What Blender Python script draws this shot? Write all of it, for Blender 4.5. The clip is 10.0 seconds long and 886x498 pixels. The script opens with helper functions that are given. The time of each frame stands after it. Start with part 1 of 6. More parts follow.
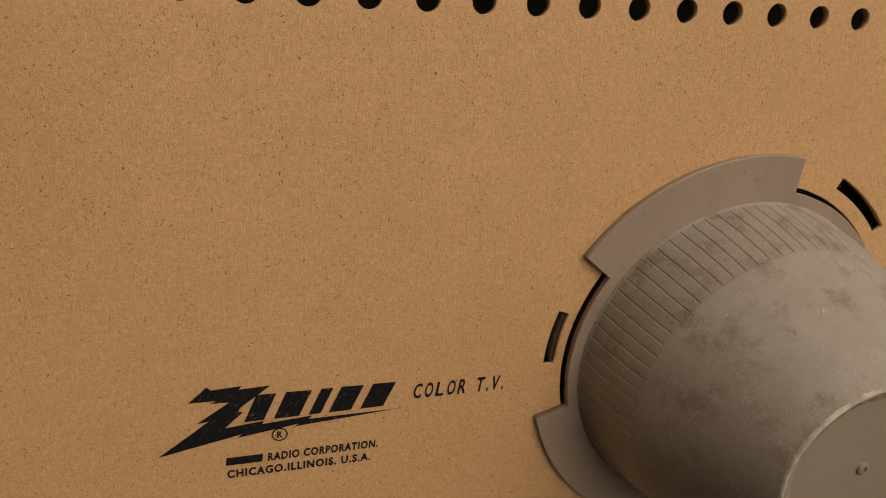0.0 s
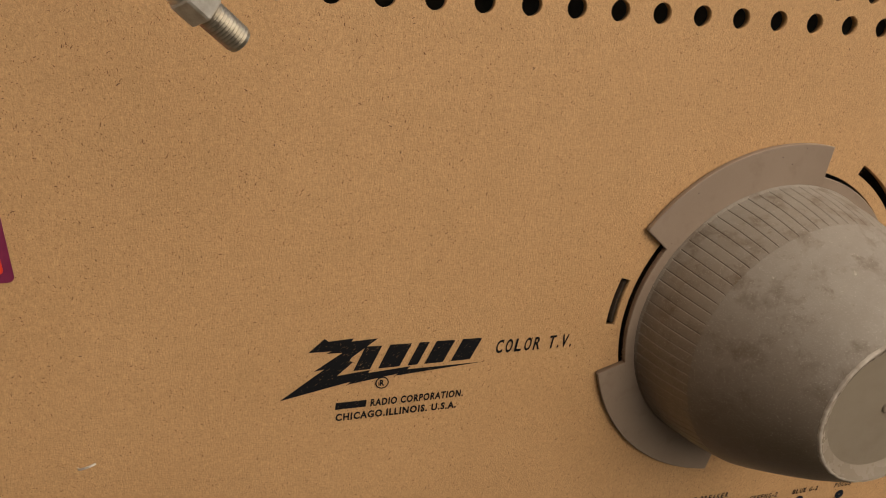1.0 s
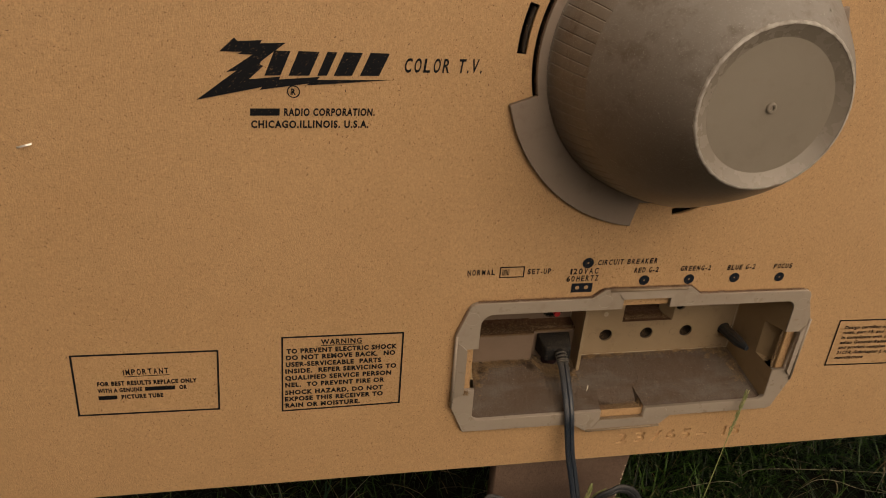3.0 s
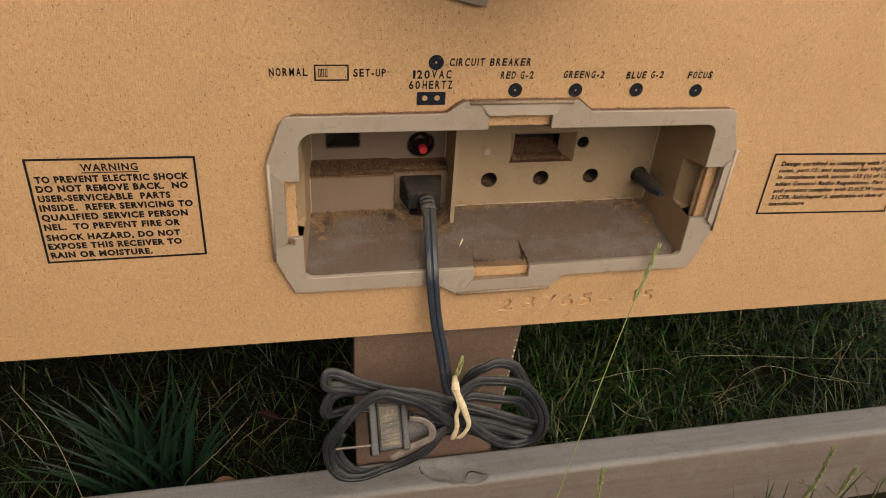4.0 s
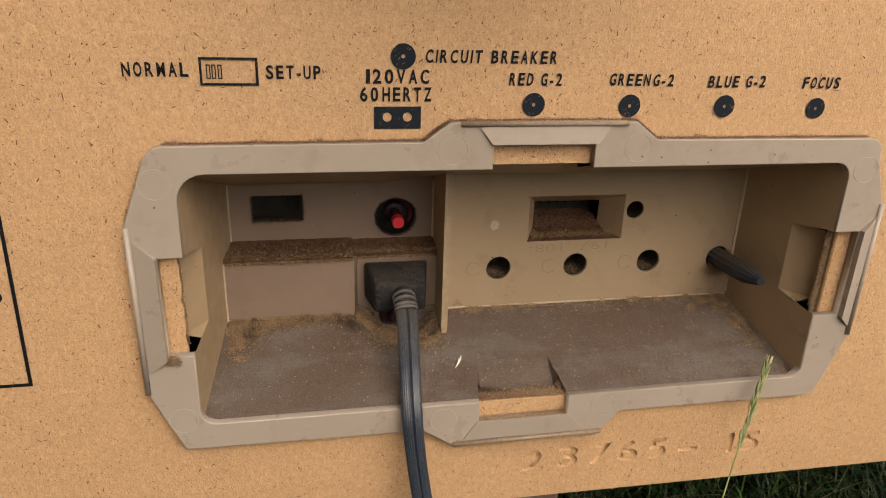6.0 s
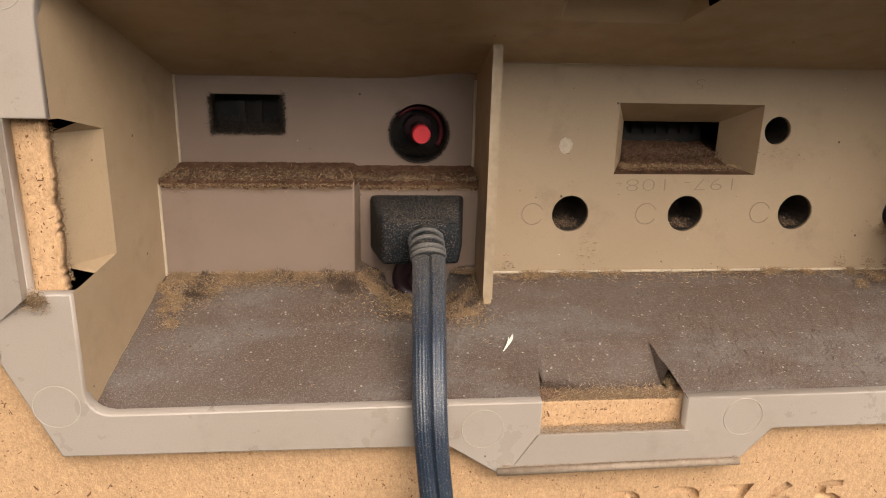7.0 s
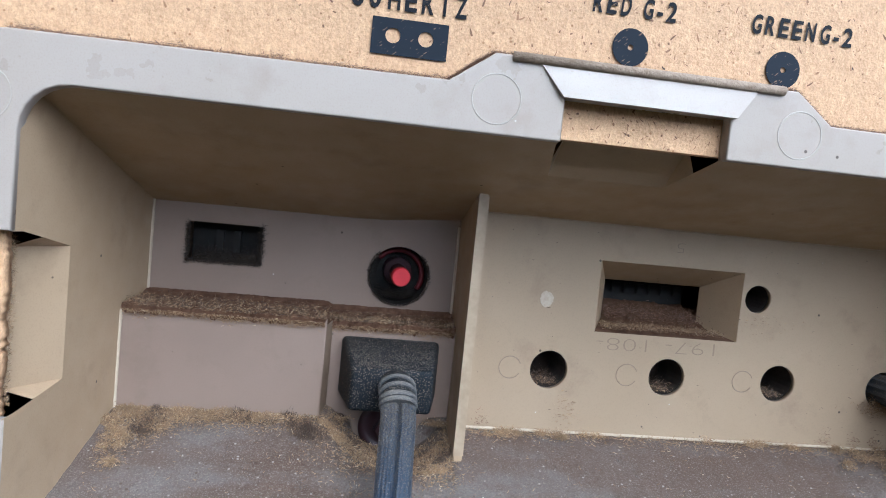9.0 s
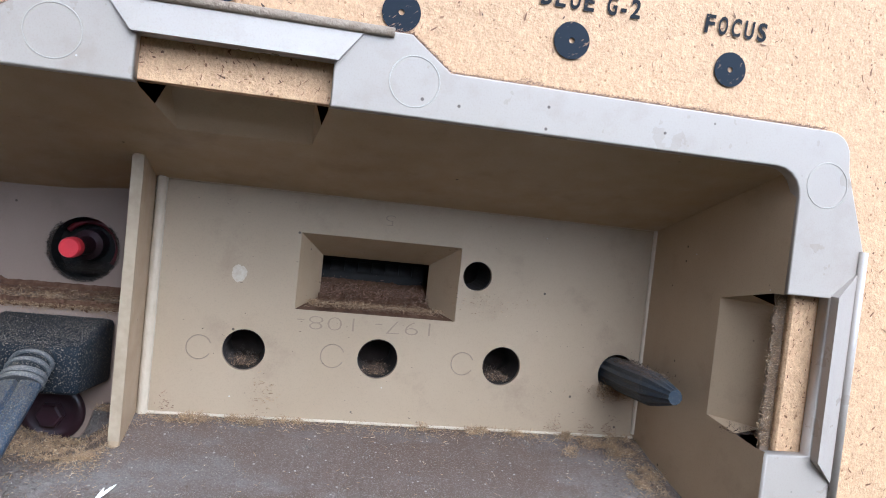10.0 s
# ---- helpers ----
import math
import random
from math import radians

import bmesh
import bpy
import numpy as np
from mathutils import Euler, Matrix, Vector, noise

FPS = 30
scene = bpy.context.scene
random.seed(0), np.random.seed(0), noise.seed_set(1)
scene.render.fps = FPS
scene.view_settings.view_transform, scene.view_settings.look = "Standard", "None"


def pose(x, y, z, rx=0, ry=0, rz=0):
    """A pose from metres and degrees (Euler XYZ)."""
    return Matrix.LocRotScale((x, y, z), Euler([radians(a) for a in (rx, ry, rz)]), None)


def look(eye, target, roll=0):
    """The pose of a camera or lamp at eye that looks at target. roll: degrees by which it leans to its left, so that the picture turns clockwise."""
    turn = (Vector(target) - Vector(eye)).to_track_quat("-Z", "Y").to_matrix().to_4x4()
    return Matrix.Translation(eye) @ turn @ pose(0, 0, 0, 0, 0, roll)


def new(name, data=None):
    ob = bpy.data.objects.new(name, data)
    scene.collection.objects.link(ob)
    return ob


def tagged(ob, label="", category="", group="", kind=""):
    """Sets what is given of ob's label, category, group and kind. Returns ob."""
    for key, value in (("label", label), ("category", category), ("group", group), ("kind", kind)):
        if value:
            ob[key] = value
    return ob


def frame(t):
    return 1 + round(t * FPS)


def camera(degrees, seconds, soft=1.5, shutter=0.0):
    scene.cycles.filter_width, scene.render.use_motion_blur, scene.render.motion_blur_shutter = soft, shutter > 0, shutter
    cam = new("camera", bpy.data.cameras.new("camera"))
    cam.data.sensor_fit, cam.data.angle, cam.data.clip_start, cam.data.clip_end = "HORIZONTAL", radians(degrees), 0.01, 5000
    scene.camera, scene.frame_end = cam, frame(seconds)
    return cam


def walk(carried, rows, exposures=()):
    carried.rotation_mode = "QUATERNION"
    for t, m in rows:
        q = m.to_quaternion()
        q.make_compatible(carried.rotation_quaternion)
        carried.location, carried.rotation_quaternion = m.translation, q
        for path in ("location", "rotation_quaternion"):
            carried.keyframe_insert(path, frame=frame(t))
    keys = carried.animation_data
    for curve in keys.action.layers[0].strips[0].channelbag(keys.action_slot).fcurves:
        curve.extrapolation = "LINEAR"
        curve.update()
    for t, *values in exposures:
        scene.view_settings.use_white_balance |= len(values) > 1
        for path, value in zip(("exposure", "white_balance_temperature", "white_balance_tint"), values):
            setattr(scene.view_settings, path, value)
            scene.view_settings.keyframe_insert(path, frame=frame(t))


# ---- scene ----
cam = camera(65.1, 10.0, 1.0)
PATH = [
    (0, (-0.2670, -0.3030, 0.6470), (0.2450, 1.4830, -0.0940), 3.40),
    (0.2, (-0.2636, -0.3022, 0.6498), (0.2696, 1.4646, -0.1090), 3.46),
    (0.3, (-0.2619, -0.3018, 0.6512), (0.2635, 1.4558, -0.1468), 3.75),
    (0.5, (-0.2800, -0.3080, 0.6310), (0.2720, 1.4670, -0.1080), 3.90),
    (0.7, (-0.2829, -0.3091, 0.6412), (0.2295, 1.4556, -0.1498), 3.50),
    (1, (-0.3380, -0.3410, 0.6470), (0.2240, 1.4320, -0.0860), 4.40),
    (1.2, (-0.3734, -0.3780, 0.6525), (0.1624, 1.4055, -0.0754), 4.25),
    (1.5, (-0.3940, -0.4100, 0.6520), (0.1180, 1.3830, -0.0720), 4.20),
    (1.7, (-0.3859, -0.4134, 0.6467), (0.0929, 1.3922, -0.0671), 3.99),
    (2, (-0.3730, -0.4140, 0.6380), (0.0550, 1.3900, -0.1110), 4.20),
    (2.2, (-0.3549, -0.4224, 0.6099), (0.0625, 1.3847, -0.1371), 4.14),
    (2.5, (-0.3290, -0.4320, 0.5910), (0.0780, 1.3620, -0.1940), 4.10),
    (2.7, (-0.3094, -0.4417, 0.5772), (0.0851, 1.3352, -0.2497), 3.98),
    (3, (-0.2530, -0.4390, 0.5380), (0.1210, 1.3040, -0.3690), 4.00),
    (3.2, (-0.2140, -0.4200, 0.5000), (0.1610, 1.2730, -0.4970), 4.40),
    (4.3, (-0.1140, -0.3840, 0.4190), (0.2660, 1.2470, -0.6740), 3.80),
    (4.5, (-0.1130, -0.3800, 0.4220), (0.2470, 1.2640, -0.6580), 3.40),
    (5, (-0.1250, -0.3680, 0.4260), (0.2320, 1.3190, -0.5860), 2.80),
    (5.2, (-0.1200, -0.3650, 0.4210), (0.2360, 1.3450, -0.5530), 2.70),
    (6.3, (-0.0720, -0.2030, 0.2840), (0.2940, 1.6470, -0.3820), 1.70),
    (6.5, (-0.0720, -0.1800, 0.2700), (0.2610, 1.6800, -0.3840), 1.70),
    (7, (-0.0560, -0.1660, 0.2390), (0.1600, 1.7430, -0.3180), 1.40),
    (7.3, (-0.0566, -0.1830, 0.2136), (0.1810, 1.7518, -0.2400), 1.86),
    (7.5, (-0.0630, -0.1810, 0.2140), (0.1520, 1.7660, -0.1910), 2.20),
    (7.7, (-0.0673, -0.1810, 0.2167), (0.1378, 1.7831, -0.1067), 2.43),
    (8, (-0.0640, -0.1800, 0.2280), (0.1450, 1.7890, -0.0550), 3.30),
    (8.2, (-0.0773, -0.1759, 0.2290), (0.1574, 1.7989, 0.0075), 3.56),
    (8.5, (-0.0830, -0.1700, 0.2400), (0.1490, 1.8070, 0.0450), 4.30),
    (8.8, (-0.0755, -0.1584, 0.2357), (0.1934, 1.8201, 0.1064), 5.07),
    (9, (-0.0560, -0.1590, 0.2370), (0.2160, 1.8180, 0.1010), 5.70),
    (9.2, (-0.0329, -0.1554, 0.2311), (0.2758, 1.8195, 0.1388), 5.94),
    (9.5, (0.0060, -0.1570, 0.2350), (0.3210, 1.8150, 0.1290), 6.30),
    (9.7, (0.0173, -0.1618, 0.2281), (0.3656, 1.8070, 0.1499), 6.42),
    (10, (0.0300, -0.1580, 0.2310), (0.3920, 1.8080, 0.1520), 6.10),
]
EXPOSURE = [
    (0.0, -0.66, 7900, 11), (1.5, -0.52, 7700, 10), (3.0, -0.67, 8100, 12), (4.5, 0.37, 6650, 9), (5.2, 0.37, 6550, 8), (6.5, 0.26, 6900, 11),
    (7.0, 0.85, 6300, 10), (7.5, 0.72, 5600, 6), (8.0, 0.82, 5250, 5), (8.5, 1.06, 4800, 3), (9.0, 1.14, 4660, 4), (10.0, 1.25, 4590, 5),
]
walk(cam, [(t, look(eye, target, roll)) for t, eye, target, roll in PATH], EXPOSURE)

# ---- light ----
world = bpy.data.worlds.new("world")
scene.world = world
world.use_nodes = True
wn = world.node_tree.nodes
sky = wn.new("ShaderNodeTexSky")
sky.sky_type = "NISHITA"
sky.sun_disc = False
sky.air_density, sky.dust_density, sky.ozone_density = 0.8, 4.5, 0.7
sky.sun_elevation, sky.sun_rotation = radians(42), radians(159)
wn["Background"].inputs["Strength"].default_value = 0.12
world.node_tree.links.new(sky.outputs["Color"], wn["Background"].inputs["Color"])
sun = new("sun", bpy.data.lights.new("sun", "SUN"))
sun.data.energy, sun.data.angle, sun.data.color = 2.68, radians(85), (1.0, 0.90, 0.77)
sun.matrix_world = look((0.68, -1.88, 2.00), (0, 0, 0.2))


# ---- materials ----
class Nodes:
    """A small builder of node materials."""

    def __init__(self, name):
        self.mat = bpy.data.materials.new(name)
        self.mat.use_nodes = True
        self.tree = self.mat.node_tree
        self.bsdf = self.tree.nodes["Principled BSDF"]
        self.coord = self.add("ShaderNodeTexCoord").outputs["Object"]

    def add(self, kind, **values):
        node = self.tree.nodes.new(kind)
        for key, value in values.items():
            self.put(node.inputs[key.replace("_", " ")], value)
        return node

    def put(self, socket, value):
        if isinstance(value, bpy.types.NodeSocket):
            self.tree.links.new(value, socket)
        else:
            socket.default_value = value

    def stretch(self, scale, turn=(0, 0, 0)):
        turned = self.add("ShaderNodeMapping", Vector=self.coord)
        turned.inputs["Rotation"].default_value = [radians(a) for a in turn]
        node = self.add("ShaderNodeMapping", Vector=turned.outputs["Vector"])
        node.inputs["Scale"].default_value = scale
        return node.outputs["Vector"]

    def noise(self, scale, detail=3.0, rough=0.55, vector=None):
        return self.add("ShaderNodeTexNoise", Vector=vector or self.coord, Scale=scale, Detail=detail, Roughness=rough).outputs["Fac"]

    def ramp(self, fac, low, high, a=0.0, b=1.0):
        node = self.add("ShaderNodeMapRange", Value=fac)
        for key, value in (("From Min", low), ("From Max", high), ("To Min", a), ("To Max", b)):
            node.inputs[key].default_value = value
        return node.outputs["Result"]

    def mix(self, fac, a, b, blend="MIX"):
        node = self.tree.nodes.new("ShaderNodeMix")
        node.data_type, node.blend_type = "RGBA", blend
        self.put(node.inputs[0], fac)
        for socket, value in ((node.inputs[6], a), (node.inputs[7], b)):
            self.put(socket, (*value, 1) if isinstance(value, tuple) else value)
        return node.outputs[2]

    def math(self, op, a, b):
        node = self.tree.nodes.new("ShaderNodeMath")
        node.operation = op
        self.put(node.inputs[0], a)
        self.put(node.inputs[1], b)
        return node.outputs[0]

    def cells(self, scale, vector=None):
        return self.add("ShaderNodeTexVoronoi", Vector=vector or self.coord, Scale=scale)

    def spots(self, scale, size, share):
        """Round specks: 1 inside, in a share of the cells."""
        node = self.cells(scale)
        near = self.ramp(node.outputs["Distance"], size, size * 0.6)
        split = self.add("ShaderNodeSeparateColor", Color=node.outputs["Color"])
        return self.math("MULTIPLY", near, self.math("LESS_THAN", split.outputs[0], share))

    def bump(self, height, distance, strength=1.0):
        node = self.add("ShaderNodeBump", Height=height, Distance=distance, Strength=strength)
        self.put(self.bsdf.inputs["Normal"], node.outputs["Normal"])

    def done(self, colour, rough=0.6, metal=0.0, spec=0.5):
        for key, value in (("Base Color", (*colour, 1) if isinstance(colour, tuple) else colour), ("Roughness", rough), ("Metallic", metal), ("Specular IOR Level", spec)):
            self.put(self.bsdf.inputs[key], value)
        return self.mat


def hardboard(name, light, dark, speck):
    """Pressed fibreboard: felted short fibres and soft stains."""
    n = Nodes(name)
    c = n.mix(n.ramp(n.noise(9, 4), 0.35, 0.68), light, dark)
    c = n.mix(n.ramp(n.noise(240, 4, 0.6), 0.42, 0.70, 0.0, 0.42), c, tuple(v * 0.74 for v in dark))
    c = n.mix(n.ramp(n.noise(560, 4, 0.65), 0.44, 0.62, 0.0, 0.55), c, (dark[0] * 0.80, dark[1] * 0.74, dark[2] * 0.66))
    c = n.mix(n.ramp(n.noise(1, 3, 0.6, n.stretch((430, 500, 430), (0, 35, 0))), 0.50, 0.68, 0.0, 0.50), c, tuple(min(0.9, v * 1.22) for v in light))
    c = n.mix(n.ramp(n.noise(70, 5, 0.65), 0.45, 0.70, 0.0, 0.48), c, (dark[0] * 0.82, dark[1] * 0.86, dark[2] * 0.85))
    c = n.mix(n.ramp(n.noise(1, 3, 0.6, n.stretch((760, 700, 300))), 0.46, 0.68, 0.0, 0.30), c, tuple(v * 0.66 for v in dark))
    c = n.mix(n.ramp(n.noise(1, 2, 0.6, n.stretch((640, 520, 260))), 0.50, 0.70, 0.0, 0.35), c, tuple(min(0.9, v * 1.2) for v in light))
    c = n.mix(n.ramp(n.noise(1500, 2, 0.6), 0.42, 0.60, 0.35, 0.0), c, tuple(min(0.9, v * 1.2) for v in light))
    c = n.mix(n.ramp(n.noise(1250, 2, 0.6), 0.54, 0.66, 0.0, 0.26), c, tuple(v * 0.66 for v in dark))
    for turn, low, shade, amount in ((70, 0.60, 0.62, 0.35), (90, 0.61, 0.6, 0.35), (118, 0.60, 0.62, 0.35), (50, 0.58, 1.3, 0.3), (100, 0.58, 1.25, 0.3)):
        f = n.noise(1, 1.5, 0.5, n.stretch((620, 900, 2000), (0, turn, 0)))
        c = n.mix(n.ramp(f, low, low + 0.10, 0.0, amount), c, tuple(min(0.9, v * shade) for v in light))
    c = n.mix(n.spots(640, 0.24, 0.11), c, (dark[0] * 0.62, dark[1] * 0.54, dark[2] * 0.46))
    c = n.mix(n.spots(260, 0.11, 0.035), c, speck)
    n.bump(n.noise(900, 3, 0.65), 0.0006, 0.6)
    return n.done(c, 0.62, 0, 0.35)


def plastic(name, light, dark, grime, rough=0.42, amount=0.35, bump=0.00012):
    """Moulded plastic with handling dirt and fine dust."""
    n = Nodes(name)
    c = n.mix(n.ramp(n.noise(22, 4), 0.35, 0.7), light, dark)
    c = n.mix(n.ramp(n.noise(75, 6, 0.65), 0.55, 0.78, 0.0, amount), c, grime)
    c = n.mix(n.ramp(n.noise(2600, 2), 0.5, 0.8, 0.0, 0.25), c, grime)
    c = n.mix(n.spots(240, 0.12, 0.06), c, tuple(v * 0.4 for v in grime))
    c = n.mix(n.spots(330, 0.09, 0.02), c, (0.5, 0.46, 0.40))
    n.bump(n.noise(1800, 3), bump, 0.4)
    return n.done(c, n.ramp(n.noise(120, 4), 0.3, 0.7, rough - 0.08, rough + 0.14), 0, 0.45)


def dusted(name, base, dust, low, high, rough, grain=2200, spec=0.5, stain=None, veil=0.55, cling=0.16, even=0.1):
    """A dark part under uneven, grainy dust, paler on its upward faces."""
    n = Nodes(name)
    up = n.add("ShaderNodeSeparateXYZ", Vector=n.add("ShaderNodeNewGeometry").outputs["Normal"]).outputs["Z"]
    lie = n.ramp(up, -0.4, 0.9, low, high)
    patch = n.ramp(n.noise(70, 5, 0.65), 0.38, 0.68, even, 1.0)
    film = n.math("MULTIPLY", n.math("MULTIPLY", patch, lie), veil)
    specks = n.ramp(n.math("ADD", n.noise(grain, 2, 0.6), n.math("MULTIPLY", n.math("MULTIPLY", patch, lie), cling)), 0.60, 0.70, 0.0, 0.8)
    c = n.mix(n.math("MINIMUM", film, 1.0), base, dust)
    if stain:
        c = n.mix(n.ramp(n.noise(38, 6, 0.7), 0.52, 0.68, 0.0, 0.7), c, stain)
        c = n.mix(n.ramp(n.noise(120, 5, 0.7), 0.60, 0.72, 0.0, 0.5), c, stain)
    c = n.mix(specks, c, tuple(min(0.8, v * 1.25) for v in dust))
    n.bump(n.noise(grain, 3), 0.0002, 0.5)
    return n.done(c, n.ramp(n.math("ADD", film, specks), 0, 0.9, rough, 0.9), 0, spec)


def dust_bed():
    """Felted dust: brown, with grey drifts and pale and dark grains."""
    n = Nodes("dust")
    c = n.mix(n.ramp(n.noise(26, 5, 0.6), 0.34, 0.64), (0.100, 0.067, 0.048), (0.122, 0.093, 0.075))
    c = n.mix(n.ramp(n.noise(34, 5, 0.6, n.stretch((0.7, 1.6, 1.0))), 0.46, 0.64, 0, 0.85), c, (0.158, 0.137, 0.121))
    c = n.mix(n.ramp(n.noise(90, 5, 0.65), 0.50, 0.66, 0, 0.55), c, (0.104, 0.072, 0.055))
    c = n.mix(n.ramp(n.noise(1100, 4, 0.7), 0.46, 0.66, 0, 0.50), c, (0.088, 0.061, 0.047))
    c = n.mix(n.ramp(n.noise(2400, 2), 0.52, 0.66, 0, 0.55), c, (0.232, 0.195, 0.160))
    c = n.mix(n.spots(620, 0.26, 0.10), c, (0.285, 0.248, 0.212))
    c = n.mix(n.spots(520, 0.26, 0.10), c, (0.095, 0.068, 0.052))
    c = n.mix(n.spots(330, 0.07, 0.02), c, (0.50, 0.46, 0.40))
    n.bump(n.math("ADD", n.noise(1300, 3), n.noise(380, 3)), 0.0009, 0.8)
    return n.done(c, 0.95, 0, 0.15)


def plain(name, a, b, scale=60, rough=0.6, metal=0.0, spec=0.5, bump=0.0, fine=900):
    n = Nodes(name)
    c = n.mix(n.ramp(n.noise(scale, 5, 0.6), 0.35, 0.68), a, b)
    if bump:
        n.bump(n.noise(fine, 3), bump, 0.6)
    return n.done(c, rough, metal, spec)


def ink(name, colour, board):
    """Screen printing, worn in pin-holes by the board's fibres."""
    n = Nodes(name)
    f = n.noise(1, 2, 0.5, n.stretch((500, 900, 1900), (0, 40, 0)))
    c = n.mix(n.ramp(f, 0.66, 0.72, 0.0, 0.35), colour, board)
    c = n.mix(n.spots(700, 0.16, 0.015), c, board)
    return n.done(c, 0.65, 0, 0.18)


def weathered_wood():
    """Old planed timber; the upper face is painted grey for sky light on it."""
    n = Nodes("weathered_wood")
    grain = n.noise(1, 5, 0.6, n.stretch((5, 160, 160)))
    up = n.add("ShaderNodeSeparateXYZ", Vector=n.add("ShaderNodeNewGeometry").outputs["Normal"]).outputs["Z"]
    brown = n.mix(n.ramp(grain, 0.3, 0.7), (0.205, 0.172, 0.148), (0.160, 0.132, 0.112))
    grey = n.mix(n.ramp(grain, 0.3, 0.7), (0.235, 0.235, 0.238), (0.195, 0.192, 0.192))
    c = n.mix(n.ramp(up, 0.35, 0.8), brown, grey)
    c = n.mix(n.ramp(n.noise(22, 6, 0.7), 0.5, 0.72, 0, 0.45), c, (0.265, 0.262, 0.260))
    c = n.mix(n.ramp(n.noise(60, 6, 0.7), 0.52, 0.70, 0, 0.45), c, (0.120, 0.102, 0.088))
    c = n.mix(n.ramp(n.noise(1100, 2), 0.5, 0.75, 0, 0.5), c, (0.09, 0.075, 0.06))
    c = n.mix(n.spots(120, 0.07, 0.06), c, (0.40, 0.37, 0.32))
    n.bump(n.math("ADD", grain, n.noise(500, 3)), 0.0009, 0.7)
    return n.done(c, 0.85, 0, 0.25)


def leafy(name, a, b, tip=None, power=2.0):
    n = Nodes(name)
    pick = n.add("ShaderNodeNewGeometry").outputs["Random Per Island"]
    c = n.mix(n.math("POWER", pick, power), a, b)
    if tip:
        c = n.mix(n.math("GREATER_THAN", pick, 0.94), c, tip)
    c = n.mix(n.ramp(n.noise(140, 3), 0.4, 0.7, 0, 0.5), c, tuple(v * 0.7 for v in a))
    return n.done(c, 0.5, 0, 0.4)


BOARD_LIGHT, BOARD_DARK = (0.560, 0.360, 0.196), (0.482, 0.296, 0.152)
M_BOARD = hardboard("hardboard", BOARD_LIGHT, BOARD_DARK, (0.13, 0.07, 0.032))
M_FOOT = hardboard("brown_fibreboard", (0.188, 0.128, 0.100), (0.120, 0.077, 0.058), (0.06, 0.04, 0.03))
M_TRIM = plastic("taupe_plastic", (0.372, 0.318, 0.266), (0.344, 0.289, 0.237), (0.235, 0.168, 0.122), 0.32, 0.4, 0.00004)
M_LINER = plastic("recess_plastic", (0.400, 0.290, 0.176), (0.355, 0.254, 0.152), (0.18, 0.114, 0.066), 0.45, 0.4, 0.00004)
# recess plastic again: greyer for dust, darker for the shade at its depth
M_PANEL = plastic("shaded_dusty_plastic", (0.240, 0.174, 0.131), (0.212, 0.152, 0.113), (0.16, 0.11, 0.072), 0.45, 0.5, 0.00004)
M_FACE = plastic("panel_plastic", (0.343, 0.255, 0.163), (0.310, 0.228, 0.143), (0.19, 0.130, 0.083), 0.45, 0.5, 0.00004)
M_RIDGE = plain("dusty_ridge", (0.320, 0.248, 0.180), (0.235, 0.172, 0.118), 500, 0.7, 0, 0.3, 0.0006, 1800)
M_RIM = plain("pale_mould_line", (0.425, 0.370, 0.310), (0.395, 0.340, 0.282), 300, 0.35)
# darker panel plastic that paints the shadow lines of moulded relief
M_RELIEF_SHADE = plain("relief_shade", (0.240, 0.174, 0.114), (0.212, 0.152, 0.100), 300, 0.5)
M_RIB = dusted("dusty_rib", (0.03, 0.035, 0.042), (0.17, 0.15, 0.125), 0.5, 1.0, 0.6, 4000, 0.3, None, 0.5, 0.16, 0.5)
# paler recess plastic for the painted corner highlights
M_HIGHLIGHT = plain("highlight_plastic", (0.50, 0.41, 0.30), (0.43, 0.345, 0.245), 200, 0.5)
# the pale upward tone is dust plus the cover's sky-lit top, painted in
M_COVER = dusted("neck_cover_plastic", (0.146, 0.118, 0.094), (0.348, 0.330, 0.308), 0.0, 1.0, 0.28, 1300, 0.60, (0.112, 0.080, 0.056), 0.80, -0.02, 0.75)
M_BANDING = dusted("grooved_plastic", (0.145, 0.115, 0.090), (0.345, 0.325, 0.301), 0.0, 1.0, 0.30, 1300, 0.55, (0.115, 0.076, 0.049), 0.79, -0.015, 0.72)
M_FLANGE = plastic("flange_plastic", (0.284, 0.226, 0.188), (0.252, 0.199, 0.164), (0.15, 0.106, 0.078), 0.45, 0.4)
M_DISC = plastic("end_disc_plastic", (0.248, 0.216, 0.178), (0.224, 0.193, 0.157), (0.17, 0.13, 0.10), 0.45, 0.35)
M_BEVEL = plastic("polished_bevel", (0.262, 0.228, 0.192), (0.236, 0.204, 0.170), (0.18, 0.14, 0.11), 0.24, 0.3)
M_CHIP = plain("scuffed_edge", (0.52, 0.49, 0.455), (0.215, 0.182, 0.150), 130, 0.5)
M_DUST = dust_bed()
M_LINT = leafy("lint", (0.19, 0.115, 0.058), (0.49, 0.328, 0.168), (0.55, 0.43, 0.28))
M_FIBRE = leafy("board_fibre", (0.15, 0.070, 0.028), (0.34, 0.185, 0.085), (0.05, 0.024, 0.012))
M_FELT = plain("felted_lint", (0.125, 0.070, 0.041), (0.070, 0.036, 0.022), 300, 0.95, 0, 0.1, 0.0012, 1400)
M_GRIT = leafy("grit", (0.085, 0.060, 0.044), (0.220, 0.182, 0.146), (0.34, 0.30, 0.25))
M_CORDDUST = leafy("cord_dust", (0.085, 0.070, 0.055), (0.215, 0.182, 0.145), (0.30, 0.26, 0.21))
M_BLACK = plain("black_moulding_and_inside", (0.007, 0.006, 0.005), (0.016, 0.013, 0.010), 150, 0.8)
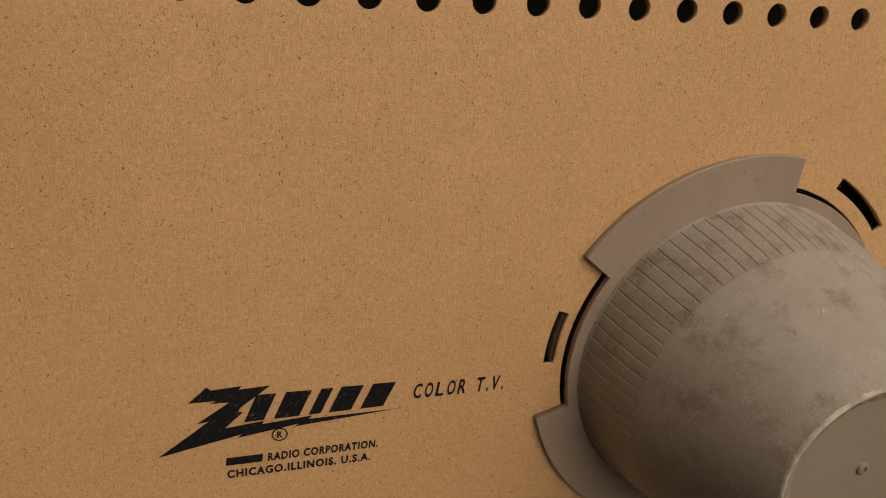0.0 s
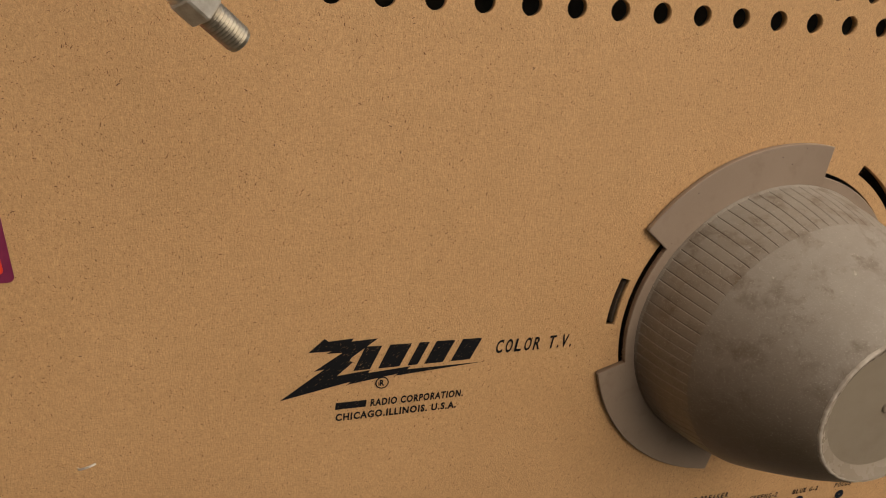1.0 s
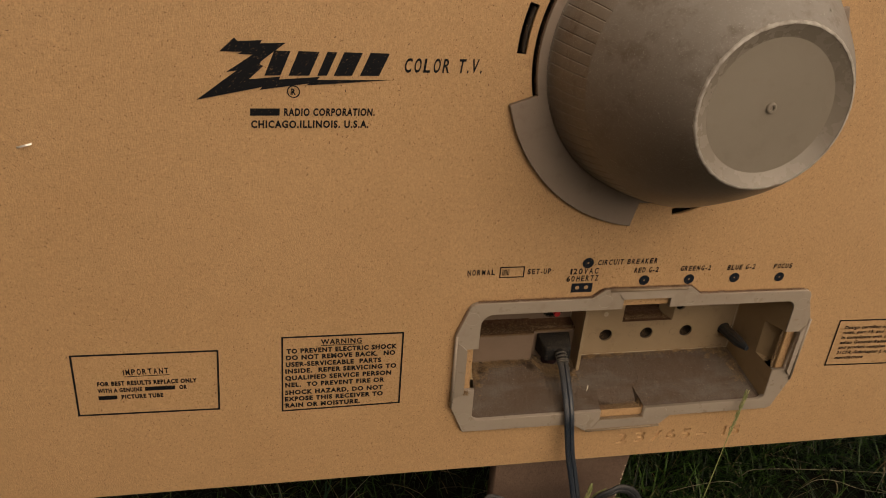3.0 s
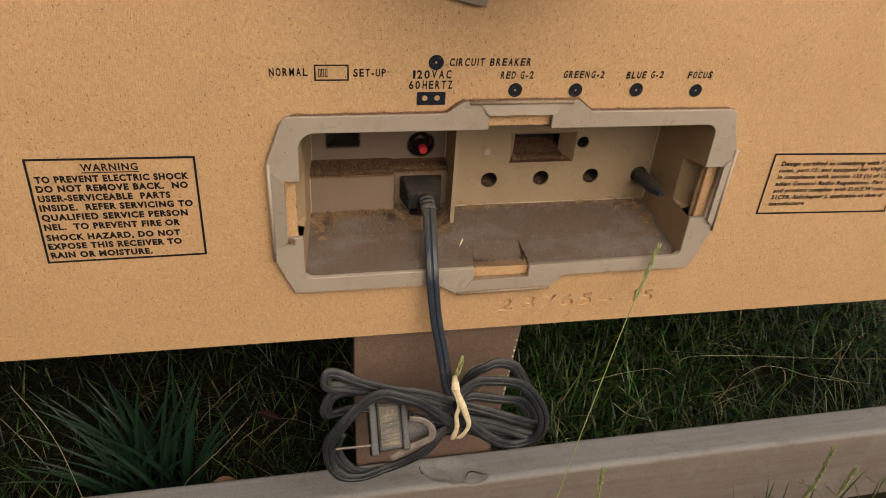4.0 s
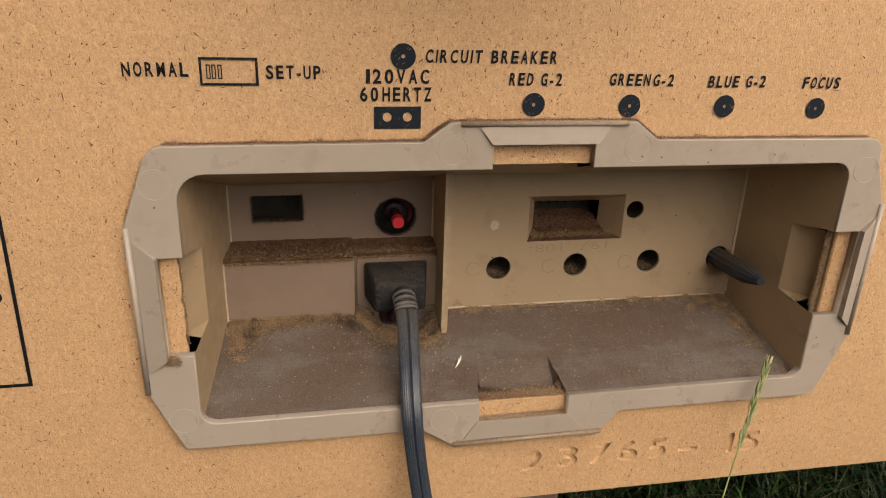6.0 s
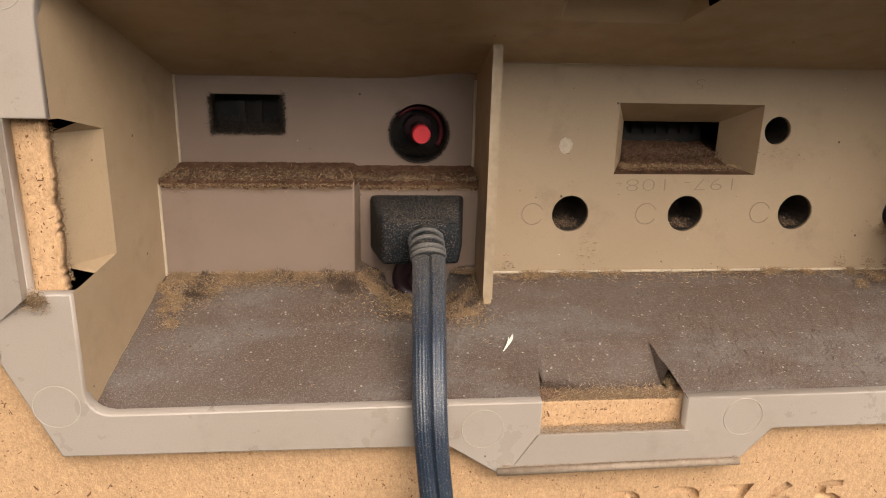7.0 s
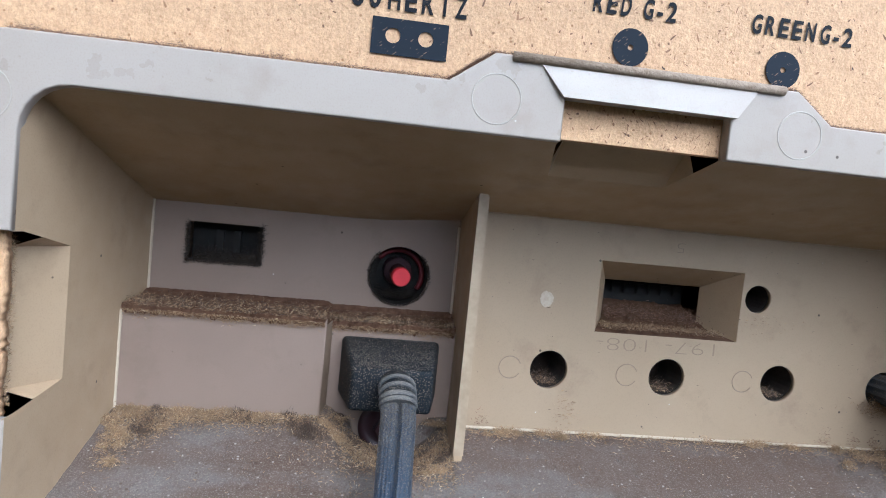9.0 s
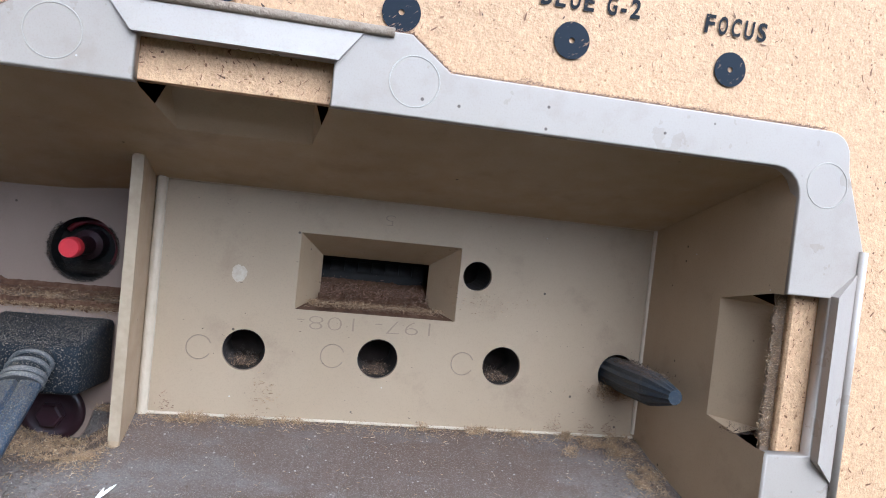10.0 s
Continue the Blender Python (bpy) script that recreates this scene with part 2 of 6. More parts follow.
M_RUBBER = dusted("dusty_black_rubber", (0.004, 0.007, 0.010), (0.155, 0.122, 0.086), 0.02, 1.0, 0.5, 2200, 0.18, None, 0.14, 0.12)
# the base is blued to paint the sky's reflection on the cable
M_CORD = dusted("dusty_cord", (0.008, 0.019, 0.038), (0.150, 0.138, 0.122), 0.02, 0.60, 0.32, 2600, 0.70, None, 0.22, 0.20)
M_LOOP = dusted("dusty_cord_bundle", (0.011, 0.015, 0.021), (0.120, 0.113, 0.105), 0.10, 0.85, 0.42, 1300, 0.42, None, 0.38, 0.08, 0.1)
M_PLUG = dusted("dusty_plug", (0.006, 0.009, 0.013), (0.165, 0.134, 0.098), 0.25, 1.0, 0.55, 2500, 0.10, None, 0.07, 0.09, 0.3)
M_SHAFT = dusted("slate_shaft", (0.012, 0.021, 0.033), (0.130, 0.110, 0.085), 0.02, 0.8, 0.42, 2600, 0.4, None, 0.30, 0.16)
M_RED = plain("red_button", (0.62, 0.035, 0.045), (0.5, 0.03, 0.04), 300, 0.4)
M_MAROON = plain("maroon_washer", (0.030, 0.010, 0.014), (0.018, 0.009, 0.010), 200, 0.4)
M_REDRING = plain("dark_red_ring", (0.17, 0.014, 0.022), (0.06, 0.010, 0.012), 260, 0.4)
# brown dust and the shade inside the bores in one near-black tone
M_HOLE = plain("shaded_hollow", (0.040, 0.028, 0.019), (0.022, 0.015, 0.011), 300, 0.9)
M_STAIN = plain("stained_plastic", (0.20, 0.142, 0.090), (0.15, 0.10, 0.062), 250, 0.7)
M_INK = ink("black_ink", (0.006, 0.007, 0.010), BOARD_DARK)
M_INK_BLUE = ink("blue_black_ink", (0.009, 0.013, 0.021), BOARD_DARK)
M_PALE = plain("bare_spot", (0.62, 0.56, 0.46), (0.55, 0.46, 0.34), 400, 0.6)
M_STEEL = plain("zinc_plated_steel", (0.80, 0.79, 0.76), (0.62, 0.60, 0.56), 300, 0.36, 0.7, 0.5, 0.0002, 1500)
M_THREAD = plain("dull_nickel", (0.60, 0.57, 0.50), (0.40, 0.37, 0.31), 300, 0.34, 0.85, 0.5)
M_PRONG = plain("dull_metal", (0.20, 0.175, 0.145), (0.09, 0.08, 0.068), 300, 0.6, 0.6)
M_BAND = plain("cream_rubber", (0.74, 0.64, 0.44), (0.56, 0.45, 0.27), 250, 0.6, 0, 0.35)
M_PAPER = plain("dusty_sheath", (0.24, 0.205, 0.185), (0.15, 0.128, 0.115), 300, 0.8)
M_BODY = dusted("worn_plug_body", (0.022, 0.026, 0.031), (0.170, 0.162, 0.150), 0.2, 0.8, 0.40, 1300, 0.5, None, 0.50, 0.08, 0.15)
M_GRIP = dusted("dusty_grip", (0.070, 0.070, 0.066), (0.285, 0.245, 0.175), 0.5, 1.0, 0.5, 900, 0.4, None, 0.75, 0.05)
M_RUSTLINT = leafy("rusty_lint", (0.115, 0.056, 0.031), (0.310, 0.178, 0.102), (0.40, 0.27, 0.17))
M_BLACKLINT = leafy("near_black_lint", (0.014, 0.010, 0.007), (0.060, 0.041, 0.027), (0.12, 0.085, 0.055))
M_FRAY = leafy("raw_fibre", (0.46, 0.32, 0.18), (0.74, 0.60, 0.42))
M_DARKLINT = leafy("dark_lint", (0.045, 0.026, 0.015), (0.135, 0.084, 0.050), (0.2, 0.14, 0.09))
M_STICKER_RED = plain("sticker_red", (0.74, 0.062, 0.036), (0.62, 0.040, 0.026), 60, 0.38, 0, 0.45)
M_STICKER_PURPLE = plain("sticker_purple", (0.21, 0.026, 0.085), (0.16, 0.018, 0.070), 70, 0.4)
M_STICKER_CREAM = plain("sticker_cream", (0.62, 0.55, 0.42), (0.52, 0.45, 0.33), 50, 0.45)
M_STICKER_INK = plain("sticker_ink", (0.055, 0.012, 0.016), (0.09, 0.014, 0.02), 200, 0.45)
M_SCUFF = plain("paper_scuff", (0.62, 0.36, 0.32), (0.55, 0.28, 0.25), 300, 0.6)
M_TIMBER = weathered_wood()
# coats of the unseen screens that shape the light
M_DARK_SCREEN = plain("dark_screen", (0.20, 0.16, 0.125), (0.14, 0.115, 0.09), 8, 0.85)
M_BROWN_SCREEN = plain("brown_screen", (0.27, 0.235, 0.195), (0.22, 0.19, 0.155), 6, 0.9)
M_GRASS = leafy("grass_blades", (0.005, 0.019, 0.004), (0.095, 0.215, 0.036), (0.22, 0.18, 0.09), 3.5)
M_BROAD = leafy("broad_blades", (0.006, 0.022, 0.012), (0.028, 0.078, 0.036), (0.20, 0.21, 0.12))
M_STRAW = leafy("dry_straw", (0.26, 0.225, 0.150), (0.55, 0.51, 0.40))
M_BOUNCE_LAWN = leafy("bounce_lawn", (0.060, 0.075, 0.028), (0.19, 0.175, 0.090))
M_SEED = leafy("green_seed_head", (0.24, 0.29, 0.11), (0.46, 0.43, 0.24))
M_WALNUT = plain("walnut_veneer", (0.12, 0.062, 0.03), (0.075, 0.038, 0.02), 14, 0.5)
M_DEADLEAF = plain("dead_leaf", (0.20, 0.110, 0.055), (0.11, 0.058, 0.030), 220, 0.8)
M_REDLEAF = plain("red_leaf", (0.026, 0.004, 0.005), (0.016, 0.003, 0.004), 150, 0.6)


# ---- mesh builders ----
def mesh_of(bm, name):
    bmesh.ops.recalc_face_normals(bm, faces=bm.faces)
    me = bpy.data.meshes.new(name)
    bm.to_mesh(me)
    bm.free()
    return me


def part(name, data, material, parent, label="", smooth=False):
    me = mesh_of(data, name) if isinstance(data, bmesh.types.BMesh) else data
    me.materials.clear()
    me.materials.append(material)
    if smooth:
        me.polygons.foreach_set("use_smooth", [True] * len(me.polygons))
    ob = new(name, me)
    ob.parent = parent
    return tagged(ob, label)


def thing(name, label, category, place=(0, 0, 0), group="", kind=""):
    ob = new(name)
    ob.empty_display_size = 0.02
    ob.location = place
    return tagged(ob, label, category, group, kind)


def frozen(ob, name):
    """The mesh that a curve or text makes; the object is thrown away."""
    bpy.context.view_layer.update()
    me = bpy.data.meshes.new_from_object(ob.evaluated_get(bpy.context.evaluated_depsgraph_get()))
    data = ob.data
    bpy.data.objects.remove(ob)
    bpy.data.curves.remove(data)
    me.name = name
    return me


def plate(name, loops, y0, y1, bevel=0.0):
    """A flat plate in x, z with holes, from y0 (front) to y1 (back): the first loop is its outline."""
    cu = bpy.data.curves.new(name, "CURVE")
    cu.dimensions, cu.fill_mode = "2D", "BOTH"
    cu.extrude = (y1 - y0) / 2 - bevel
    cu.bevel_depth, cu.bevel_resolution, cu.offset = bevel, 1, -bevel
    for loop in loops:
        sp = cu.splines.new("POLY")
        sp.points.add(len(loop) - 1)
        for p, (x, z) in zip(sp.points, loop):
            p.co = (x, z, 0, 1)
        sp.use_cyclic_u = True
    ob = new(name, cu)
    me = frozen(ob, name)
    me.transform(Matrix.Translation((0, (y0 + y1) / 2, 0)) @ Matrix.Rotation(radians(90), 4, "X"))
    bm = bmesh.new()
    bm.from_mesh(me)
    bmesh.ops.remove_doubles(bm, verts=bm.verts, dist=0.000004)
    bm.to_mesh(me)
    bm.free()
    return me


def ring(cx, cz, r, n=24, a0=0.0):
    return [(cx + r * math.cos(a0 + 2 * math.pi * k / n), cz + r * math.sin(a0 + 2 * math.pi * k / n)) for k in range(n)]


def rect(x0, z0, x1, z1, radii=(0, 0, 0, 0), n=6):
    """A rectangle with its corners rounded: lower left, lower right, upper right, upper left."""
    out = []
    for (x, z, sx, sz, a), r in zip(((x0, z0, 1, 1, 180), (x1, z0, -1, 1, 270), (x1, z1, -1, -1, 0), (x0, z1, 1, -1, 90)), radii):
        if r <= 0:
            out.append((x, z))
        else:
            out += [(x + sx * r + r * math.cos(radians(a + 90 * k / n)), z + sz * r + r * math.sin(radians(a + 90 * k / n))) for k in range(n + 1)]
    return out


def arc_slot(cx, cz, r0, r1, a0, a1, n=8):
    steps = [radians(a0 + (a1 - a0) * k / n) for k in range(n + 1)]
    return [(cx + r1 * math.cos(a), cz + r1 * math.sin(a)) for a in steps] + [(cx + r0 * math.cos(a), cz + r0 * math.sin(a)) for a in reversed(steps)]


def thick_path(points, width, caps=6):
    """The outline of a rounded stroke along points in x, z."""
    left, right = [], []
    n = len(points)
    for i, (x, z) in enumerate(points):
        x0, z0 = points[max(0, i - 1)]
        x1, z1 = points[min(n - 1, i + 1)]
        d = math.hypot(x1 - x0, z1 - z0)
        nx, nz = -(z1 - z0) / d, (x1 - x0) / d
        left.append((x + nx * width / 2, z + nz * width / 2))
        right.append((x - nx * width / 2, z - nz * width / 2))
    def cap(a, b):
        cx, cz = (a[0] + b[0]) / 2, (a[1] + b[1]) / 2
        t0 = math.atan2(a[1] - cz, a[0] - cx)
        return [(cx + width / 2 * math.cos(t0 - math.pi * k / caps), cz + width / 2 * math.sin(t0 - math.pi * k / caps)) for k in range(1, caps)]
    return left + cap(left[-1], right[-1]) + right[::-1] + cap(right[0], left[0])


def smooth_line(points, per=8):
    """Catmull-Rom through the points."""
    pts = [Vector(p) for p in points]
    pts = [2 * pts[0] - pts[1]] + pts + [2 * pts[-1] - pts[-2]]
    out = []
    for i in range(1, len(pts) - 2):
        a, b, c, d = pts[i - 1:i + 3]
        for k in range(per):
            t = k / per
            out.append(0.5 * (2 * b + (c - a) * t + (2 * a - 5 * b + 4 * c - d) * t * t + (3 * b - a - 3 * c + d) * t ** 3))
    out.append(pts[-2])
    return out


def sweep(bm, line, profile, side, scale=None):
    """Sweeps a closed profile (along side, across) down a line; side is carried along it."""
    rings = []
    s = Vector(side).normalized()
    for i, p in enumerate(line):
        t = (line[min(i + 1, len(line) - 1)] - line[max(i - 1, 0)]).normalized()
        s = (s - t * s.dot(t)).normalized()
        u = t.cross(s)
        k = scale(i / (len(line) - 1)) if scale else 1
        rings.append([bm.verts.new(p + s * a * k + u * b * k) for a, b in profile])
    n = len(profile)
    for r0, r1 in zip(rings, rings[1:]):
        for j in range(n):
            bm.faces.new((r0[j], r0[(j + 1) % n], r1[(j + 1) % n], r1[j]))
    bm.faces.new(rings[0])
    bm.faces.new(rings[-1][::-1])
    return bm


def circle_profile(r, n=10):
    return [(r * math.cos(2 * math.pi * k / n), r * math.sin(2 * math.pi * k / n)) for k in range(n)]


def rod(bm, a, b, r0, r1=None, n=20, rows=1):
    a, b = Vector(a), Vector(b)
    side = Vector((0, 0, 1)) if abs((b - a).normalized().z) < 0.9 else Vector((1, 0, 0))
    r1 = r0 if r1 is None else r1
    return sweep(bm, [a.lerp(b, k / rows) for k in range(rows + 1)], circle_profile(1, n), side, lambda t: r0 + (r1 - r0) * t)


def lathe(profile, cx, cz, segments=64, radius=None, cap=True):
    """Turns (r, y) pairs about the axis along y through cx, cz. radius(r, y, angle) may shape it."""
    bm = bmesh.new()
    rows = []
    for r, y in profile:
        row = []
        for k in range(segments):
            a = 2 * math.pi * k / segments
            rr = radius(r, y, k) if radius else r
            row.append(bm.verts.new((cx + rr * math.cos(a), y, cz + rr * math.sin(a))))
        rows.append(row)
    for a, b in zip(rows, rows[1:]):
        for k in range(segments):
            bm.faces.new((a[k], a[(k + 1) % segments], b[(k + 1) % segments], b[k]))
    if cap:
        bm.faces.new(rows[-1])
    return bm


def box(bm, lo, hi, bevel=0.0, segments=2):
    got = bmesh.ops.create_cube(bm, size=1.0)["verts"]
    for v in got:
        v.co = Vector([l + (h - l) * (c + 0.5) for l, h, c in zip(lo, hi, v.co)])
    if bevel:
        edges = list({e for v in got for e in v.link_edges})
        bmesh.ops.bevel(bm, geom=edges, offset=bevel, segments=segments, affect="EDGES", profile=0.5)
    return bm


def solid(faces, vs):
    bm = bmesh.new()
    got = [bm.verts.new(v) for v in vs]
    for f in faces:
        bm.faces.new([got[i] for i in f])
    return bm


def lettering(name, words, p0, p1, height, material, parent, y=-0.0003, lean=0.0, bold=0.012, depth=0.0, label="", spaced=1.0):
    """One line of writing on the back, from p0 to p1 (x, z) along its base line, of that height."""
    cu = bpy.data.curves.new(name, "FONT")
    cu.body, cu.offset, cu.fill_mode, cu.space_character = words, bold, "FRONT" if depth == 0 else "BOTH", spaced
    cu.resolution_u = 3
    ob = new(name, cu)
    me = frozen(ob, name)
    n = len(me.vertices)
    co = np.empty(n * 3)
    me.vertices.foreach_get("co", co)
    co = co.reshape(-1, 3)
    x0, x1 = co[:, 0].min(), co[:, 0].max()
    top = 0.73
    d = Vector((p1[0] - p0[0], p1[1] - p0[1]))
    u = (co[:, 0] - x0) / (x1 - x0)
    v = co[:, 1] / top * height
    e = d.normalized()
    wide = d.length - lean * height
    out = np.empty_like(co)
    along = u * wide + v * lean
    out[:, 0] = p0[0] + e.x * along - e.y * v
    out[:, 2] = p0[1] + e.y * along + e.x * v
    out[:, 1] = y
    me.vertices.foreach_set("co", out.ravel())
    me.update()
    return part(name, me, material, parent, label)


GLYPH_WIDE = {"I": 0.42, "1": 0.55, "-": 0.70, ".": 0.40, " ": 0.62, "~": 0.12}


def gothic(words, p0, p1, height, lean=0.0, bold=0.027, fill=0.72):
    """A line of condensed capitals set at an even pitch."""
    e = Vector((p1[0] - p0[0], p1[1] - p0[1]))
    total = sum(GLYPH_WIDE.get(c, 1.0) for c in words) - (1 - fill)
    pitch = (e.length - lean * height) / total
    e.normalize()
    at, verts, faces = 0.0, [], []
    for c in words:
        cell = GLYPH_WIDE.get(c, 1.0)
        if c not in " ~":
            cu = bpy.data.curves.new("glyph", "FONT")
            cu.body, cu.offset, cu.fill_mode, cu.resolution_u = c, bold, "FRONT", 3
            me = frozen(new("glyph", cu), "glyph")
            xs = [v.co.x for v in me.vertices]
            low, span = min(xs), max(max(xs) - min(xs), 0.05)
            ink_wide = {"I": 0.17, ".": 0.17, "1": 0.34, "-": 0.42}.get(c, fill) * pitch
            base = len(verts)
            for v in me.vertices:
                up = v.co.y / 0.73 * height
                along = at + (v.co.x - low) / span * ink_wide + up * lean
                verts.append((p0[0] + e.x * along - e.y * up, -0.0004, p0[1] + e.y * along + e.x * up))
            faces += [tuple(base + k for k in f.vertices) for f in me.polygons]
            bpy.data.meshes.remove(me)
        at += cell * pitch
    me = bpy.data.meshes.new("lettering")
    me.from_pydata(verts, [], faces)
    return part("lettering", me, M_INK, back_panel)


def print_shape(name, loops, material, parent, y=-0.0003, label=""):
    return part(name, plate(name, loops, y - 0.0001, y), material, parent, label)


# ---- ground and edging ----
def lawn_soil():
    n = Nodes("lawn")
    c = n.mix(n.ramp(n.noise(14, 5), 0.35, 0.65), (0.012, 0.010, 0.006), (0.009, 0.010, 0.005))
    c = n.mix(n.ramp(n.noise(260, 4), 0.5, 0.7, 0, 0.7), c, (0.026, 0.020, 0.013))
    n.bump(n.noise(150, 4), 0.006, 0.8)
    return n.done(c, 0.95, 0, 0.15)


GROUND = -0.15
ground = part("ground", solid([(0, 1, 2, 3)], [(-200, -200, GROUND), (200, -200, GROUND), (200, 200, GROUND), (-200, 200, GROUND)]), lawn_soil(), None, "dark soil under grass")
tagged(ground, kind="structure", category="ground")


def edging():
    """A weathered board on edge, its top worn hollow at one knot."""
    bm = bmesh.new()
    y0, y1, z0 = -0.0262, 0.0092, GROUND - 0.02
    across = [(y0, z0), (y0, -0.11), (y0, -0.075)] + [(y0 + 0.0040 * (1 - math.cos(radians(a))), -0.0586 + 0.0042 * math.sin(radians(a))) for a in (0, 22, 45, 68)]
    across += [(y0 + 0.0044 + (y1 - y0 - 0.0068) * k / 10, -0.0540 - 0.0036 * k / 10) for k in range(11)]
    across += [(y1 - 0.0008, -0.0584), (y1, -0.0600), (y1, z0)]
    steps = [-0.92 + 0.04 * k for k in range(18)] + [-0.2 + 0.0025 * k for k in range(120)] + [0.1 + 0.05 * k for k in range(43)]
    rings = []
    for x in steps:
        row = []
        for k, (y, z) in enumerate(across):
            w = 0.0006 * noise.noise((x * 7, 0.3, 2.0))
            e = ((x + 0.012) / 0.027) ** 2 + ((y + 0.011 + 0.25 * (x + 0.012)) / 0.0125) ** 2 + 0.3 * noise.noise((x * 90, y * 120, 4))
            g = max(0.0, 1 - max(0, e)) ** 0.22 if 4 < k < len(across) - 1 else 0.0
            g *= 0.85 + 0.25 * noise.noise((x * 170, y * 170, 9))
            row.append(bm.verts.new((x, y + w, z + w - 0.0042 * g)))
        rings.append(row)
    for a, c in zip(rings, rings[1:]):
        for j in range(len(across) - 1):
            bm.faces.new((a[j], a[j + 1], c[j + 1], c[j]))
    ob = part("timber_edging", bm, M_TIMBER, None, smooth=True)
    for pts in ([(-0.0040, -0.0205, -0.0556), (0.0000, -0.0145, -0.0552), (0.0050, -0.0140, -0.0552), (0.0110, -0.0170, -0.0551), (0.0160, -0.0185, -0.0550)], [(-0.0385, 0.0010, -0.0575), (-0.0400, -0.0050, -0.0568), (-0.0370, -0.0100, -0.0563)]):
        bm = bmesh.new()
        sweep(bm, smooth_line(pts, 6), circle_profile(0.0007, 6), (0, 0, 1), lambda t: 0.25 + 3.0 * t * (1 - t))
        part("crack", bm, M_HOLE, ob)
    return tagged(ob, "weathered grey-brown timber garden edging set on edge in grass", "edging", kind="structure")


edging()


def light_screen(name, lo, hi, material=None, label="plain dark unseen screen, added to hold back low sky light"):
    """An unseen screen behind the camera or at a side, added to shape light."""
    ob = part(name, box(bmesh.new(), lo, hi, 0.01), material or M_DARK_SCREEN, None)
    tagged(ob, label, "wall", kind="structure")


light_screen("screen_south", (-1.02, -2.7, GROUND), (4.0, -2.6, 0.9), M_BROWN_SCREEN, "plain brown unseen screen, added to block and bounce light")
light_screen("screen_west", (-1.02, -2.6, GROUND), (-0.92, 3.0, 2.2))
light_screen("screen_east", (3.3, -2.6, GROUND), (3.4, 3.0, 0.9))
light_screen("screen_north", (-0.92, 2.9, GROUND), (3.3, 3.0, 2.6))

# ---- television ----
NECK_X, NECK_Z = -0.004, 0.4466
tv = thing("television", "back of an old console television with tan hardboard rear panel", "television", (0, 0, GROUND))
tv_fix = Matrix.Translation((0, 0, -GROUND))


def tv_part(name, data, material, label="", smooth=False, parent=None):
    ob = part(name, data, material, parent or tv, label, smooth)
    if parent is None:
        ob.matrix_parent_inverse = tv_fix
    return ob


def handle_slot():
    pts = [(-0.5180, 0.4275), (-0.5215, 0.4360)]
    pts += [(-0.5095 + 0.0125 * math.cos(radians(a)), 0.4418 + 0.0125 * math.sin(radians(a))) for a in range(180, 89, -15)]
    pts += [(-0.498, 0.4545), (-0.490, 0.4545)]
    pts += [(-0.4835 + 0.0125 * math.cos(radians(a)), 0.4418 + 0.0125 * math.sin(radians(a))) for a in range(90, -1, -15)]
    pts += [(-0.4712, 0.4360), (-0.4748, 0.4290)]
    return [(x + 0.00045 * noise.noise((x * 420, z * 420, 2)), z + 0.00045 * noise.noise((x * 420, z * 420, 7))) for x, z in thick_path([tuple(p)[:2] for p in smooth_line([(x, z, 0) for x, z in pts], 3)], 0.0078)]


vents = [ring(-0.2930 + 0.0250 * k, 0.6362, 0.0056, 20) for k in range(-1, 33)]
vents += [ring(-0.3055 + 0.0250 * k, 0.6545, 0.0056, 20) for k in range(0, 34)]
vents += [ring(-0.2930 + 0.0250 * k, 0.6728, 0.0056, 20) for k in range(-1, 33)]
slots = [arc_slot(NECK_X, NECK_Z, r0, r1, a, b) for r0, r1, a, b in ((0.1085, 0.1153, 162.0, 178.5), (0.1118, 0.1188, 40, 63.5), (0.1098, 0.1162, -80, -58))]
def figures(text, x0, x1, z, height):
    """Pressed figures: the rims as loops in x, z, and the hollow behind them."""
    cu = bpy.data.curves.new("figures", "FONT")
    cu.body, cu.resolution_u, cu.extrude, cu.bevel_depth, cu.bevel_resolution, cu.offset, cu.fill_mode = text, 3, 0.0, 0.046, 2, -0.026, "BOTH"
    me = frozen(new("figures", cu), "figures")
    bm = bmesh.new()
    bm.from_mesh(me)
    bpy.data.meshes.remove(me)
    bmesh.ops.remove_doubles(bm, verts=bm.verts, dist=0.0004)
    bmesh.ops.delete(bm, geom=[f for f in bm.faces if f.calc_center_median().z < 0], context="FACES")
    low, high = min(v.co.x for v in bm.verts), max(v.co.x for v in bm.verts)
    for v in bm.verts:
        v.co = (x0 + (v.co.x - low) / (high - low) * (x1 - x0), max(0, v.co.z) * 0.038, z + v.co.y / 0.73 * height)
    edges = {e for e in bm.edges if len(e.link_faces) == 1}
    loops = []
    while edges:
        e = edges.pop()
        first, v, loop = e.verts[0], e.verts[1], [e.verts[0]]
        while v != first:
            loop.append(v)
            step = next((q for q in v.link_edges if q in edges), None)
            if step is None:
                break
            edges.discard(step)
            v = step.other_vert(v)
        loops.append([(p.co.x, p.co.z) for p in loop])
    return loops, bm


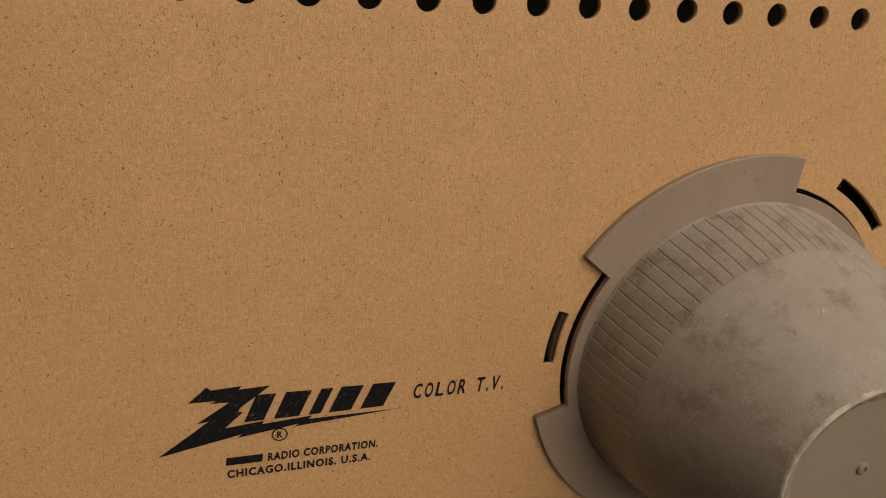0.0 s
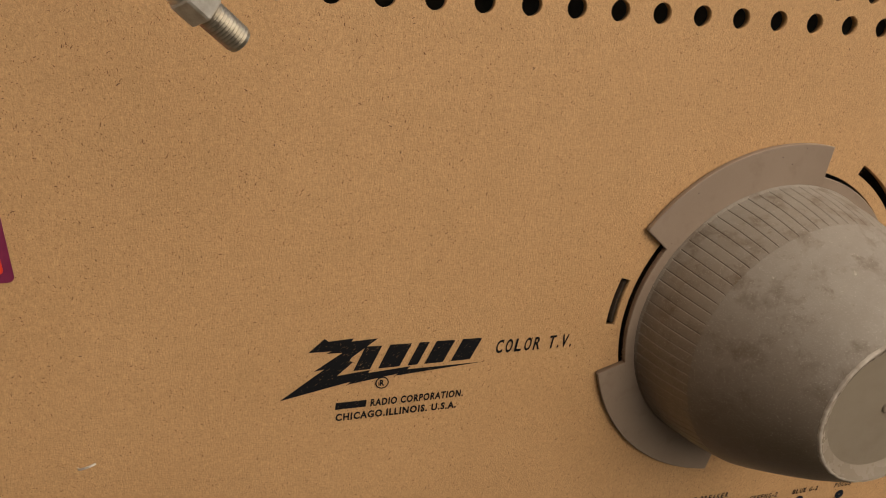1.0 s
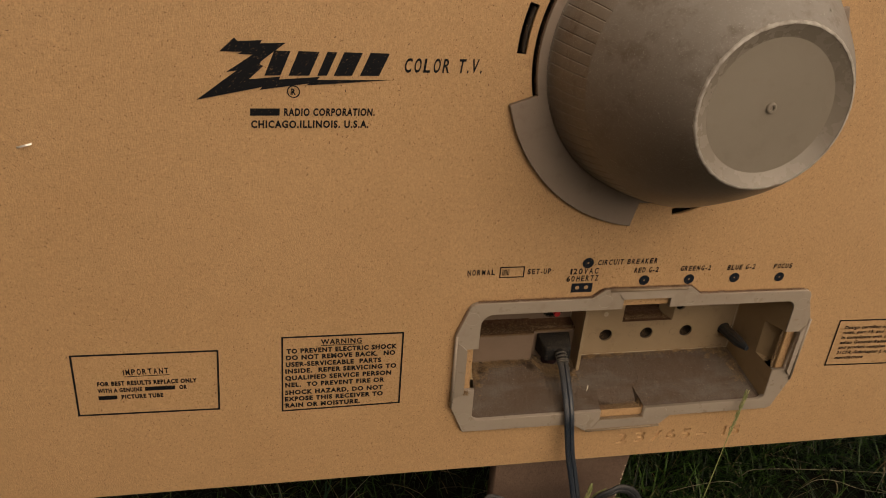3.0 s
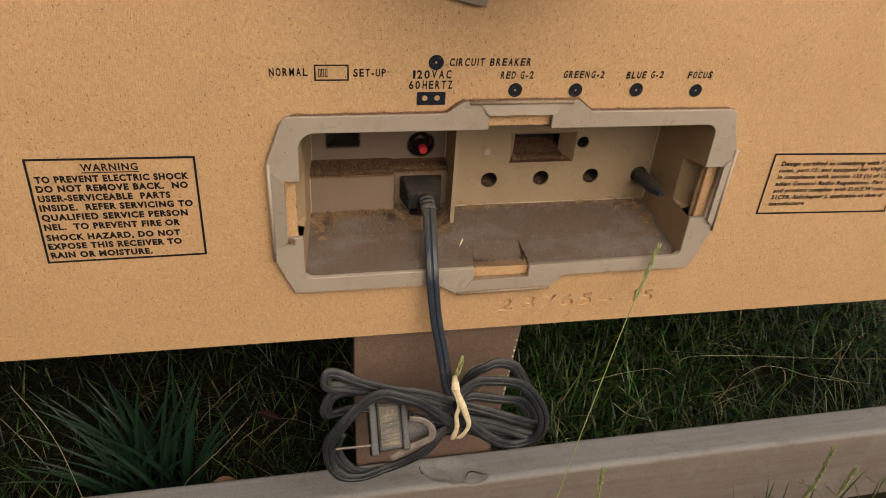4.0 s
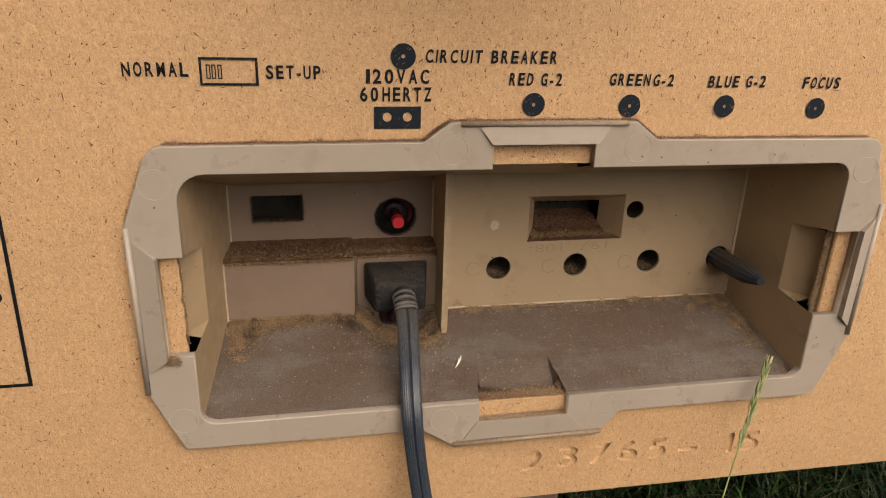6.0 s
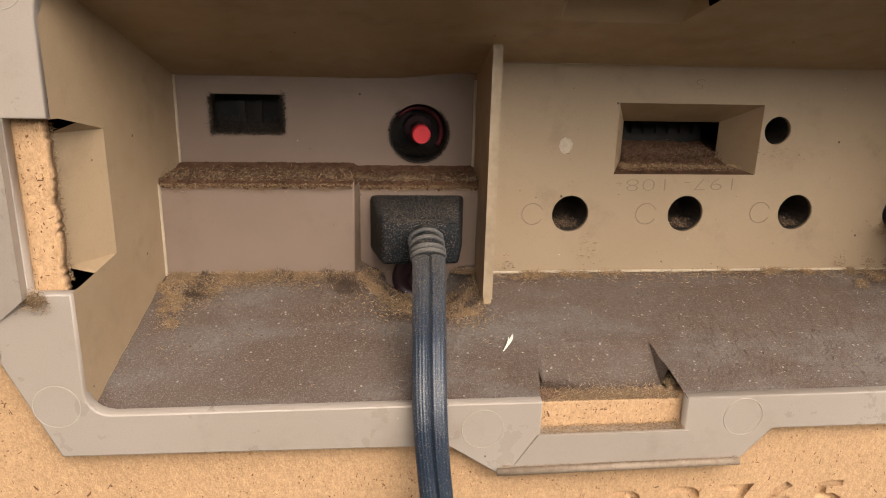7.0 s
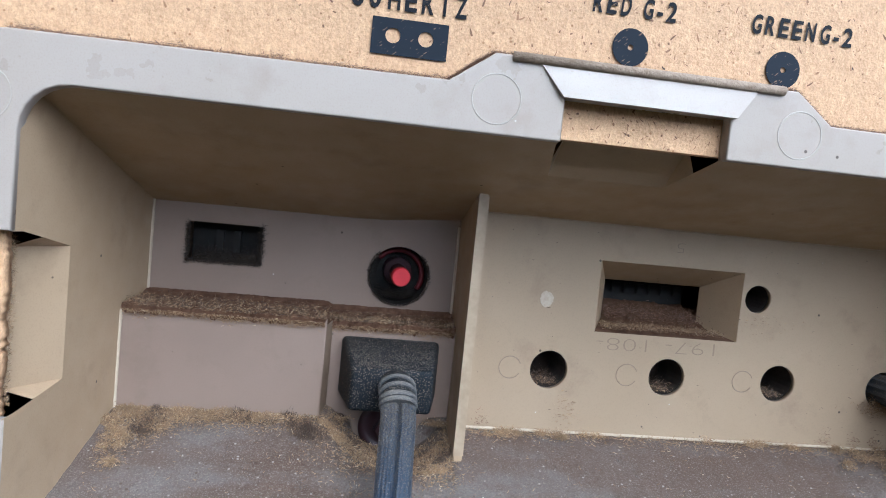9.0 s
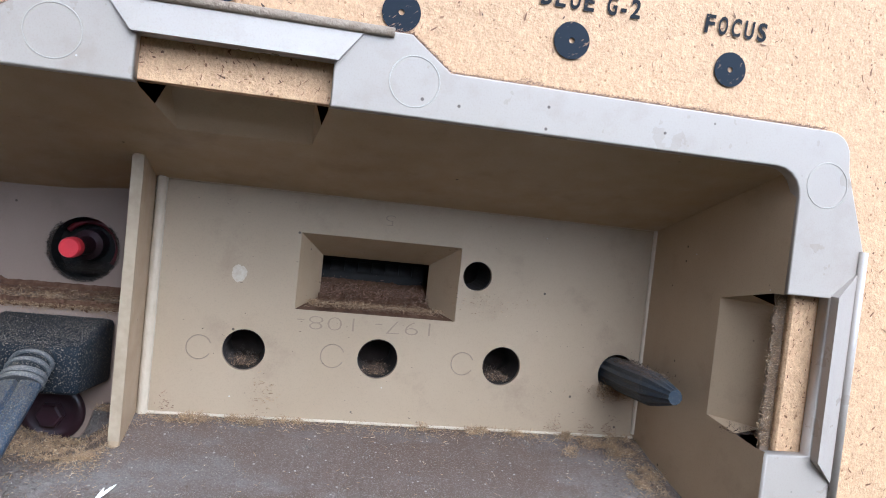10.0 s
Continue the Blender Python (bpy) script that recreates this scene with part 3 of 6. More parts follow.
PRESSED = [figures("2", 0.0125, 0.0235, 0.1065, 0.0115), figures("3", 0.0304, 0.0404, 0.1067, 0.0118), figures("7", 0.0458, 0.0568, 0.1067, 0.0118), figures("6", 0.0602, 0.0710, 0.1066, 0.0118), figures("5", 0.0757, 0.0858, 0.1065, 0.0118), figures("-", 0.0922, 0.1022, 0.1063, 0.0118), figures("15", 0.1185, 0.1360, 0.1055, 0.0118)]
board_loops = [[(-0.66, 0.0984), (0.66, 0.0844), (0.66, 0.72), (-0.66, 0.72)], [(-0.1292, 0.1522), (-0.1280, 0.1490), (-0.1252, 0.1482), (-0.0105, 0.1482), (-0.0098, 0.1467), (0.0304, 0.1465), (0.0312, 0.1482), (0.1475, 0.1482), (0.1503, 0.1490), (0.1515, 0.1522), (0.1515, 0.2502), (0.1503, 0.2530), (0.1475, 0.2542), (-0.1252, 0.2542), (-0.1280, 0.2530), (-0.1292, 0.2502)], ring(NECK_X, NECK_Z, 0.1040, 96), handle_slot()] + vents + slots + [loop for loops, hollow in PRESSED for loop in loops]
back_panel = tv_part("back_panel", plate("back_panel", board_loops, 0, 0.0042), M_BOARD, "tan hardboard with dark fibres and black printing")


for loops, hollow in PRESSED:
    part("pressed_number", hollow, M_BOARD, back_panel, "number pressed into the board")


def cabinet_panel(name, lo, hi):
    tv_part(name, box(bmesh.new(), lo, hi, 0.002), M_WALNUT, "dark walnut veneer")


# unseen cabinet shell, added so that the inside stays dark
cabinet_panel("cabinet_side", (-0.685, -0.006, 0.09), (-0.661, 0.46, 0.73))
cabinet_panel("cabinet_side", (0.661, -0.006, 0.078), (0.685, 0.46, 0.73))
cabinet_panel("cabinet_top", (-0.70, -0.010, 0.731), (0.70, 0.47, 0.752))
cabinet_panel("cabinet_bottom", (-0.66, 0.0052, 0.1005), (0.66, 0.435, 0.1125))
# carried down to the ground to block light from behind the set
cabinet_panel("cabinet_front", (-0.66, 0.436, GROUND), (0.66, 0.458, 0.73))


def foot():
    me = plate("foot", [[(-0.0915, GROUND), (0.020, GROUND), (0.0401, 0.1002), (-0.0926, 0.1002)]], 0.0125, 0.031, 0.0008)
    ob = tv_part("foot", me, M_FOOT, "brown fibreboard support standing in the grass")
    bm = bmesh.new()
    rng = random.Random(4)
    for k in range(14):
        z = 0.07 - 0.07 * rng.random()
        x = 0.0385 - (0.0995 - z) * 0.074
        r = rng.uniform(0.0003, 0.0008)
        box(bm, (x - r * 1.3, 0.0118, z - r), (x + 0.0004, 0.0128, z + r))
    part("chipped_edge", bm, M_PALE, ob)


foot()

# ---- printing on the back ----
def words(text, p0, p1, height, lean=0.0, bold=0.012, material=None, name="lettering", spaced=1.18):
    return lettering(name, text, p0, p1, height, material or M_INK, back_panel, -0.0004, lean, bold, spaced=spaced)


def frame_print(p00, p10, p11, p01, w):
    """A printed box: corners lower left, lower right, upper right, upper left."""
    c = [Vector(p) for p in (p00, p10, p11, p01)]
    mid = sum(c, Vector((0, 0))) / 4
    inner = []
    for p in c:
        d = p - mid
        inner.append(tuple(mid + Vector((d.x - math.copysign(w, d.x), d.y - math.copysign(w, d.y)))))
    print_shape("printed_border", [[tuple(p) for p in c], inner], M_INK, back_panel, -0.0004)


def bar(p0, p1, height, material, parent, y=-0.0004, name="printed_bar", lean=0.0):
    a, b = Vector(p0), Vector(p1)
    e = (b - a).normalized()
    up = Vector((-e.y, e.x)) * height + e * lean * height
    return print_shape(name, [[tuple(a), tuple(b), tuple(b + up), tuple(a + up)]], material, parent, y)


def bolt_mark(fit, material, parent, y, n_blocks=True):
    """The maker's mark as a plain zigzag bolt with five slanted blocks, on a unit field."""
    bolt = [(0.208, 1.0), (0.225, 0.95), (0.342, 0.975), (0.333, 0.925), (0.458, 0.945), (0.333, 0.645), (0.325, 0.595), (0.342, 0.57), (0.267, 0.35), (0.425, 0.405), (0.417, 0.355),
            (0.625, 0.41), (0.608, 0.36), (1.0, 0.38), (0.55, 0.265), (0.567, 0.30), (0.317, 0.18), (0.333, 0.23), (0.0, 0.0), (0.208, 0.485), (0.158, 0.46), (0.292, 0.745), (0.217, 0.75), (0.242, 0.785), (0.133, 0.785)]
    print_shape("maker_mark", [[fit(u, v) for u, v in bolt]], material, parent, y)
    for u0, u1 in ((0.355, 0.455), (0.475, 0.60), (0.62, 0.69), (0.705, 0.82), (0.84, 0.96)):
        low, lean = 0.415 + (u0 - 0.35) * 0.05, 0.065
        print_shape("mark_block", [[fit(u0 - 0.01, low), fit(u1 - 0.03, low + 0.006), fit(u1 + lean - 0.04, 0.815), fit(u0 + lean - 0.02, 0.82)]], material, parent, y)


bolt_mark(lambda u, v: (-0.3195 + 0.1200 * u, 0.4172 + 0.0378 * v), M_INK, back_panel, -0.0004)
gothic("COLOR T.V.", (-0.1922, 0.4368), (-0.1408, 0.4372), 0.0090, 0.14, 0.022)
print_shape("ring_mark", [ring(-0.2610, 0.4232, 0.0040, 28), ring(-0.2610, 0.4232, 0.0033, 28)], M_INK, back_panel, -0.0004)
words("R", (-0.2624, 0.4213), (-0.2596, 0.4213), 0.0039, 0, 0.04)
bar((-0.2882, 0.4076), (-0.2702, 0.4078), 0.0046, M_INK, back_panel, lean=0.1)
words("RADIO CORPORATION.", (-0.2675, 0.4078), (-0.2098, 0.4084), 0.0048, 0.08, 0.040)
words("CHICAGO.ILLINOIS. U.S.A.", (-0.2880, 0.3998), (-0.2138, 0.4004), 0.0048, 0.05, 0.040)

# switch, breaker and control captions
gothic("NORMAL", (-0.1390, 0.2868), (-0.1178, 0.2868), 0.0047, 0)
gothic("SET-UP", (-0.0922, 0.2862), (-0.0736, 0.2862), 0.0046, 0)
print_shape("printed_switch", [rect(-0.1142, 0.2838, -0.0948, 0.2932), rect(-0.1134, 0.2846, -0.0957, 0.2924)], M_INK, back_panel, -0.0004)
for x in (-0.1120, -0.1102, -0.1082):
    print_shape("switch_stroke", [rect(x, 0.2860, x + 0.0014, 0.2908), rect(x + 0.00035, 0.2864, x + 0.00105, 0.2904)], M_INK, back_panel, -0.0004)
gothic("CIRCUIT BREAKER", (-0.0366, 0.2922), (0.0132, 0.2922), 0.0046, 0.08)
gothic("120VAC", (-0.0578, 0.2848), (-0.0350, 0.2848), 0.0050, 0)
gothic("60~HERTZ", (-0.0600, 0.2785), (-0.0340, 0.2785), 0.0050, 0)
gothic("RED G-2", (-0.0050, 0.2843), (0.0157, 0.2842), 0.0046, 0.07)
gothic("GREEN~G-2", (0.0345, 0.2845), (0.0612, 0.2842), 0.0045, 0.07)
gothic("BLUE G-2", (0.0758, 0.2838), (0.1008, 0.2840), 0.0045, 0.07)
gothic("FOCUS", (0.1174, 0.2836), (0.1344, 0.2836), 0.0045, 0.07)
for x, z, r in ((-0.0445, 0.2942, 0.0045), (0.0051, 0.2771, 0.0044), (0.0439, 0.2766, 0.0044), (0.0843, 0.2764, 0.0044), (0.1255, 0.2755, 0.0042)):
    print_shape("printed_dot", [ring(x, z, r, 28), ring(x, z, 0.0007, 10)], M_INK_BLUE, back_panel, -0.0004)
print_shape("printed_outlet", [rect(-0.0550, 0.2684, -0.0378, 0.2765), ring(-0.0502, 0.2727, 0.0017, 16), ring(-0.0428, 0.2727, 0.0017, 16)], M_INK_BLUE, back_panel, -0.0004)

# warning, notice and certificate boxes
frame_print((-0.2788, 0.1700), (-0.1858, 0.1706), (-0.1846, 0.2393), (-0.2762, 0.2401), 0.0013)
words("WARNING", (-0.2475, 0.2317), (-0.2168, 0.2315), 0.0046, 0, 0.03)
bar((-0.2475, 0.2303), (-0.2165, 0.2301), 0.0006, M_INK, back_panel)
for k, (text, x0, x1, z) in enumerate((
        ("TO PREVENT ELECTRIC SHOCK", -0.2742, -0.1900, 0.2247), ("DO NOT REMOVE BACK.  NO", -0.2748, -0.1912, 0.2186), ("USER-SERVICEABLE  PARTS", -0.2752, -0.2020, 0.2122),
        ("INSIDE.  REFER SERVICING TO", -0.2758, -0.1900, 0.2058), ("QUALIFIED SERVICE PERSON", -0.2762, -0.1938, 0.1992), ("NEL.  TO PREVENT FIRE OR", -0.2764, -0.1990, 0.1925),
        ("SHOCK HAZARD, DO NOT", -0.2768, -0.2000, 0.1850), ("EXPOSE THIS RECEIVER TO", -0.2772, -0.2000, 0.1786), ("RAIN OR MOISTURE.", -0.2770, -0.2182, 0.1722))):
    z += 0.0002 + 0.0013 * (0.2247 - z) / 0.0525
    words(text, (x0 + 0.0012, z), (x1 + 0.0003, z - 0.0002), 0.0041, 0, 0.054)
frame_print((-0.4250, 0.1785), (-0.3245, 0.1762), (-0.3215, 0.2315), (-0.4225, 0.2332), 0.0014)
gothic("IMPORTANT", (-0.3890, 0.2135), (-0.3580, 0.2132), 0.0052, 0, 0.024)
bar((-0.3890, 0.2118), (-0.3575, 0.2116), 0.0005, M_INK, back_panel)
words("FOR BEST RESULTS REPLACE ONLY", (-0.4080, 0.2050), (-0.3390, 0.2036), 0.0037, 0, 0.052)
words("WITH A GENUINE", (-0.4085, 0.1988), (-0.3780, 0.1984), 0.0037, 0, 0.052)
bar((-0.3760, 0.1984), (-0.3550, 0.1981), 0.0035, M_INK, back_panel)
words("OR", (-0.3520, 0.1981), (-0.3465, 0.1980), 0.0037, 0, 0.052)
bar((-0.4088, 0.1924), (-0.3960, 0.1922), 0.0035, M_INK, back_panel)
words("PICTURE TUBE", (-0.3930, 0.1922), (-0.3640, 0.1918), 0.0037, 0, 0.052)
frame_print((0.2012, 0.1800), (0.3130, 0.1765), (0.3120, 0.2262), (0.2000, 0.2290), 0.0012)
for text, x0, x1, z in (
        ("Design certified as complying with F.C.C.", 0.2078, 0.3060, 0.2192), ("rules, part 15; and equipped for VHF-UHF", 0.2080, 0.3060, 0.2140), ("in compliance with section 133 (1) of Can-", 0.2083, 0.3060, 0.2086),
        ("adian General Radio Regulations. Part II", 0.2088, 0.3050, 0.2032), ("and product complies with D.H.E.W rules", 0.2090, 0.3050, 0.1978), ("21CFR, Subchapter J, applicable at date of", 0.2090, 0.3055, 0.1922), ("manufacture", 0.2092, 0.2390, 0.1868)):
    words(text, (x0, z), (x1, z - (x1 - x0) * 0.024), 0.0034, 0.10, 0.024, spaced=1.12)
words("INSTRUCTIONS BOOK", (-0.4386, 0.6302), (-0.3806, 0.6312), 0.0048, 0, 0.035)
bar((-0.4640, 0.6298), (-0.4412, 0.6302), 0.0046, M_INK, back_panel)


def sticker():
    """The red dealer label over its purple shadow print, glued on a little askew."""
    turn = radians(2.0)
    ox, oz = -0.4402, 0.4978
    def at(u, v):
        lean = -0.018 * v
        return (ox + (u + lean) * math.cos(turn) - v * math.sin(turn), oz + u * math.sin(turn) + v * math.cos(turn))
    w, h = 0.118, 0.1225
    sheet = tv_part("sticker", plate("sticker", [[at(*p) for p in rect(-w, 0, 0, h - 0.0090, (0.003, 0.003, 0.001, 0.001))]], -0.0006, 0.0), M_STICKER_PURPLE, "red, purple and cream paper dealer sticker, scuffed")
    print_shape("red_field", [[at(*p) for p in rect(-w + 0.0002, 0.0040, -0.0038, h, (0.003,) * 4)]], M_STICKER_RED, sheet, -0.0008)
    cream = [(-0.545, 0.5680), (-0.522, 0.5772), (-0.4498, 0.6092), (-0.4497, 0.6135), (-0.4502, 0.6150), (-0.4517, 0.6158), (-0.545, 0.6120)]
    print_shape("cream_field", [cream], M_STICKER_CREAM, sheet, -0.0010)
    def stroke(a, b, wide):
        a, b = Vector(a), Vector(b)
        n = Vector((-(b - a).y, (b - a).x)).normalized() * wide / 2
        print_shape("rod_stroke", [[tuple(a - n), tuple(b - n), tuple(b + n), tuple(a + n)]], M_STICKER_PURPLE, sheet, -0.0012)
    stroke((-0.542, 0.5910), (-0.4670, 0.6197), 0.0034)
    stroke((-0.540, 0.6046), (-0.5021, 0.6178), 0.0030)
    stroke((-0.542, 0.5740), (-0.4657, 0.6107), 0.0024)
    stroke((-0.542, 0.5870), (-0.4862, 0.6055), 0.0020)
    stroke((-0.542, 0.5900), (-0.5017, 0.6108), 0.0020)
    stroke((-0.5192, 0.5960), (-0.5079, 0.5998), 0.0014)
    stroke((-0.5198, 0.5920), (-0.5040, 0.5953), 0.0016)
    stroke((-0.5182, 0.5862), (-0.5221, 0.5758), 0.0022)
    stroke((-0.5058, 0.5980), (-0.4972, 0.5920), 0.0022)
    def say(text, p0, p1, hgt, material, lean=0.0, bold=0.02, spaced=1.0):
        lettering("sticker_line", text, p0, p1, hgt, material, sheet, -0.0012, lean, bold, spaced=spaced)
    say("The best TV", (-0.5135, 0.5692), (-0.4804, 0.5838), 0.0092, M_STICKER_INK, 0.1, 0.030, 1.1)
    say("serves the best Antenna...", (-0.5254, 0.5524), (-0.4494, 0.5860), 0.0088, M_STICKER_INK, 0.1, 0.030, 1.1)
    bolt_mark(lambda u, v: (-0.5140 + 0.0425 * u - 0.0030 * v, 0.5330 + 0.0200 * u + 0.0228 * v), M_STICKER_CREAM, sheet, -0.0012)
    print_shape("ring_mark", [ring(-0.4884, 0.5470, 0.0011, 16), ring(-0.4884, 0.5470, 0.0008, 16)], M_STICKER_CREAM, sheet, -0.0012)
    say("QUALITY ENGINEERED", (-0.5052, 0.5372), (-0.4587, 0.5586), 0.0036, M_STICKER_INK, 0.1, 0.03, 1.1)
    say("ANTENNA", (-0.4972, 0.5288), (-0.4572, 0.5456), 0.0080, M_STICKER_CREAM, 0.1, 0.060, 1.12)
    say("101-1061", (-0.4639, 0.5323), (-0.4502, 0.5329), 0.0028, M_STICKER_INK, 0, 0.03, 1.1)
    say("DEALER NAME", (-0.4732, 0.5246), (-0.4508, 0.5254), 0.0030, M_STICKER_INK, 0, 0.03, 1.1)
    print_shape("rule_line", [[(-0.550, 0.5268), (-0.4464, 0.5308), (-0.4464, 0.5313), (-0.550, 0.5273)]], M_STICKER_INK, sheet, -0.0012)
    say("The quality goes in before the name goes on", (-0.5227, 0.5020), (-0.4535, 0.5046), 0.0034, M_STICKER_INK, 0.2, 0.02, 1.1)
    print_shape("ring_mark", [ring(-0.4518, 0.5068, 0.0010, 16), ring(-0.4518, 0.5068, 0.0007, 16)], M_STICKER_INK, sheet, -0.0012)
    print_shape("small_emblem", [[(-0.5300, 0.5018), (-0.5250, 0.5012), (-0.5246, 0.5066), (-0.5236, 0.5125), (-0.5253, 0.5096), (-0.5264, 0.5135), (-0.5278, 0.5096), (-0.5302, 0.5120), (-0.5294, 0.5066)], [(-0.5288, 0.5030), (-0.5260, 0.5026), (-0.5258, 0.5058), (-0.5284, 0.5060)]], M_STICKER_INK, sheet, -0.0012)
    rng = random.Random(18)
    for _ in range(26):
        x, z, l, a = rng.uniform(-0.53, -0.447), rng.uniform(0.502, 0.566), rng.uniform(0.0004, 0.0026), rng.gauss(1.5, 0.35)
        stroke_end = (x + l * math.cos(a), z + l * math.sin(a))
        n = Vector((-math.sin(a), math.cos(a))) * rng.uniform(0.00006, 0.00014)
        print_shape("scuff", [[(x - n.x, z - n.y), (stroke_end[0] - n.x, stroke_end[1] - n.y), (stroke_end[0] + n.x, stroke_end[1] + n.y), (x + n.x, z + n.y)]], M_SCUFF, sheet, -0.0014)


sticker()

SHOWING = ((-0.1346, -0.1294, 0.1814, 0.2218), (-0.0100, 0.0300, 0.2544, 0.2626), (-0.0096, 0.0300, 0.1400, 0.1462), (0.1517, 0.1576, 0.1818, 0.2218))


def board_fibres():
    """Loose dark fibres and flecks pressed into the board's face."""
    rng = random.Random(77)
    verts, faces = [], []
    made = 0
    while made < 30000:
        x, z = rng.uniform(-0.64, 0.40), rng.uniform(0.092, 0.66)
        if made > 29860:
            a, b, c, d = SHOWING[made % 4]
            x, z = rng.uniform(a, b), rng.uniform(c, d)
        bare = any(a < x < b and c < z < d for a, b, c, d in SHOWING)
        if not bare and -0.1445 < x < 0.167 and 0.1285 < z < 0.272 or math.hypot(x - NECK_X, z - NECK_Z) < 0.1035 or z > 0.627 or (-0.53 < x < -0.458 and 0.425 < z < 0.465):
            continue
        if z < 0.0935 - 0.0107 * x:
            continue
        made += 1
        kind = rng.random()
        if made < 5200:
            l, w = rng.uniform(0.0005, 0.0022), rng.uniform(0.00010, 0.00022)
        elif kind < 0.58:
            l, w = rng.uniform(0.0003, 0.0009), rng.uniform(0.00007, 0.00016)
        elif kind < 0.94:
            l, w = rng.uniform(0.0008, 0.0016), rng.uniform(0.00005, 0.00009)
        else:
            l, w = rng.uniform(0.0004, 0.0009), rng.uniform(0.00014, 0.00030)
        a, bend = rng.gauss(math.pi / 2, 0.75), rng.gauss(0, 0.5)
        base = len(verts)
        px, pz = x, z
        for k in range(4):
            b = a + bend * (k / 3 - 0.5)
            t = (1.0, 1.2, 1.0, 0.3)[k] * w
            verts += [(px - math.sin(b) * t, -0.00022, pz + math.cos(b) * t), (px + math.sin(b) * t, -0.00022, pz - math.cos(b) * t)]
            px += math.cos(b) * l / 3
            pz += math.sin(b) * l / 3
        faces += [(base + 2 * k, base + 2 * k + 1, base + 2 * k + 3, base + 2 * k + 2) for k in range(3)]
    me = bpy.data.meshes.new("board_fibre")
    me.from_pydata(verts, [], faces)
    tagged(tv_part("board_fibre", me, M_FIBRE), "dark fibres in the hardboard face", kind="stuff")


board_fibres()

# ---- picture tube neck cover ----
def leaning(bm):
    """The dome's end sits a little off its base."""
    for v in bm.verts:
        t = -v.co.y / 0.107
        v.co.x += 0.001 * t
        v.co.z -= 0.0013 * t
    return bm


def neck_cover():
    gaps = ((80.0, 146.0), (194.0, 263.0), (-46.0, 20.0))
    loop = []
    for a in np.arange(0, 360, 1.0):
        wide = any(lo <= x <= hi for lo, hi in gaps for x in (a, a - 360))
        r = 0.1208 if wide else 0.1015
        loop.append((NECK_X + r * math.cos(radians(a)), NECK_Z + r * math.sin(radians(a))))
    flange = tv_part("neck_cover", plate("neck_cover", [loop, ring(NECK_X, NECK_Z, 0.095, 96)], -0.0045, -0.0006, 0.0006), M_FLANGE, "grey-brown plastic picture tube neck cover, dusty")
    period = 12
    def shape(r, y, k):
        if -0.0465 < y < -0.006 and k % period == 0:
            return r - 0.0004
        return r
    seg = 80 * period
    profile = [(0.0960, -0.0030), (0.0948, -0.0052), (0.0942, -0.0062), (0.0934, -0.012), (0.0916, -0.024), (0.0888, -0.036), (0.0858, -0.0462), (0.0853, -0.0478), (0.0821, -0.054), (0.0752, -0.066), (0.0681, -0.078), (0.0611, -0.089), (0.0543, -0.0985), (0.0496, -0.1045), (0.0468, -0.1072)]
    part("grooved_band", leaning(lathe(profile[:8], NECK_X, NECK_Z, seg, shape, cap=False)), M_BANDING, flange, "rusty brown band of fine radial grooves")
    part("dome", leaning(lathe(profile[7:], NECK_X, NECK_Z, 192, cap=False)), M_COVER, flange, "dusty grey-brown dome, painted paler where lit from above", True)
    for a, y, size in ((62.0, -0.094, 0.0042), (104.0, -0.075, 0.0030), (70.0, -0.101, 0.0022), (132.0, -0.058, 0.0016), (96.0, -0.040, 0.0012)):
        r = np.interp(-y, [-q for _, q in profile], [q for q, _ in profile]) + 0.0003
        out = Vector((math.cos(radians(a)), 0, math.sin(radians(a))))
        p, e, f = Vector((NECK_X, y, NECK_Z)) + out * r, Vector((-out.z, 0, out.x)), Vector((0, -0.87, 0)) - out * 0.49
        bm = bmesh.new()
        loop = [bm.verts.new(p + e * size * 0.16 * math.sin(t) * (1.4 + math.cos(t)) * (1 + 0.3 * noise.noise((t, a, 2))) + f * size * 0.5 * math.cos(t) + e * 0.2 * size * math.cos(t)) for t in np.linspace(0, 2 * math.pi, 14, endpoint=False)]
        bm.faces.new(loop)
        part("scrape", leaning(bm), M_CHIP, flange, "pale scrape")
    rim = [(0.0473, -0.1065), (0.0469, -0.1077), (0.0462, -0.1083), (0.0453, -0.1082)]
    part("rim", lathe(rim, NECK_X + 0.001, NECK_Z - 0.0013, 192, lambda r, y, k: r + 0.0004 * noise.noise((k * 0.7, y * 900, 1)), cap=False), M_CHIP, flange, "scuffed pale rim", True)
    bevel = [(0.0456, -0.1081), (0.0448, -0.1077), (0.0384, -0.1040), (0.0379, -0.1038)]
    part("dished_ring", lathe(bevel, NECK_X + 0.001, NECK_Z - 0.0013, 96, cap=False), M_BEVEL, flange, "smooth bevel inside the rim", True)
    disc = lathe([(0.0380, -0.1038), (0.0032, -0.1039), (0.0029, -0.1049), (0.0023, -0.1052), (0.0014, -0.1051), (0.0012, -0.1043)], NECK_X + 0.001, NECK_Z - 0.0013, 64)
    part("end_disc", disc, M_DISC, flange)
    part("tube_base", lathe([(0.098, -0.0004), (0.098, 0.06)], NECK_X, NECK_Z, 64, cap=True), M_BLACK, flange)


neck_cover()


def on_flange(r):
    a, q = radians(r.choice((146, 194)) + r.gauss(0, 1.5)) if r.random() < 0.25 else radians(r.uniform(144, 197)), r.random()
    radius = 0.1016 + abs(r.gauss(0, 0.0004))
    return (NECK_X + radius * math.cos(a), -0.0010 - 0.0034 * q, NECK_Z + radius * math.sin(a))


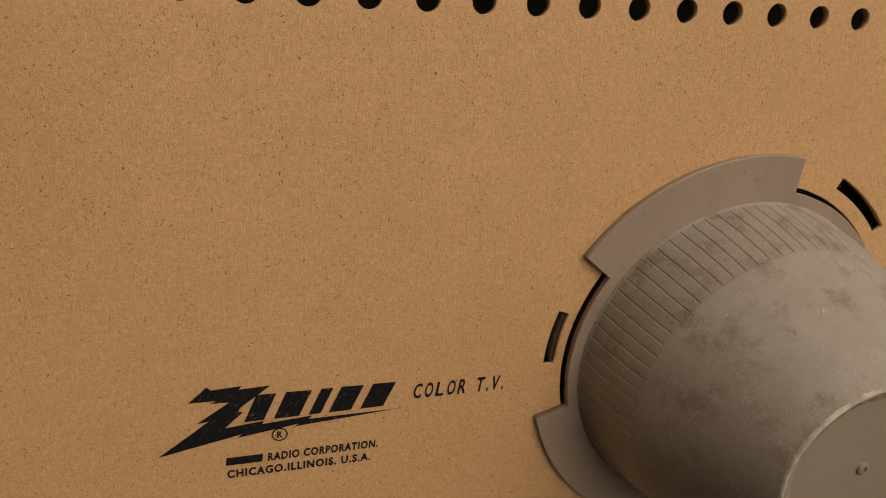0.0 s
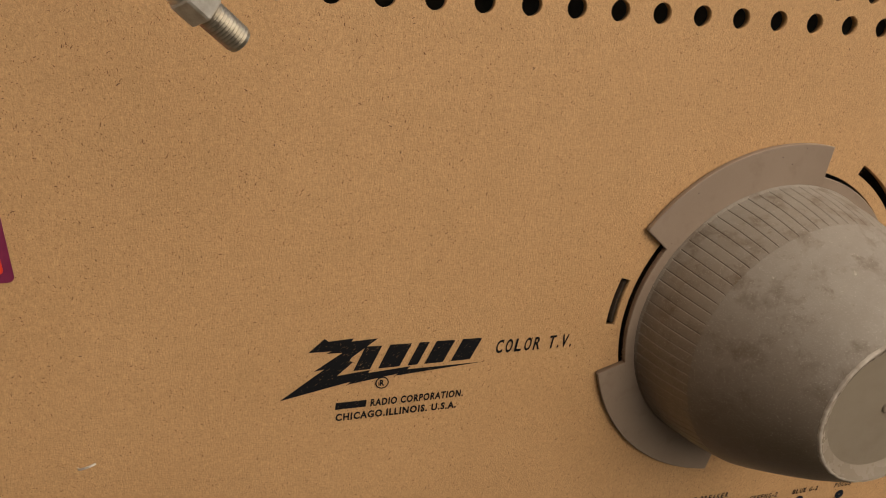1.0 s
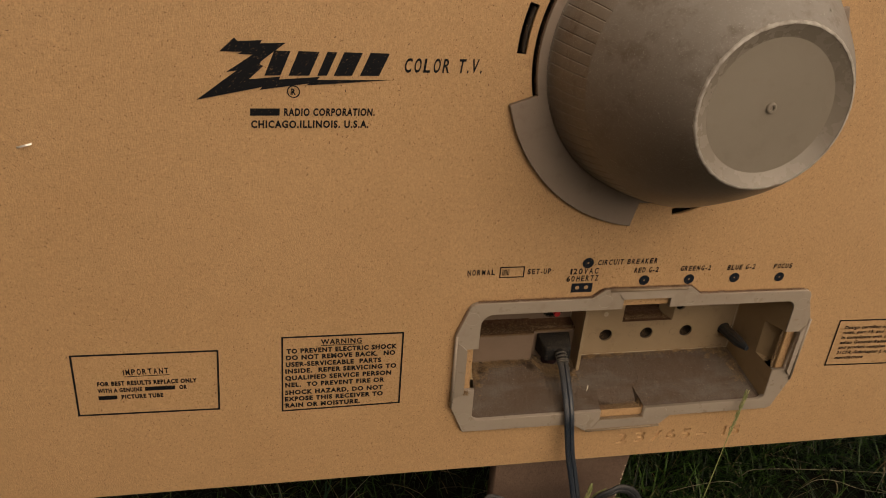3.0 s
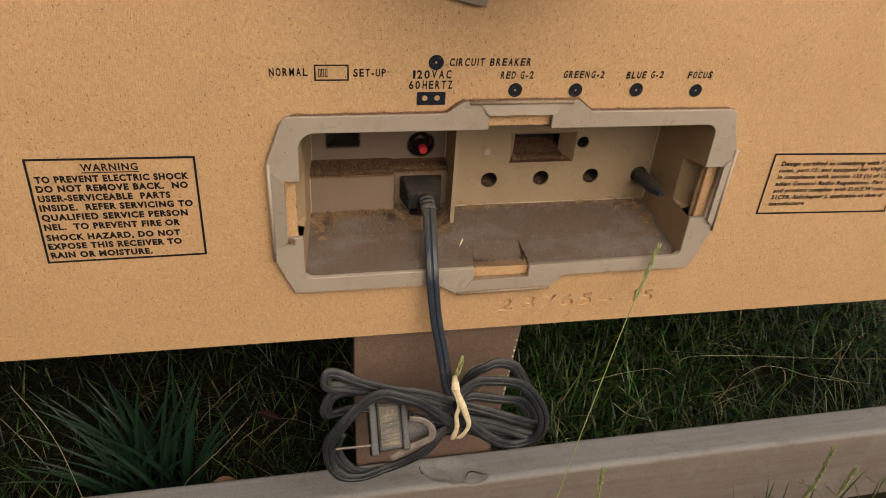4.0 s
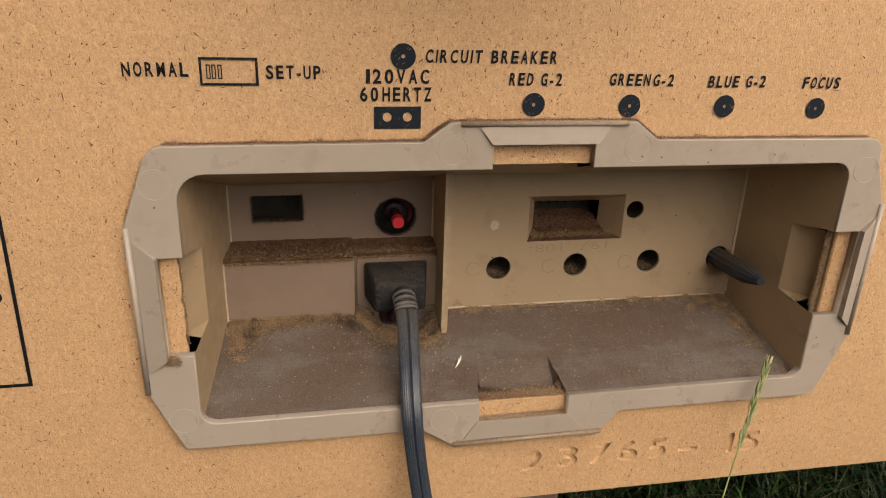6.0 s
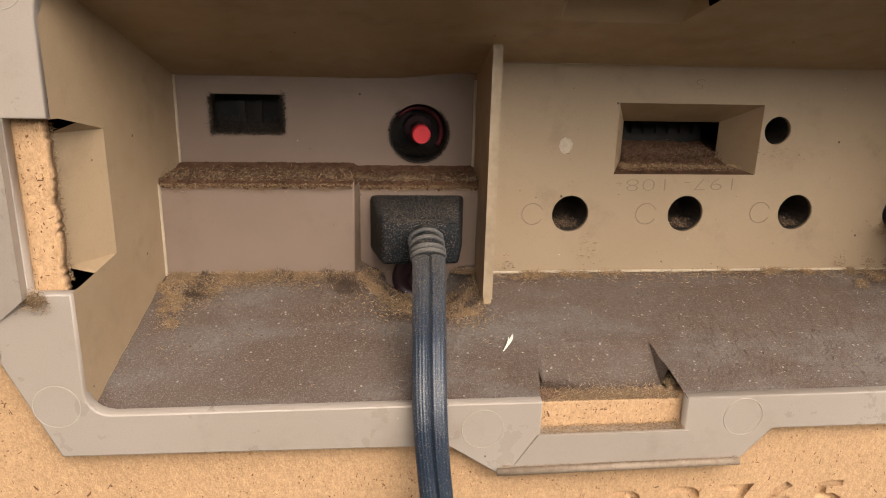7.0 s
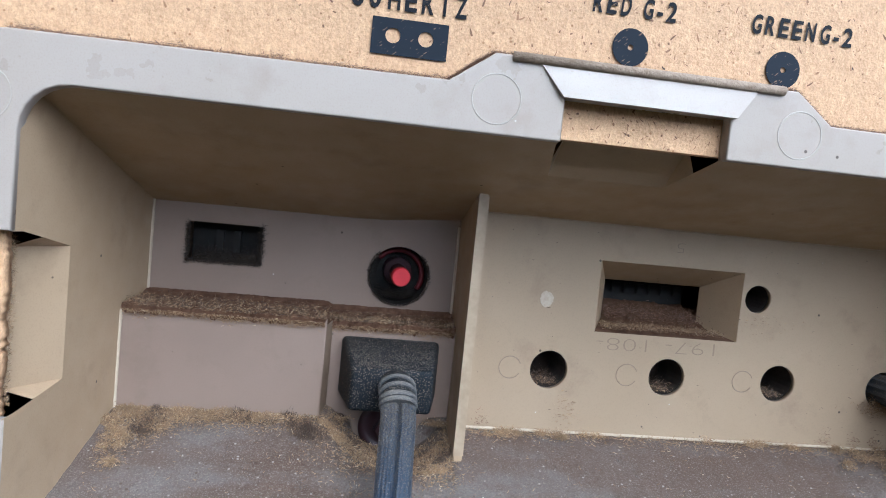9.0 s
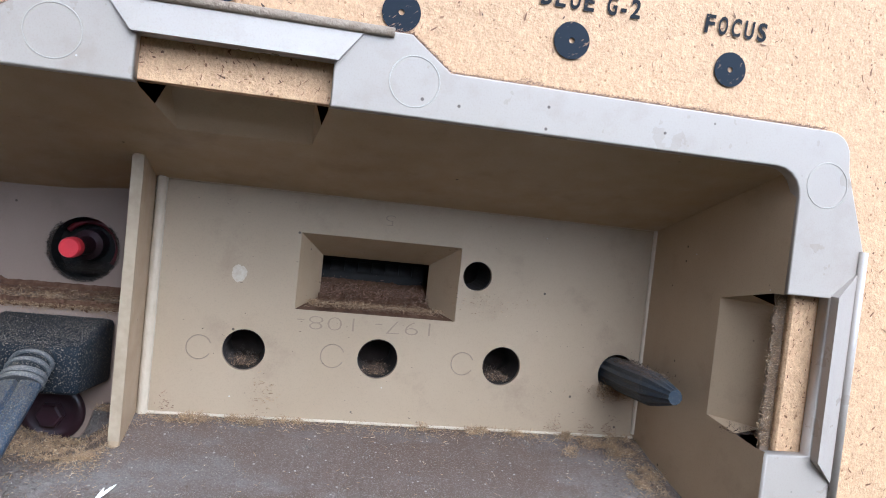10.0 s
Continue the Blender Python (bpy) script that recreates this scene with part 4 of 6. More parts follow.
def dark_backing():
    """A black sheet behind the vents and slots stands in for the unlit inside."""
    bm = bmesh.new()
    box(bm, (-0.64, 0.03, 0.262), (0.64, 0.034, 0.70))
    tv_part("dark_inside_sheet", bm, M_BLACK)
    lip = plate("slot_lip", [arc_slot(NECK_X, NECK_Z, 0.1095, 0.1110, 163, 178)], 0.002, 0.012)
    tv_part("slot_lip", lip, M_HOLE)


dark_backing()

# ---- control recess ----
XL, XR, ZB, ZT = -0.1255, 0.1460, 0.1492, 0.2532
outline = [(-0.1325, 0.1380), (-0.0350, 0.1370), (-0.0215, 0.1280), (0.0470, 0.1285), (0.0565, 0.1388), (0.1515, 0.1385), (0.1560, 0.1405), (0.1660, 0.1680), (0.1662, 0.2340), (0.1592, 0.2540)]
outline += [(0.1528 + 0.0060 * math.cos(radians(a)), 0.2575 + 0.0060 * math.sin(radians(a))) for a in range(0, 91, 18)]
outline += [(0.0560, 0.2640), (0.0465, 0.2712), (-0.0270, 0.2712), (-0.0370, 0.2640)]
outline += [(-0.1285 + 0.0075 * math.cos(radians(a)), 0.2560 + 0.0075 * math.sin(radians(a))) for a in range(90, 161, 14)]
outline += [(-0.1445, 0.2350), (-0.1445, 0.1660)]
inner = [(XL + 0.006 - 0.006 * math.cos(radians(a)), ZB + 0.006 - 0.006 * math.sin(radians(a))) for a in range(0, 91, 18)]
inner += [(-0.0100, ZB), (-0.0100, 0.1395), (0.0308, 0.1395), (0.0308, ZB), (XR - 0.004, ZB), (XR, ZB + 0.004)]
inner += [(XR, 0.1815), (0.1580, 0.1815), (0.1580, 0.2220), (XR, 0.2220)]
inner += [(XR - 0.007 + 0.007 * math.cos(radians(a)), ZT - 0.007 + 0.007 * math.sin(radians(a))) for a in range(0, 91, 18)]
inner += [(0.0302, ZT), (0.0302, 0.2630), (-0.0102, 0.2630), (-0.0102, ZT)]
inner += [(XL + 0.010 + 0.010 * math.cos(radians(a)), ZT - 0.010 + 0.010 * math.sin(radians(a))) for a in range(90, 181, 15)]
inner += [(XL, 0.2220), (-0.1348, 0.2220), (-0.1348, 0.1812), (XL, 0.1812)]
trim = tv_part("recess_trim", plate("recess_trim", [outline, inner], -0.0042, -0.0003, 0.0004), M_TRIM, "taupe moulded plastic frame round the control recess")


def facet(name, a0, a1, b0, b1, front_a, front_b):
    """A sloping strip from edge a (front_a proud) to edge b."""
    vs = [(a0[0], front_a, a0[1]), (a1[0], front_a, a1[1]), (b1[0], front_b, b1[1]), (b0[0], front_b, b0[1])]
    vs += [(x, -0.0035, z) for x, _, z in vs]
    part(name, solid([(0, 1, 2, 3), (4, 5, 6, 7), (0, 1, 5, 4), (1, 2, 6, 5), (2, 3, 7, 6), (3, 0, 4, 7)], vs), M_TRIM, trim)


facet("sloped_lip", (-0.0110, 0.2630), (0.0310, 0.2630), (-0.0165, 0.2698), (0.0360, 0.2698), -0.0057, -0.0046)
facet("sloped_lip", (-0.0108, 0.1395), (0.0316, 0.1395), (-0.0170, 0.1303), (0.0390, 0.1305), -0.0050, -0.0046)
facet("sloped_lip", (-0.1350, 0.1808), (-0.1350, 0.2226), (-0.1424, 0.1745), (-0.1424, 0.2290), -0.0070, -0.0046)
facet("sloped_lip", (0.1584, 0.1808), (0.1584, 0.2226), (0.1650, 0.1745), (0.1650, 0.2290), -0.0070, -0.0046)
for a, b, coat in (((-0.0232, 0.2708), (0.0425, 0.2708), M_RIDGE), ((-0.0215, 0.1287), (0.0475, 0.1291), M_RIDGE), ((-0.1440, 0.1655), (-0.1438, 0.2345), M_TRIM), ((0.1656, 0.1710), (0.1658, 0.2345), M_TRIM)):
    bm = bmesh.new()
    rod(bm, (a[0], -0.0046, a[1]), (b[0], -0.0046, b[1]), 0.0011, n=12)
    part("ridge", bm, coat, trim, smooth=True)
for x, z in ((-0.1325, 0.2500), (-0.0260, 0.2610), (0.0480, 0.2610), (0.1533, 0.2500), (-0.1322, 0.1520), (-0.0258, 0.1418), (0.0472, 0.1428)):
    bm = bmesh.new()
    sweep(bm, [Vector((x + 0.0056 * math.cos(t), -0.0042, z + 0.0056 * math.sin(t))) for t in np.linspace(0, 2 * math.pi, 41)], circle_profile(0.00017, 5), (0, 1, 0))
    part("mould_mark", bm, M_RIM, trim)


POCKET_END = 0.0202


def liner_wall(name, corner, along_range, out, pocket, material, y_end, steps=24, relief=0.0, label="", deep=0.0095):
    """One drafted wall: corner(s, y) gives its point. A snap pocket (its ends in front, then at its inner edge) falls away towards the board."""
    s0, s1 = along_range
    a0, b0, a1, b1 = pocket
    cols = [(v, v, False) for v in np.linspace(s0, s1, steps).tolist() if v < a0 - 0.0006 or v > b0 + 0.0006]
    cols += [(a0 - 0.0001, a1 - 0.0001, False), (a0, a1, False), (a1, a1 + 0.0001, True), (b1, b1 - 0.0001, True), (b0, b1, False), (b0 + 0.0001, b1 + 0.0001, False)]
    cols += [(v, v, True) for v in np.linspace(a1, b1, max(4, int(steps * (b1 - a1) / (s1 - s0)))).tolist()[1:-1]]
    cols.sort()
    rows = [-0.0034, 0.0005, 0.0043, 0.006, 0.0080, 0.0100, 0.0130, 0.0165, POCKET_END, 0.0235, 0.0270] + [0.0270 + (y_end - 0.0270) * k / 6 for k in range(1, 7)]
    bm = bmesh.new()
    grid = []
    for front, inner_end, low in cols:
        row = []
        for y in rows:
            t = min(1, max(0, y / POCKET_END))
            s = front + (inner_end - front) * t
            p = Vector(corner(s, y))
            if low and y < POCKET_END:
                p += Vector(out) * deep * (1 - (max(y, 0.004) - 0.004) / (POCKET_END - 0.004))
            if relief and 0.003 < y:
                p += Vector((0, 0, relief * (noise.noise((s * 150, y * 150, 3)) + 0.6 * noise.noise((s * 500, y * 500, 7)))))
            row.append(bm.verts.new(p))
        grid.append(row)
    for i in range(len(cols) - 1):
        inside = cols[i][2] or cols[i + 1][2]
        hip = inside and not (cols[i][2] and cols[i + 1][2])
        for j in range(len(rows) - 1):
            if inside and rows[j] < (0.0070 if hip else 0.0042):
                continue
            bm.faces.new((grid[i][j], grid[i + 1][j], grid[i + 1][j + 1], grid[i][j + 1]))
    return tv_part(name, bm, material, label)


def blend(x, a, b):
    t = min(1, max(0, (x + 0.050) / 0.030))
    return a + (b - a) * t * t * (3 - 2 * t)


def floor_z(x, y):
    """The recess floor, which dips in front of the bolt."""
    t = min(1, max(0, (y - 0.026) / 0.028))
    dip = 0.0112 * t * t * (3 - 2 * t) * math.exp(-((x + 0.0390) / 0.0150) ** 4)
    return ZB + blend(x, 0.380, 0.291) * y - dip


liner_wall("recess_wall", lambda s, y: (XL + 0.0003 + 0.122 * y, y, s), (0.147, 0.256), (-1, 0, 0), (0.1815, 0.2218, 0.1842, 0.2173), M_LINER, 0.070, deep=0.0092)
liner_wall("recess_wall", lambda s, y: (XR - 0.0003 - 0.098 * y, y, s), (0.147, 0.256), (1, 0, 0), (0.1818, 0.2218, 0.1845, 0.2180), M_LINER, 0.060, deep=0.0100)
liner_wall("recess_ceiling", lambda s, y: (s, y, ZT - 0.0003 - blend(s, 0.353, 0.318) * y), (-0.127, 0.1470), (0, 0, 1), (-0.0100, 0.0300, -0.0055, 0.0268), M_LINER, 0.070, deep=0.0078)
liner_wall("recess_floor", lambda s, y: (s, y, floor_z(s, y) + 0.0003), (-0.127, 0.1470), (0, 0, -1), (-0.0098, 0.0306, -0.0060, 0.0282), M_DUST, 0.060, 220, 0.0006, "recess floor under brown-grey dust", deep=0.0070)

torn = [(0.1530, 0.1790), (0.1530, 0.2245)] + [(0.1487 + 0.0011 * noise.noise((z * 300, 1, 5)) + 0.0007 * noise.noise((z * 1100, 4, 5)), z) for z in np.linspace(0.2245, 0.1790, 90).tolist()]
torn_left = [(-0.1330, 0.2245), (-0.1330, 0.1790)] + [(-0.1286 + 0.0010 * noise.noise((z * 180, 3, 5)) + 0.0006 * noise.noise((z * 900, 4, 5)), z) for z in np.linspace(0.1790, 0.2245, 90).tolist()]
part("torn_edge", plate("torn_edge", [torn_left], 0.0003, 0.0040), M_BOARD, back_panel, "torn fibres along the cut")
part("torn_edge", plate("torn_edge", [torn], 0.0028, 0.0040), M_STAIN, back_panel, "torn brown fibres along the cut")

# right-hand panel with its control holes
HOLES = ((0.0120, 0.1862, 0.0063), (0.0525, 0.1862, 0.0063), (0.0925, 0.1866, 0.0063), (0.1322, 0.1866, 0.0066), (0.0815, 0.2148, 0.0047))
right_panel = tv_part("control_panel", plate("control_panel", [rect(-0.0180, 0.1560, 0.1418, 0.2400), rect(0.0258, 0.1998, 0.0756, 0.2232)] + [ring(x, z, r, 32) for x, z, r in HOLES], 0.0560, 0.0580), M_FACE, "taupe plastic control panel with access holes")
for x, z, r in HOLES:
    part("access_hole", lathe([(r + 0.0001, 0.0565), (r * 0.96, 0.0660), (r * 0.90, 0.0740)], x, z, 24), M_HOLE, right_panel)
fun = [(0.0258, 0.1998), (0.0756, 0.1998), (0.0756, 0.2232), (0.0258, 0.2232)]
back = [(0.0330, 0.2025), (0.0680, 0.2025), (0.0680, 0.2160), (0.0330, 0.2160)]
vs = [(x, 0.0562, z) for x, z in fun] + [(x, 0.0705, z) for x, z in back]
funnel = part("socket_well", solid([(1, 2, 6, 5), (2, 3, 7, 6), (3, 0, 4, 7)], vs), M_LINER, right_panel)
part("dusty_sill", solid([(0, 1, 5, 4)], vs), M_FELT, right_panel)
bm = bmesh.new()
rows = [[bm.verts.new((x, y, 0.2003 + (y - 0.0575) * 0.27 + 0.0007 * noise.noise((x * 400, y * 400, 5)) + 0.0004 * noise.noise((x * 1500, y * 1500, 9)))) for y in np.linspace(0.0575, 0.0838, 34).tolist()] for x in np.linspace(0.0325, 0.0685, 70).tolist()]
for a, b in zip(rows, rows[1:]):
    for k in range(33):
        bm.faces.new((a[k], b[k], b[k + 1], a[k + 1]))
part("lint_mound", bm, M_FELT, right_panel)
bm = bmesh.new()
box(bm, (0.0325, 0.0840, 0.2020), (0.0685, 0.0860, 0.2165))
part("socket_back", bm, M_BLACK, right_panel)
for k in range(7):
    x = 0.0360 + 0.0047 * k
    part("socket_pin", box(bmesh.new(), (x, 0.0822, 0.2105), (x + 0.0026, 0.0839, 0.2140)), M_BLACK, right_panel)
for x, z, r in ((-0.0010, 0.1862, 0.0036), (0.0385, 0.1862, 0.0036), (0.0795, 0.1866, 0.0036)):
    bm = bmesh.new()
    sweep(bm, [Vector((x + r * math.cos(t), 0.0560, z + r * math.sin(t))) for t in np.linspace(0.4, 2 * math.pi - 0.5, 33)], circle_profile(0.00018, 5), (0, 1, 0))
    part("mould_mark", bm, M_RELIEF_SHADE, right_panel)
part("worn_spot", plate("worn_spot", [[(0.0087 + (0.0022 + 0.0006 * noise.noise((math.cos(a) * 2, math.sin(a) * 2, 3))) * math.cos(a), 0.2092 + (0.0025 + 0.0008 * noise.noise((math.cos(a) * 2, math.sin(a) * 2, 8))) * math.sin(a)) for a in np.linspace(0, 2 * math.pi, 22, endpoint=False)]], 0.0558, 0.0560), plain("worn_plastic", (0.47, 0.39, 0.30), (0.38, 0.30, 0.215), 700, 0.5), right_panel)
# moulded figures drawn flat, their relief shadow put into the dark tone
for text, p0, p1, h in (("197- 108-", (0.0680, 0.1988), (0.0268, 0.1982), 0.0046), ("5", (0.0534, 0.2312), (0.0506, 0.2312), 0.0036)):
    lettering("relief_shade", text, p0, p1, h, M_RELIEF_SHADE, right_panel, 0.0558, 0, -0.025)

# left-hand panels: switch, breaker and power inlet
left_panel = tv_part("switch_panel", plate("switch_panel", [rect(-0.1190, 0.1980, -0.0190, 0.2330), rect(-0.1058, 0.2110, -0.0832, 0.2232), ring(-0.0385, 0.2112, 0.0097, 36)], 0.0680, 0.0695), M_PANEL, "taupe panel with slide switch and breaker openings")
bm = bmesh.new()
box(bm, (-0.1065, 0.0780, 0.2100), (-0.0825, 0.0800, 0.2240))
for x in (-0.0985, -0.0930):
    box(bm, (x, 0.0750, 0.2135), (x + 0.0022, 0.0780, 0.2205))
part("slide_switch", bm, M_BLACK, left_panel, "black slide switch furred with lint")
part("breaker_well", lathe([(0.0098, 0.0683), (0.0095, 0.0760), (0.0070, 0.0770)], -0.0385, 0.2112, 32), M_BLACK, left_panel)
bm = bmesh.new()
sweep(bm, [Vector((-0.0385 + 0.0082 * math.cos(t), 0.0742, 0.2112 + 0.0082 * math.sin(t))) for t in np.linspace(-0.6, 2.5, 25)], circle_profile(0.0009, 8), (0, 1, 0))
part("retaining_ring", bm, M_REDRING, left_panel, "dark red ring inside the breaker opening", True)
part("button_stem", lathe([(0.0050, 0.0770), (0.0046, 0.0715), (0.0029, 0.0705), (0.0027, 0.0610)], -0.0387, 0.2122, 24), M_MAROON, left_panel)
part("breaker_button", lathe([(0.0028, 0.0600), (0.0030, 0.0596), (0.0030, 0.0560), (0.0026, 0.0552)], -0.0387, 0.2122, 24), M_RED, left_panel, "red reset button")
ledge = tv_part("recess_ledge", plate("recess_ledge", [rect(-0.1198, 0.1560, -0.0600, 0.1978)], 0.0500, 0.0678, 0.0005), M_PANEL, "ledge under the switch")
part("step_side", solid([(0, 1, 2, 3)], [(-0.0600, 0.0506, 0.1600), (-0.0583, 0.0566, 0.1600), (-0.0583, 0.0566, 0.1972), (-0.0600, 0.0506, 0.1966)]), M_STAIN, ledge)
tongue = [(-0.0585, 0.1962), (-0.0585, 0.1682), (-0.0530, 0.1676), (-0.0505, 0.1655)]
tongue += [(-0.0395 + 0.0102 * math.cos(radians(a)), 0.1638 + 0.0102 * math.sin(radians(a))) for a in range(195, 346, 15)]
tongue += [(-0.0285, 0.1655), (-0.0255, 0.1676), (-0.0195, 0.1682), (-0.0195, 0.1962)]
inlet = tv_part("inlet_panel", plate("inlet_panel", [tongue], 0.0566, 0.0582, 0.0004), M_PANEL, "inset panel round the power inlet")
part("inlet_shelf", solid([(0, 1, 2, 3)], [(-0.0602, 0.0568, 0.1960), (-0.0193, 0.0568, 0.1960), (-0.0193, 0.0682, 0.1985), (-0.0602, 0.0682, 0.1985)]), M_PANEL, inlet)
part("dust_fill", plate("dust_fill", [rect(-0.0588, 0.1540, -0.0195, 0.1690)], 0.0574, 0.0580), M_DUST, inlet)
part("washer", lathe([(0.0086, 0.0566), (0.0084, 0.0552), (0.0062, 0.0549), (0.0058, 0.0553), (0.0036, 0.0550)], -0.0393, 0.1642, 32), M_MAROON, inlet, "maroon washer", True)
part("bolt_head", lathe([(0.0037, 0.0552), (0.0036, 0.0524), (0.0030, 0.0518)], -0.0393, 0.1642, 6), M_MAROON, inlet, "hexagonal bolt head")
divider = tv_part("divider", box(bmesh.new(), (-0.0196, 0.0392, 0.1560), (-0.0168, 0.0700, 0.2412), 0.0004, 1), M_LINER, "thin upright plastic divider")
part("divider_front", box(bmesh.new(), (-0.0197, 0.0389, 0.1625), (-0.0167, 0.0394, 0.2400)), plain("tan_plastic", (0.36, 0.275, 0.18), (0.29, 0.215, 0.135), 350, 0.5), divider)


# Thin pale rods paint the light caught by the rounded corners.
def bead(a, b, r=0.0005):
    bm = bmesh.new()
    rod(bm, a, b, r, n=12)
    tv_part("corner_highlight", bm, M_HIGHLIGHT)


bead((-0.0165, 0.0557, 0.2356), (0.1400, 0.0557, 0.2356))
bead((0.1402, 0.0557, 0.1670), (0.1402, 0.0557, 0.2356), 0.0008)
bead((-0.0152, 0.0560, 0.1655), (-0.0152, 0.0560, 0.2356), 0.0016)
bead((-0.0160, 0.0555, 0.1660), (0.1400, 0.0555, 0.1658))
bead((-0.1168, 0.0677, 0.2000), (-0.1168, 0.0677, 0.2290))
bead((-0.1190, 0.0497, 0.1680), (-0.1190, 0.0497, 0.1972))
bead((-0.1186, 0.0497, 0.1682), (-0.0612, 0.0497, 0.1682))
bead((-0.0200, 0.0677, 0.2000), (-0.0200, 0.0677, 0.2290))


def focus_shaft():
    bm = bmesh.new()
    line = smooth_line([(0.1318, 0.068, 0.1868), (0.1322, 0.050, 0.1871), (0.1328, 0.034, 0.1878), (0.1334, 0.0200, 0.1887)], 8)
    prof = [((0.0046 + (0.0005 if k % 2 else 0)) * math.cos(2 * math.pi * k / 24), (0.0046 + (0.0005 if k % 2 else 0)) * math.sin(2 * math.pi * k / 24)) for k in range(24)]
    sweep(bm, line, prof, (1, 0, 0), lambda t: 1.0 if t < 0.72 else 1.0 - (t - 0.72) * 2.0)
    part("focus_shaft", bm, M_SHAFT, right_panel, "dusty black fluted control shaft")


focus_shaft()


# ---- dust, lint and grit ----
def lint(name, parent, count, seed, place, length, thin=0.00011, lift=0.6, material=None):
    """Loose short fibres, curled every way, scattered by place(rng)."""
    rng = random.Random(seed)
    verts, faces = [], []
    for _ in range(int(count * 1.6)):
        p = Vector(place(rng))
        d = Vector((rng.gauss(0, 1), rng.gauss(0, 1), abs(rng.gauss(0, 1)) * lift)).normalized()
        l = rng.uniform(*length) * 0.9
        wide = thin * rng.uniform(0.4, 1.25)
        base = len(verts)
        for k in range(6):
            s = d.cross(Vector((rng.gauss(0, 0.4), rng.gauss(0, 0.4) - 0.6, 0.5))).normalized() * wide * (1.0, 1.1, 1.0, 0.9, 0.7, 0.35)[k]
            verts += [p - s, p + s]
            p = p + d * l / 5
            d = (d + Vector((rng.gauss(0, 0.42), rng.gauss(0, 0.42), rng.gauss(0, 0.42) * (0.3 + 0.7 * abs(lift))))).normalized()
        faces += [(base + 2 * k, base + 2 * k + 1, base + 2 * k + 3, base + 2 * k + 2) for k in range(5)]
    me = bpy.data.meshes.new(name)
    me.from_pydata(verts, [], faces)
    ob = tv_part(name, me, material or M_LINT)
    return tagged(ob, "matted brown lint and fibres", kind="stuff")


felt = bmesh.new()
sheet = []
for k in range(331):
    x = -0.1188 + 0.0990 * k / 330
    row = []
    inset = 0.0066 * min(1, max(0, (x + 0.0606) / 0.0012))
    for q, (y, z) in enumerate(((0.0495, 0.1962), (0.0492, 0.1978), (0.0497, 0.1988), (0.0530, 0.1992), (0.0580, 0.1994), (0.0640, 0.1998), (0.0678, 0.2012))):
        w = noise.noise((x * 350, q * 2.3, 1.0)) + 0.9 * noise.noise((x * 1300, q * 5.1, 4.0))
        row.append(felt.verts.new((x, y + inset * (1 - min(1, max(0, (y - 0.0495) / 0.0183))) - (0.0004 * w if q < 3 else 0), -0.0016 * (inset / 0.0066) * (1 if q < 4 else 0.5) + z + (0.0008 * w if 0 < q < 5 else 0.0011 * w if q == 0 else 0.0002 * w))))
    sheet.append(row)
for a, b in zip(sheet, sheet[1:]):
    for q in range(6):
        felt.faces.new((a[q], b[q], b[q + 1], a[q + 1]))
tv_part("lint_mat", felt, M_FELT, "matted lint on the ledge")
def on_ledge(r):
    x = r.uniform(-0.1185, -0.0205)
    front = 0.0488 if x < -0.0605 else 0.0558
    return (x, front + (0.067 - front) * r.random(), (0.1984 if x < -0.0605 else 0.1970) + abs(r.gauss(0, 0.0007)))


def on_brow(r):
    x = r.uniform(-0.1185, -0.0205)
    hang = 0.0008 + 0.0012 * max(0, noise.noise((x * 120, 3.0, 1.0)))
    return (x, (0.0497 if x < -0.0605 else 0.0563) - 0.0006 * r.random(), (0.1977 if x < -0.0605 else 0.1960) - abs(r.gauss(0, hang)))


lint("ledge_lint", tv, 7000, 1, on_ledge, (0.0004, 0.0018), 0.00006, 0.35)
lint("ledge_lint", tv, 5200, 22, on_ledge, (0.0004, 0.0016), 0.00006, 0.35, M_DARKLINT)
lint("ledge_lint", tv, 2600, 2, on_brow, (0.0005, 0.0018), 0.00006, -0.4)


def floor_back(r):
    x = -0.118 + abs(r.gauss(0, 0.028))
    y = 0.0495 - abs(r.gauss(0, 0.0035 + 0.008 * max(0, -0.098 - x) / 0.02))
    return (x, y, floor_z(x, y) + 0.0006)


lint("floor_lint", tv, 3000, 3, floor_back, (0.0005, 0.0022), 0.00007, 0.45)
# dark fibres beneath the tan lint paint the shadow between its strands
lint("floor_lint", tv, 1200, 43, floor_back, (0.0004, 0.0014), 0.00007, 0.2, M_DARKLINT)
lint("floor_lint", tv, 4200, 4, lambda r: (lambda x, y: (x, y, floor_z(x, y) + 0.0006))(min(-0.0205, r.gauss(-0.040, 0.012)), 0.0555 - abs(r.gauss(0, 0.013))), (0.0004, 0.0020), 0.00007, 0.45)
lint("floor_lint", tv, 2600, 48, lambda r: (lambda x, y: (x, y, floor_z(x, y) + 0.0005))(min(-0.0205, r.gauss(-0.036, 0.012)), 0.0555 - abs(r.gauss(0, 0.011))), (0.0004, 0.0014), 0.00007, 0.2, M_DARKLINT)
lint("floor_lint", tv, 900, 36, lambda r: (r.choice((-0.0560, -0.0545, -0.0240, -0.0225)) + r.gauss(0, 0.002), 0.0555 - 0.002 * r.random(), 0.1660 + abs(r.gauss(0, 0.0008))), (0.0004, 0.0018), 0.00006, 0.35)
lint("floor_lint", tv, 1500, 24, lambda r: (lambda x, y: (x, y, floor_z(x, y) + 0.0006))(r.gauss(-0.024, 0.0035), 0.0500 - abs(r.gauss(0, 0.010))), (0.0004, 0.0017), 0.00006, 0.35)
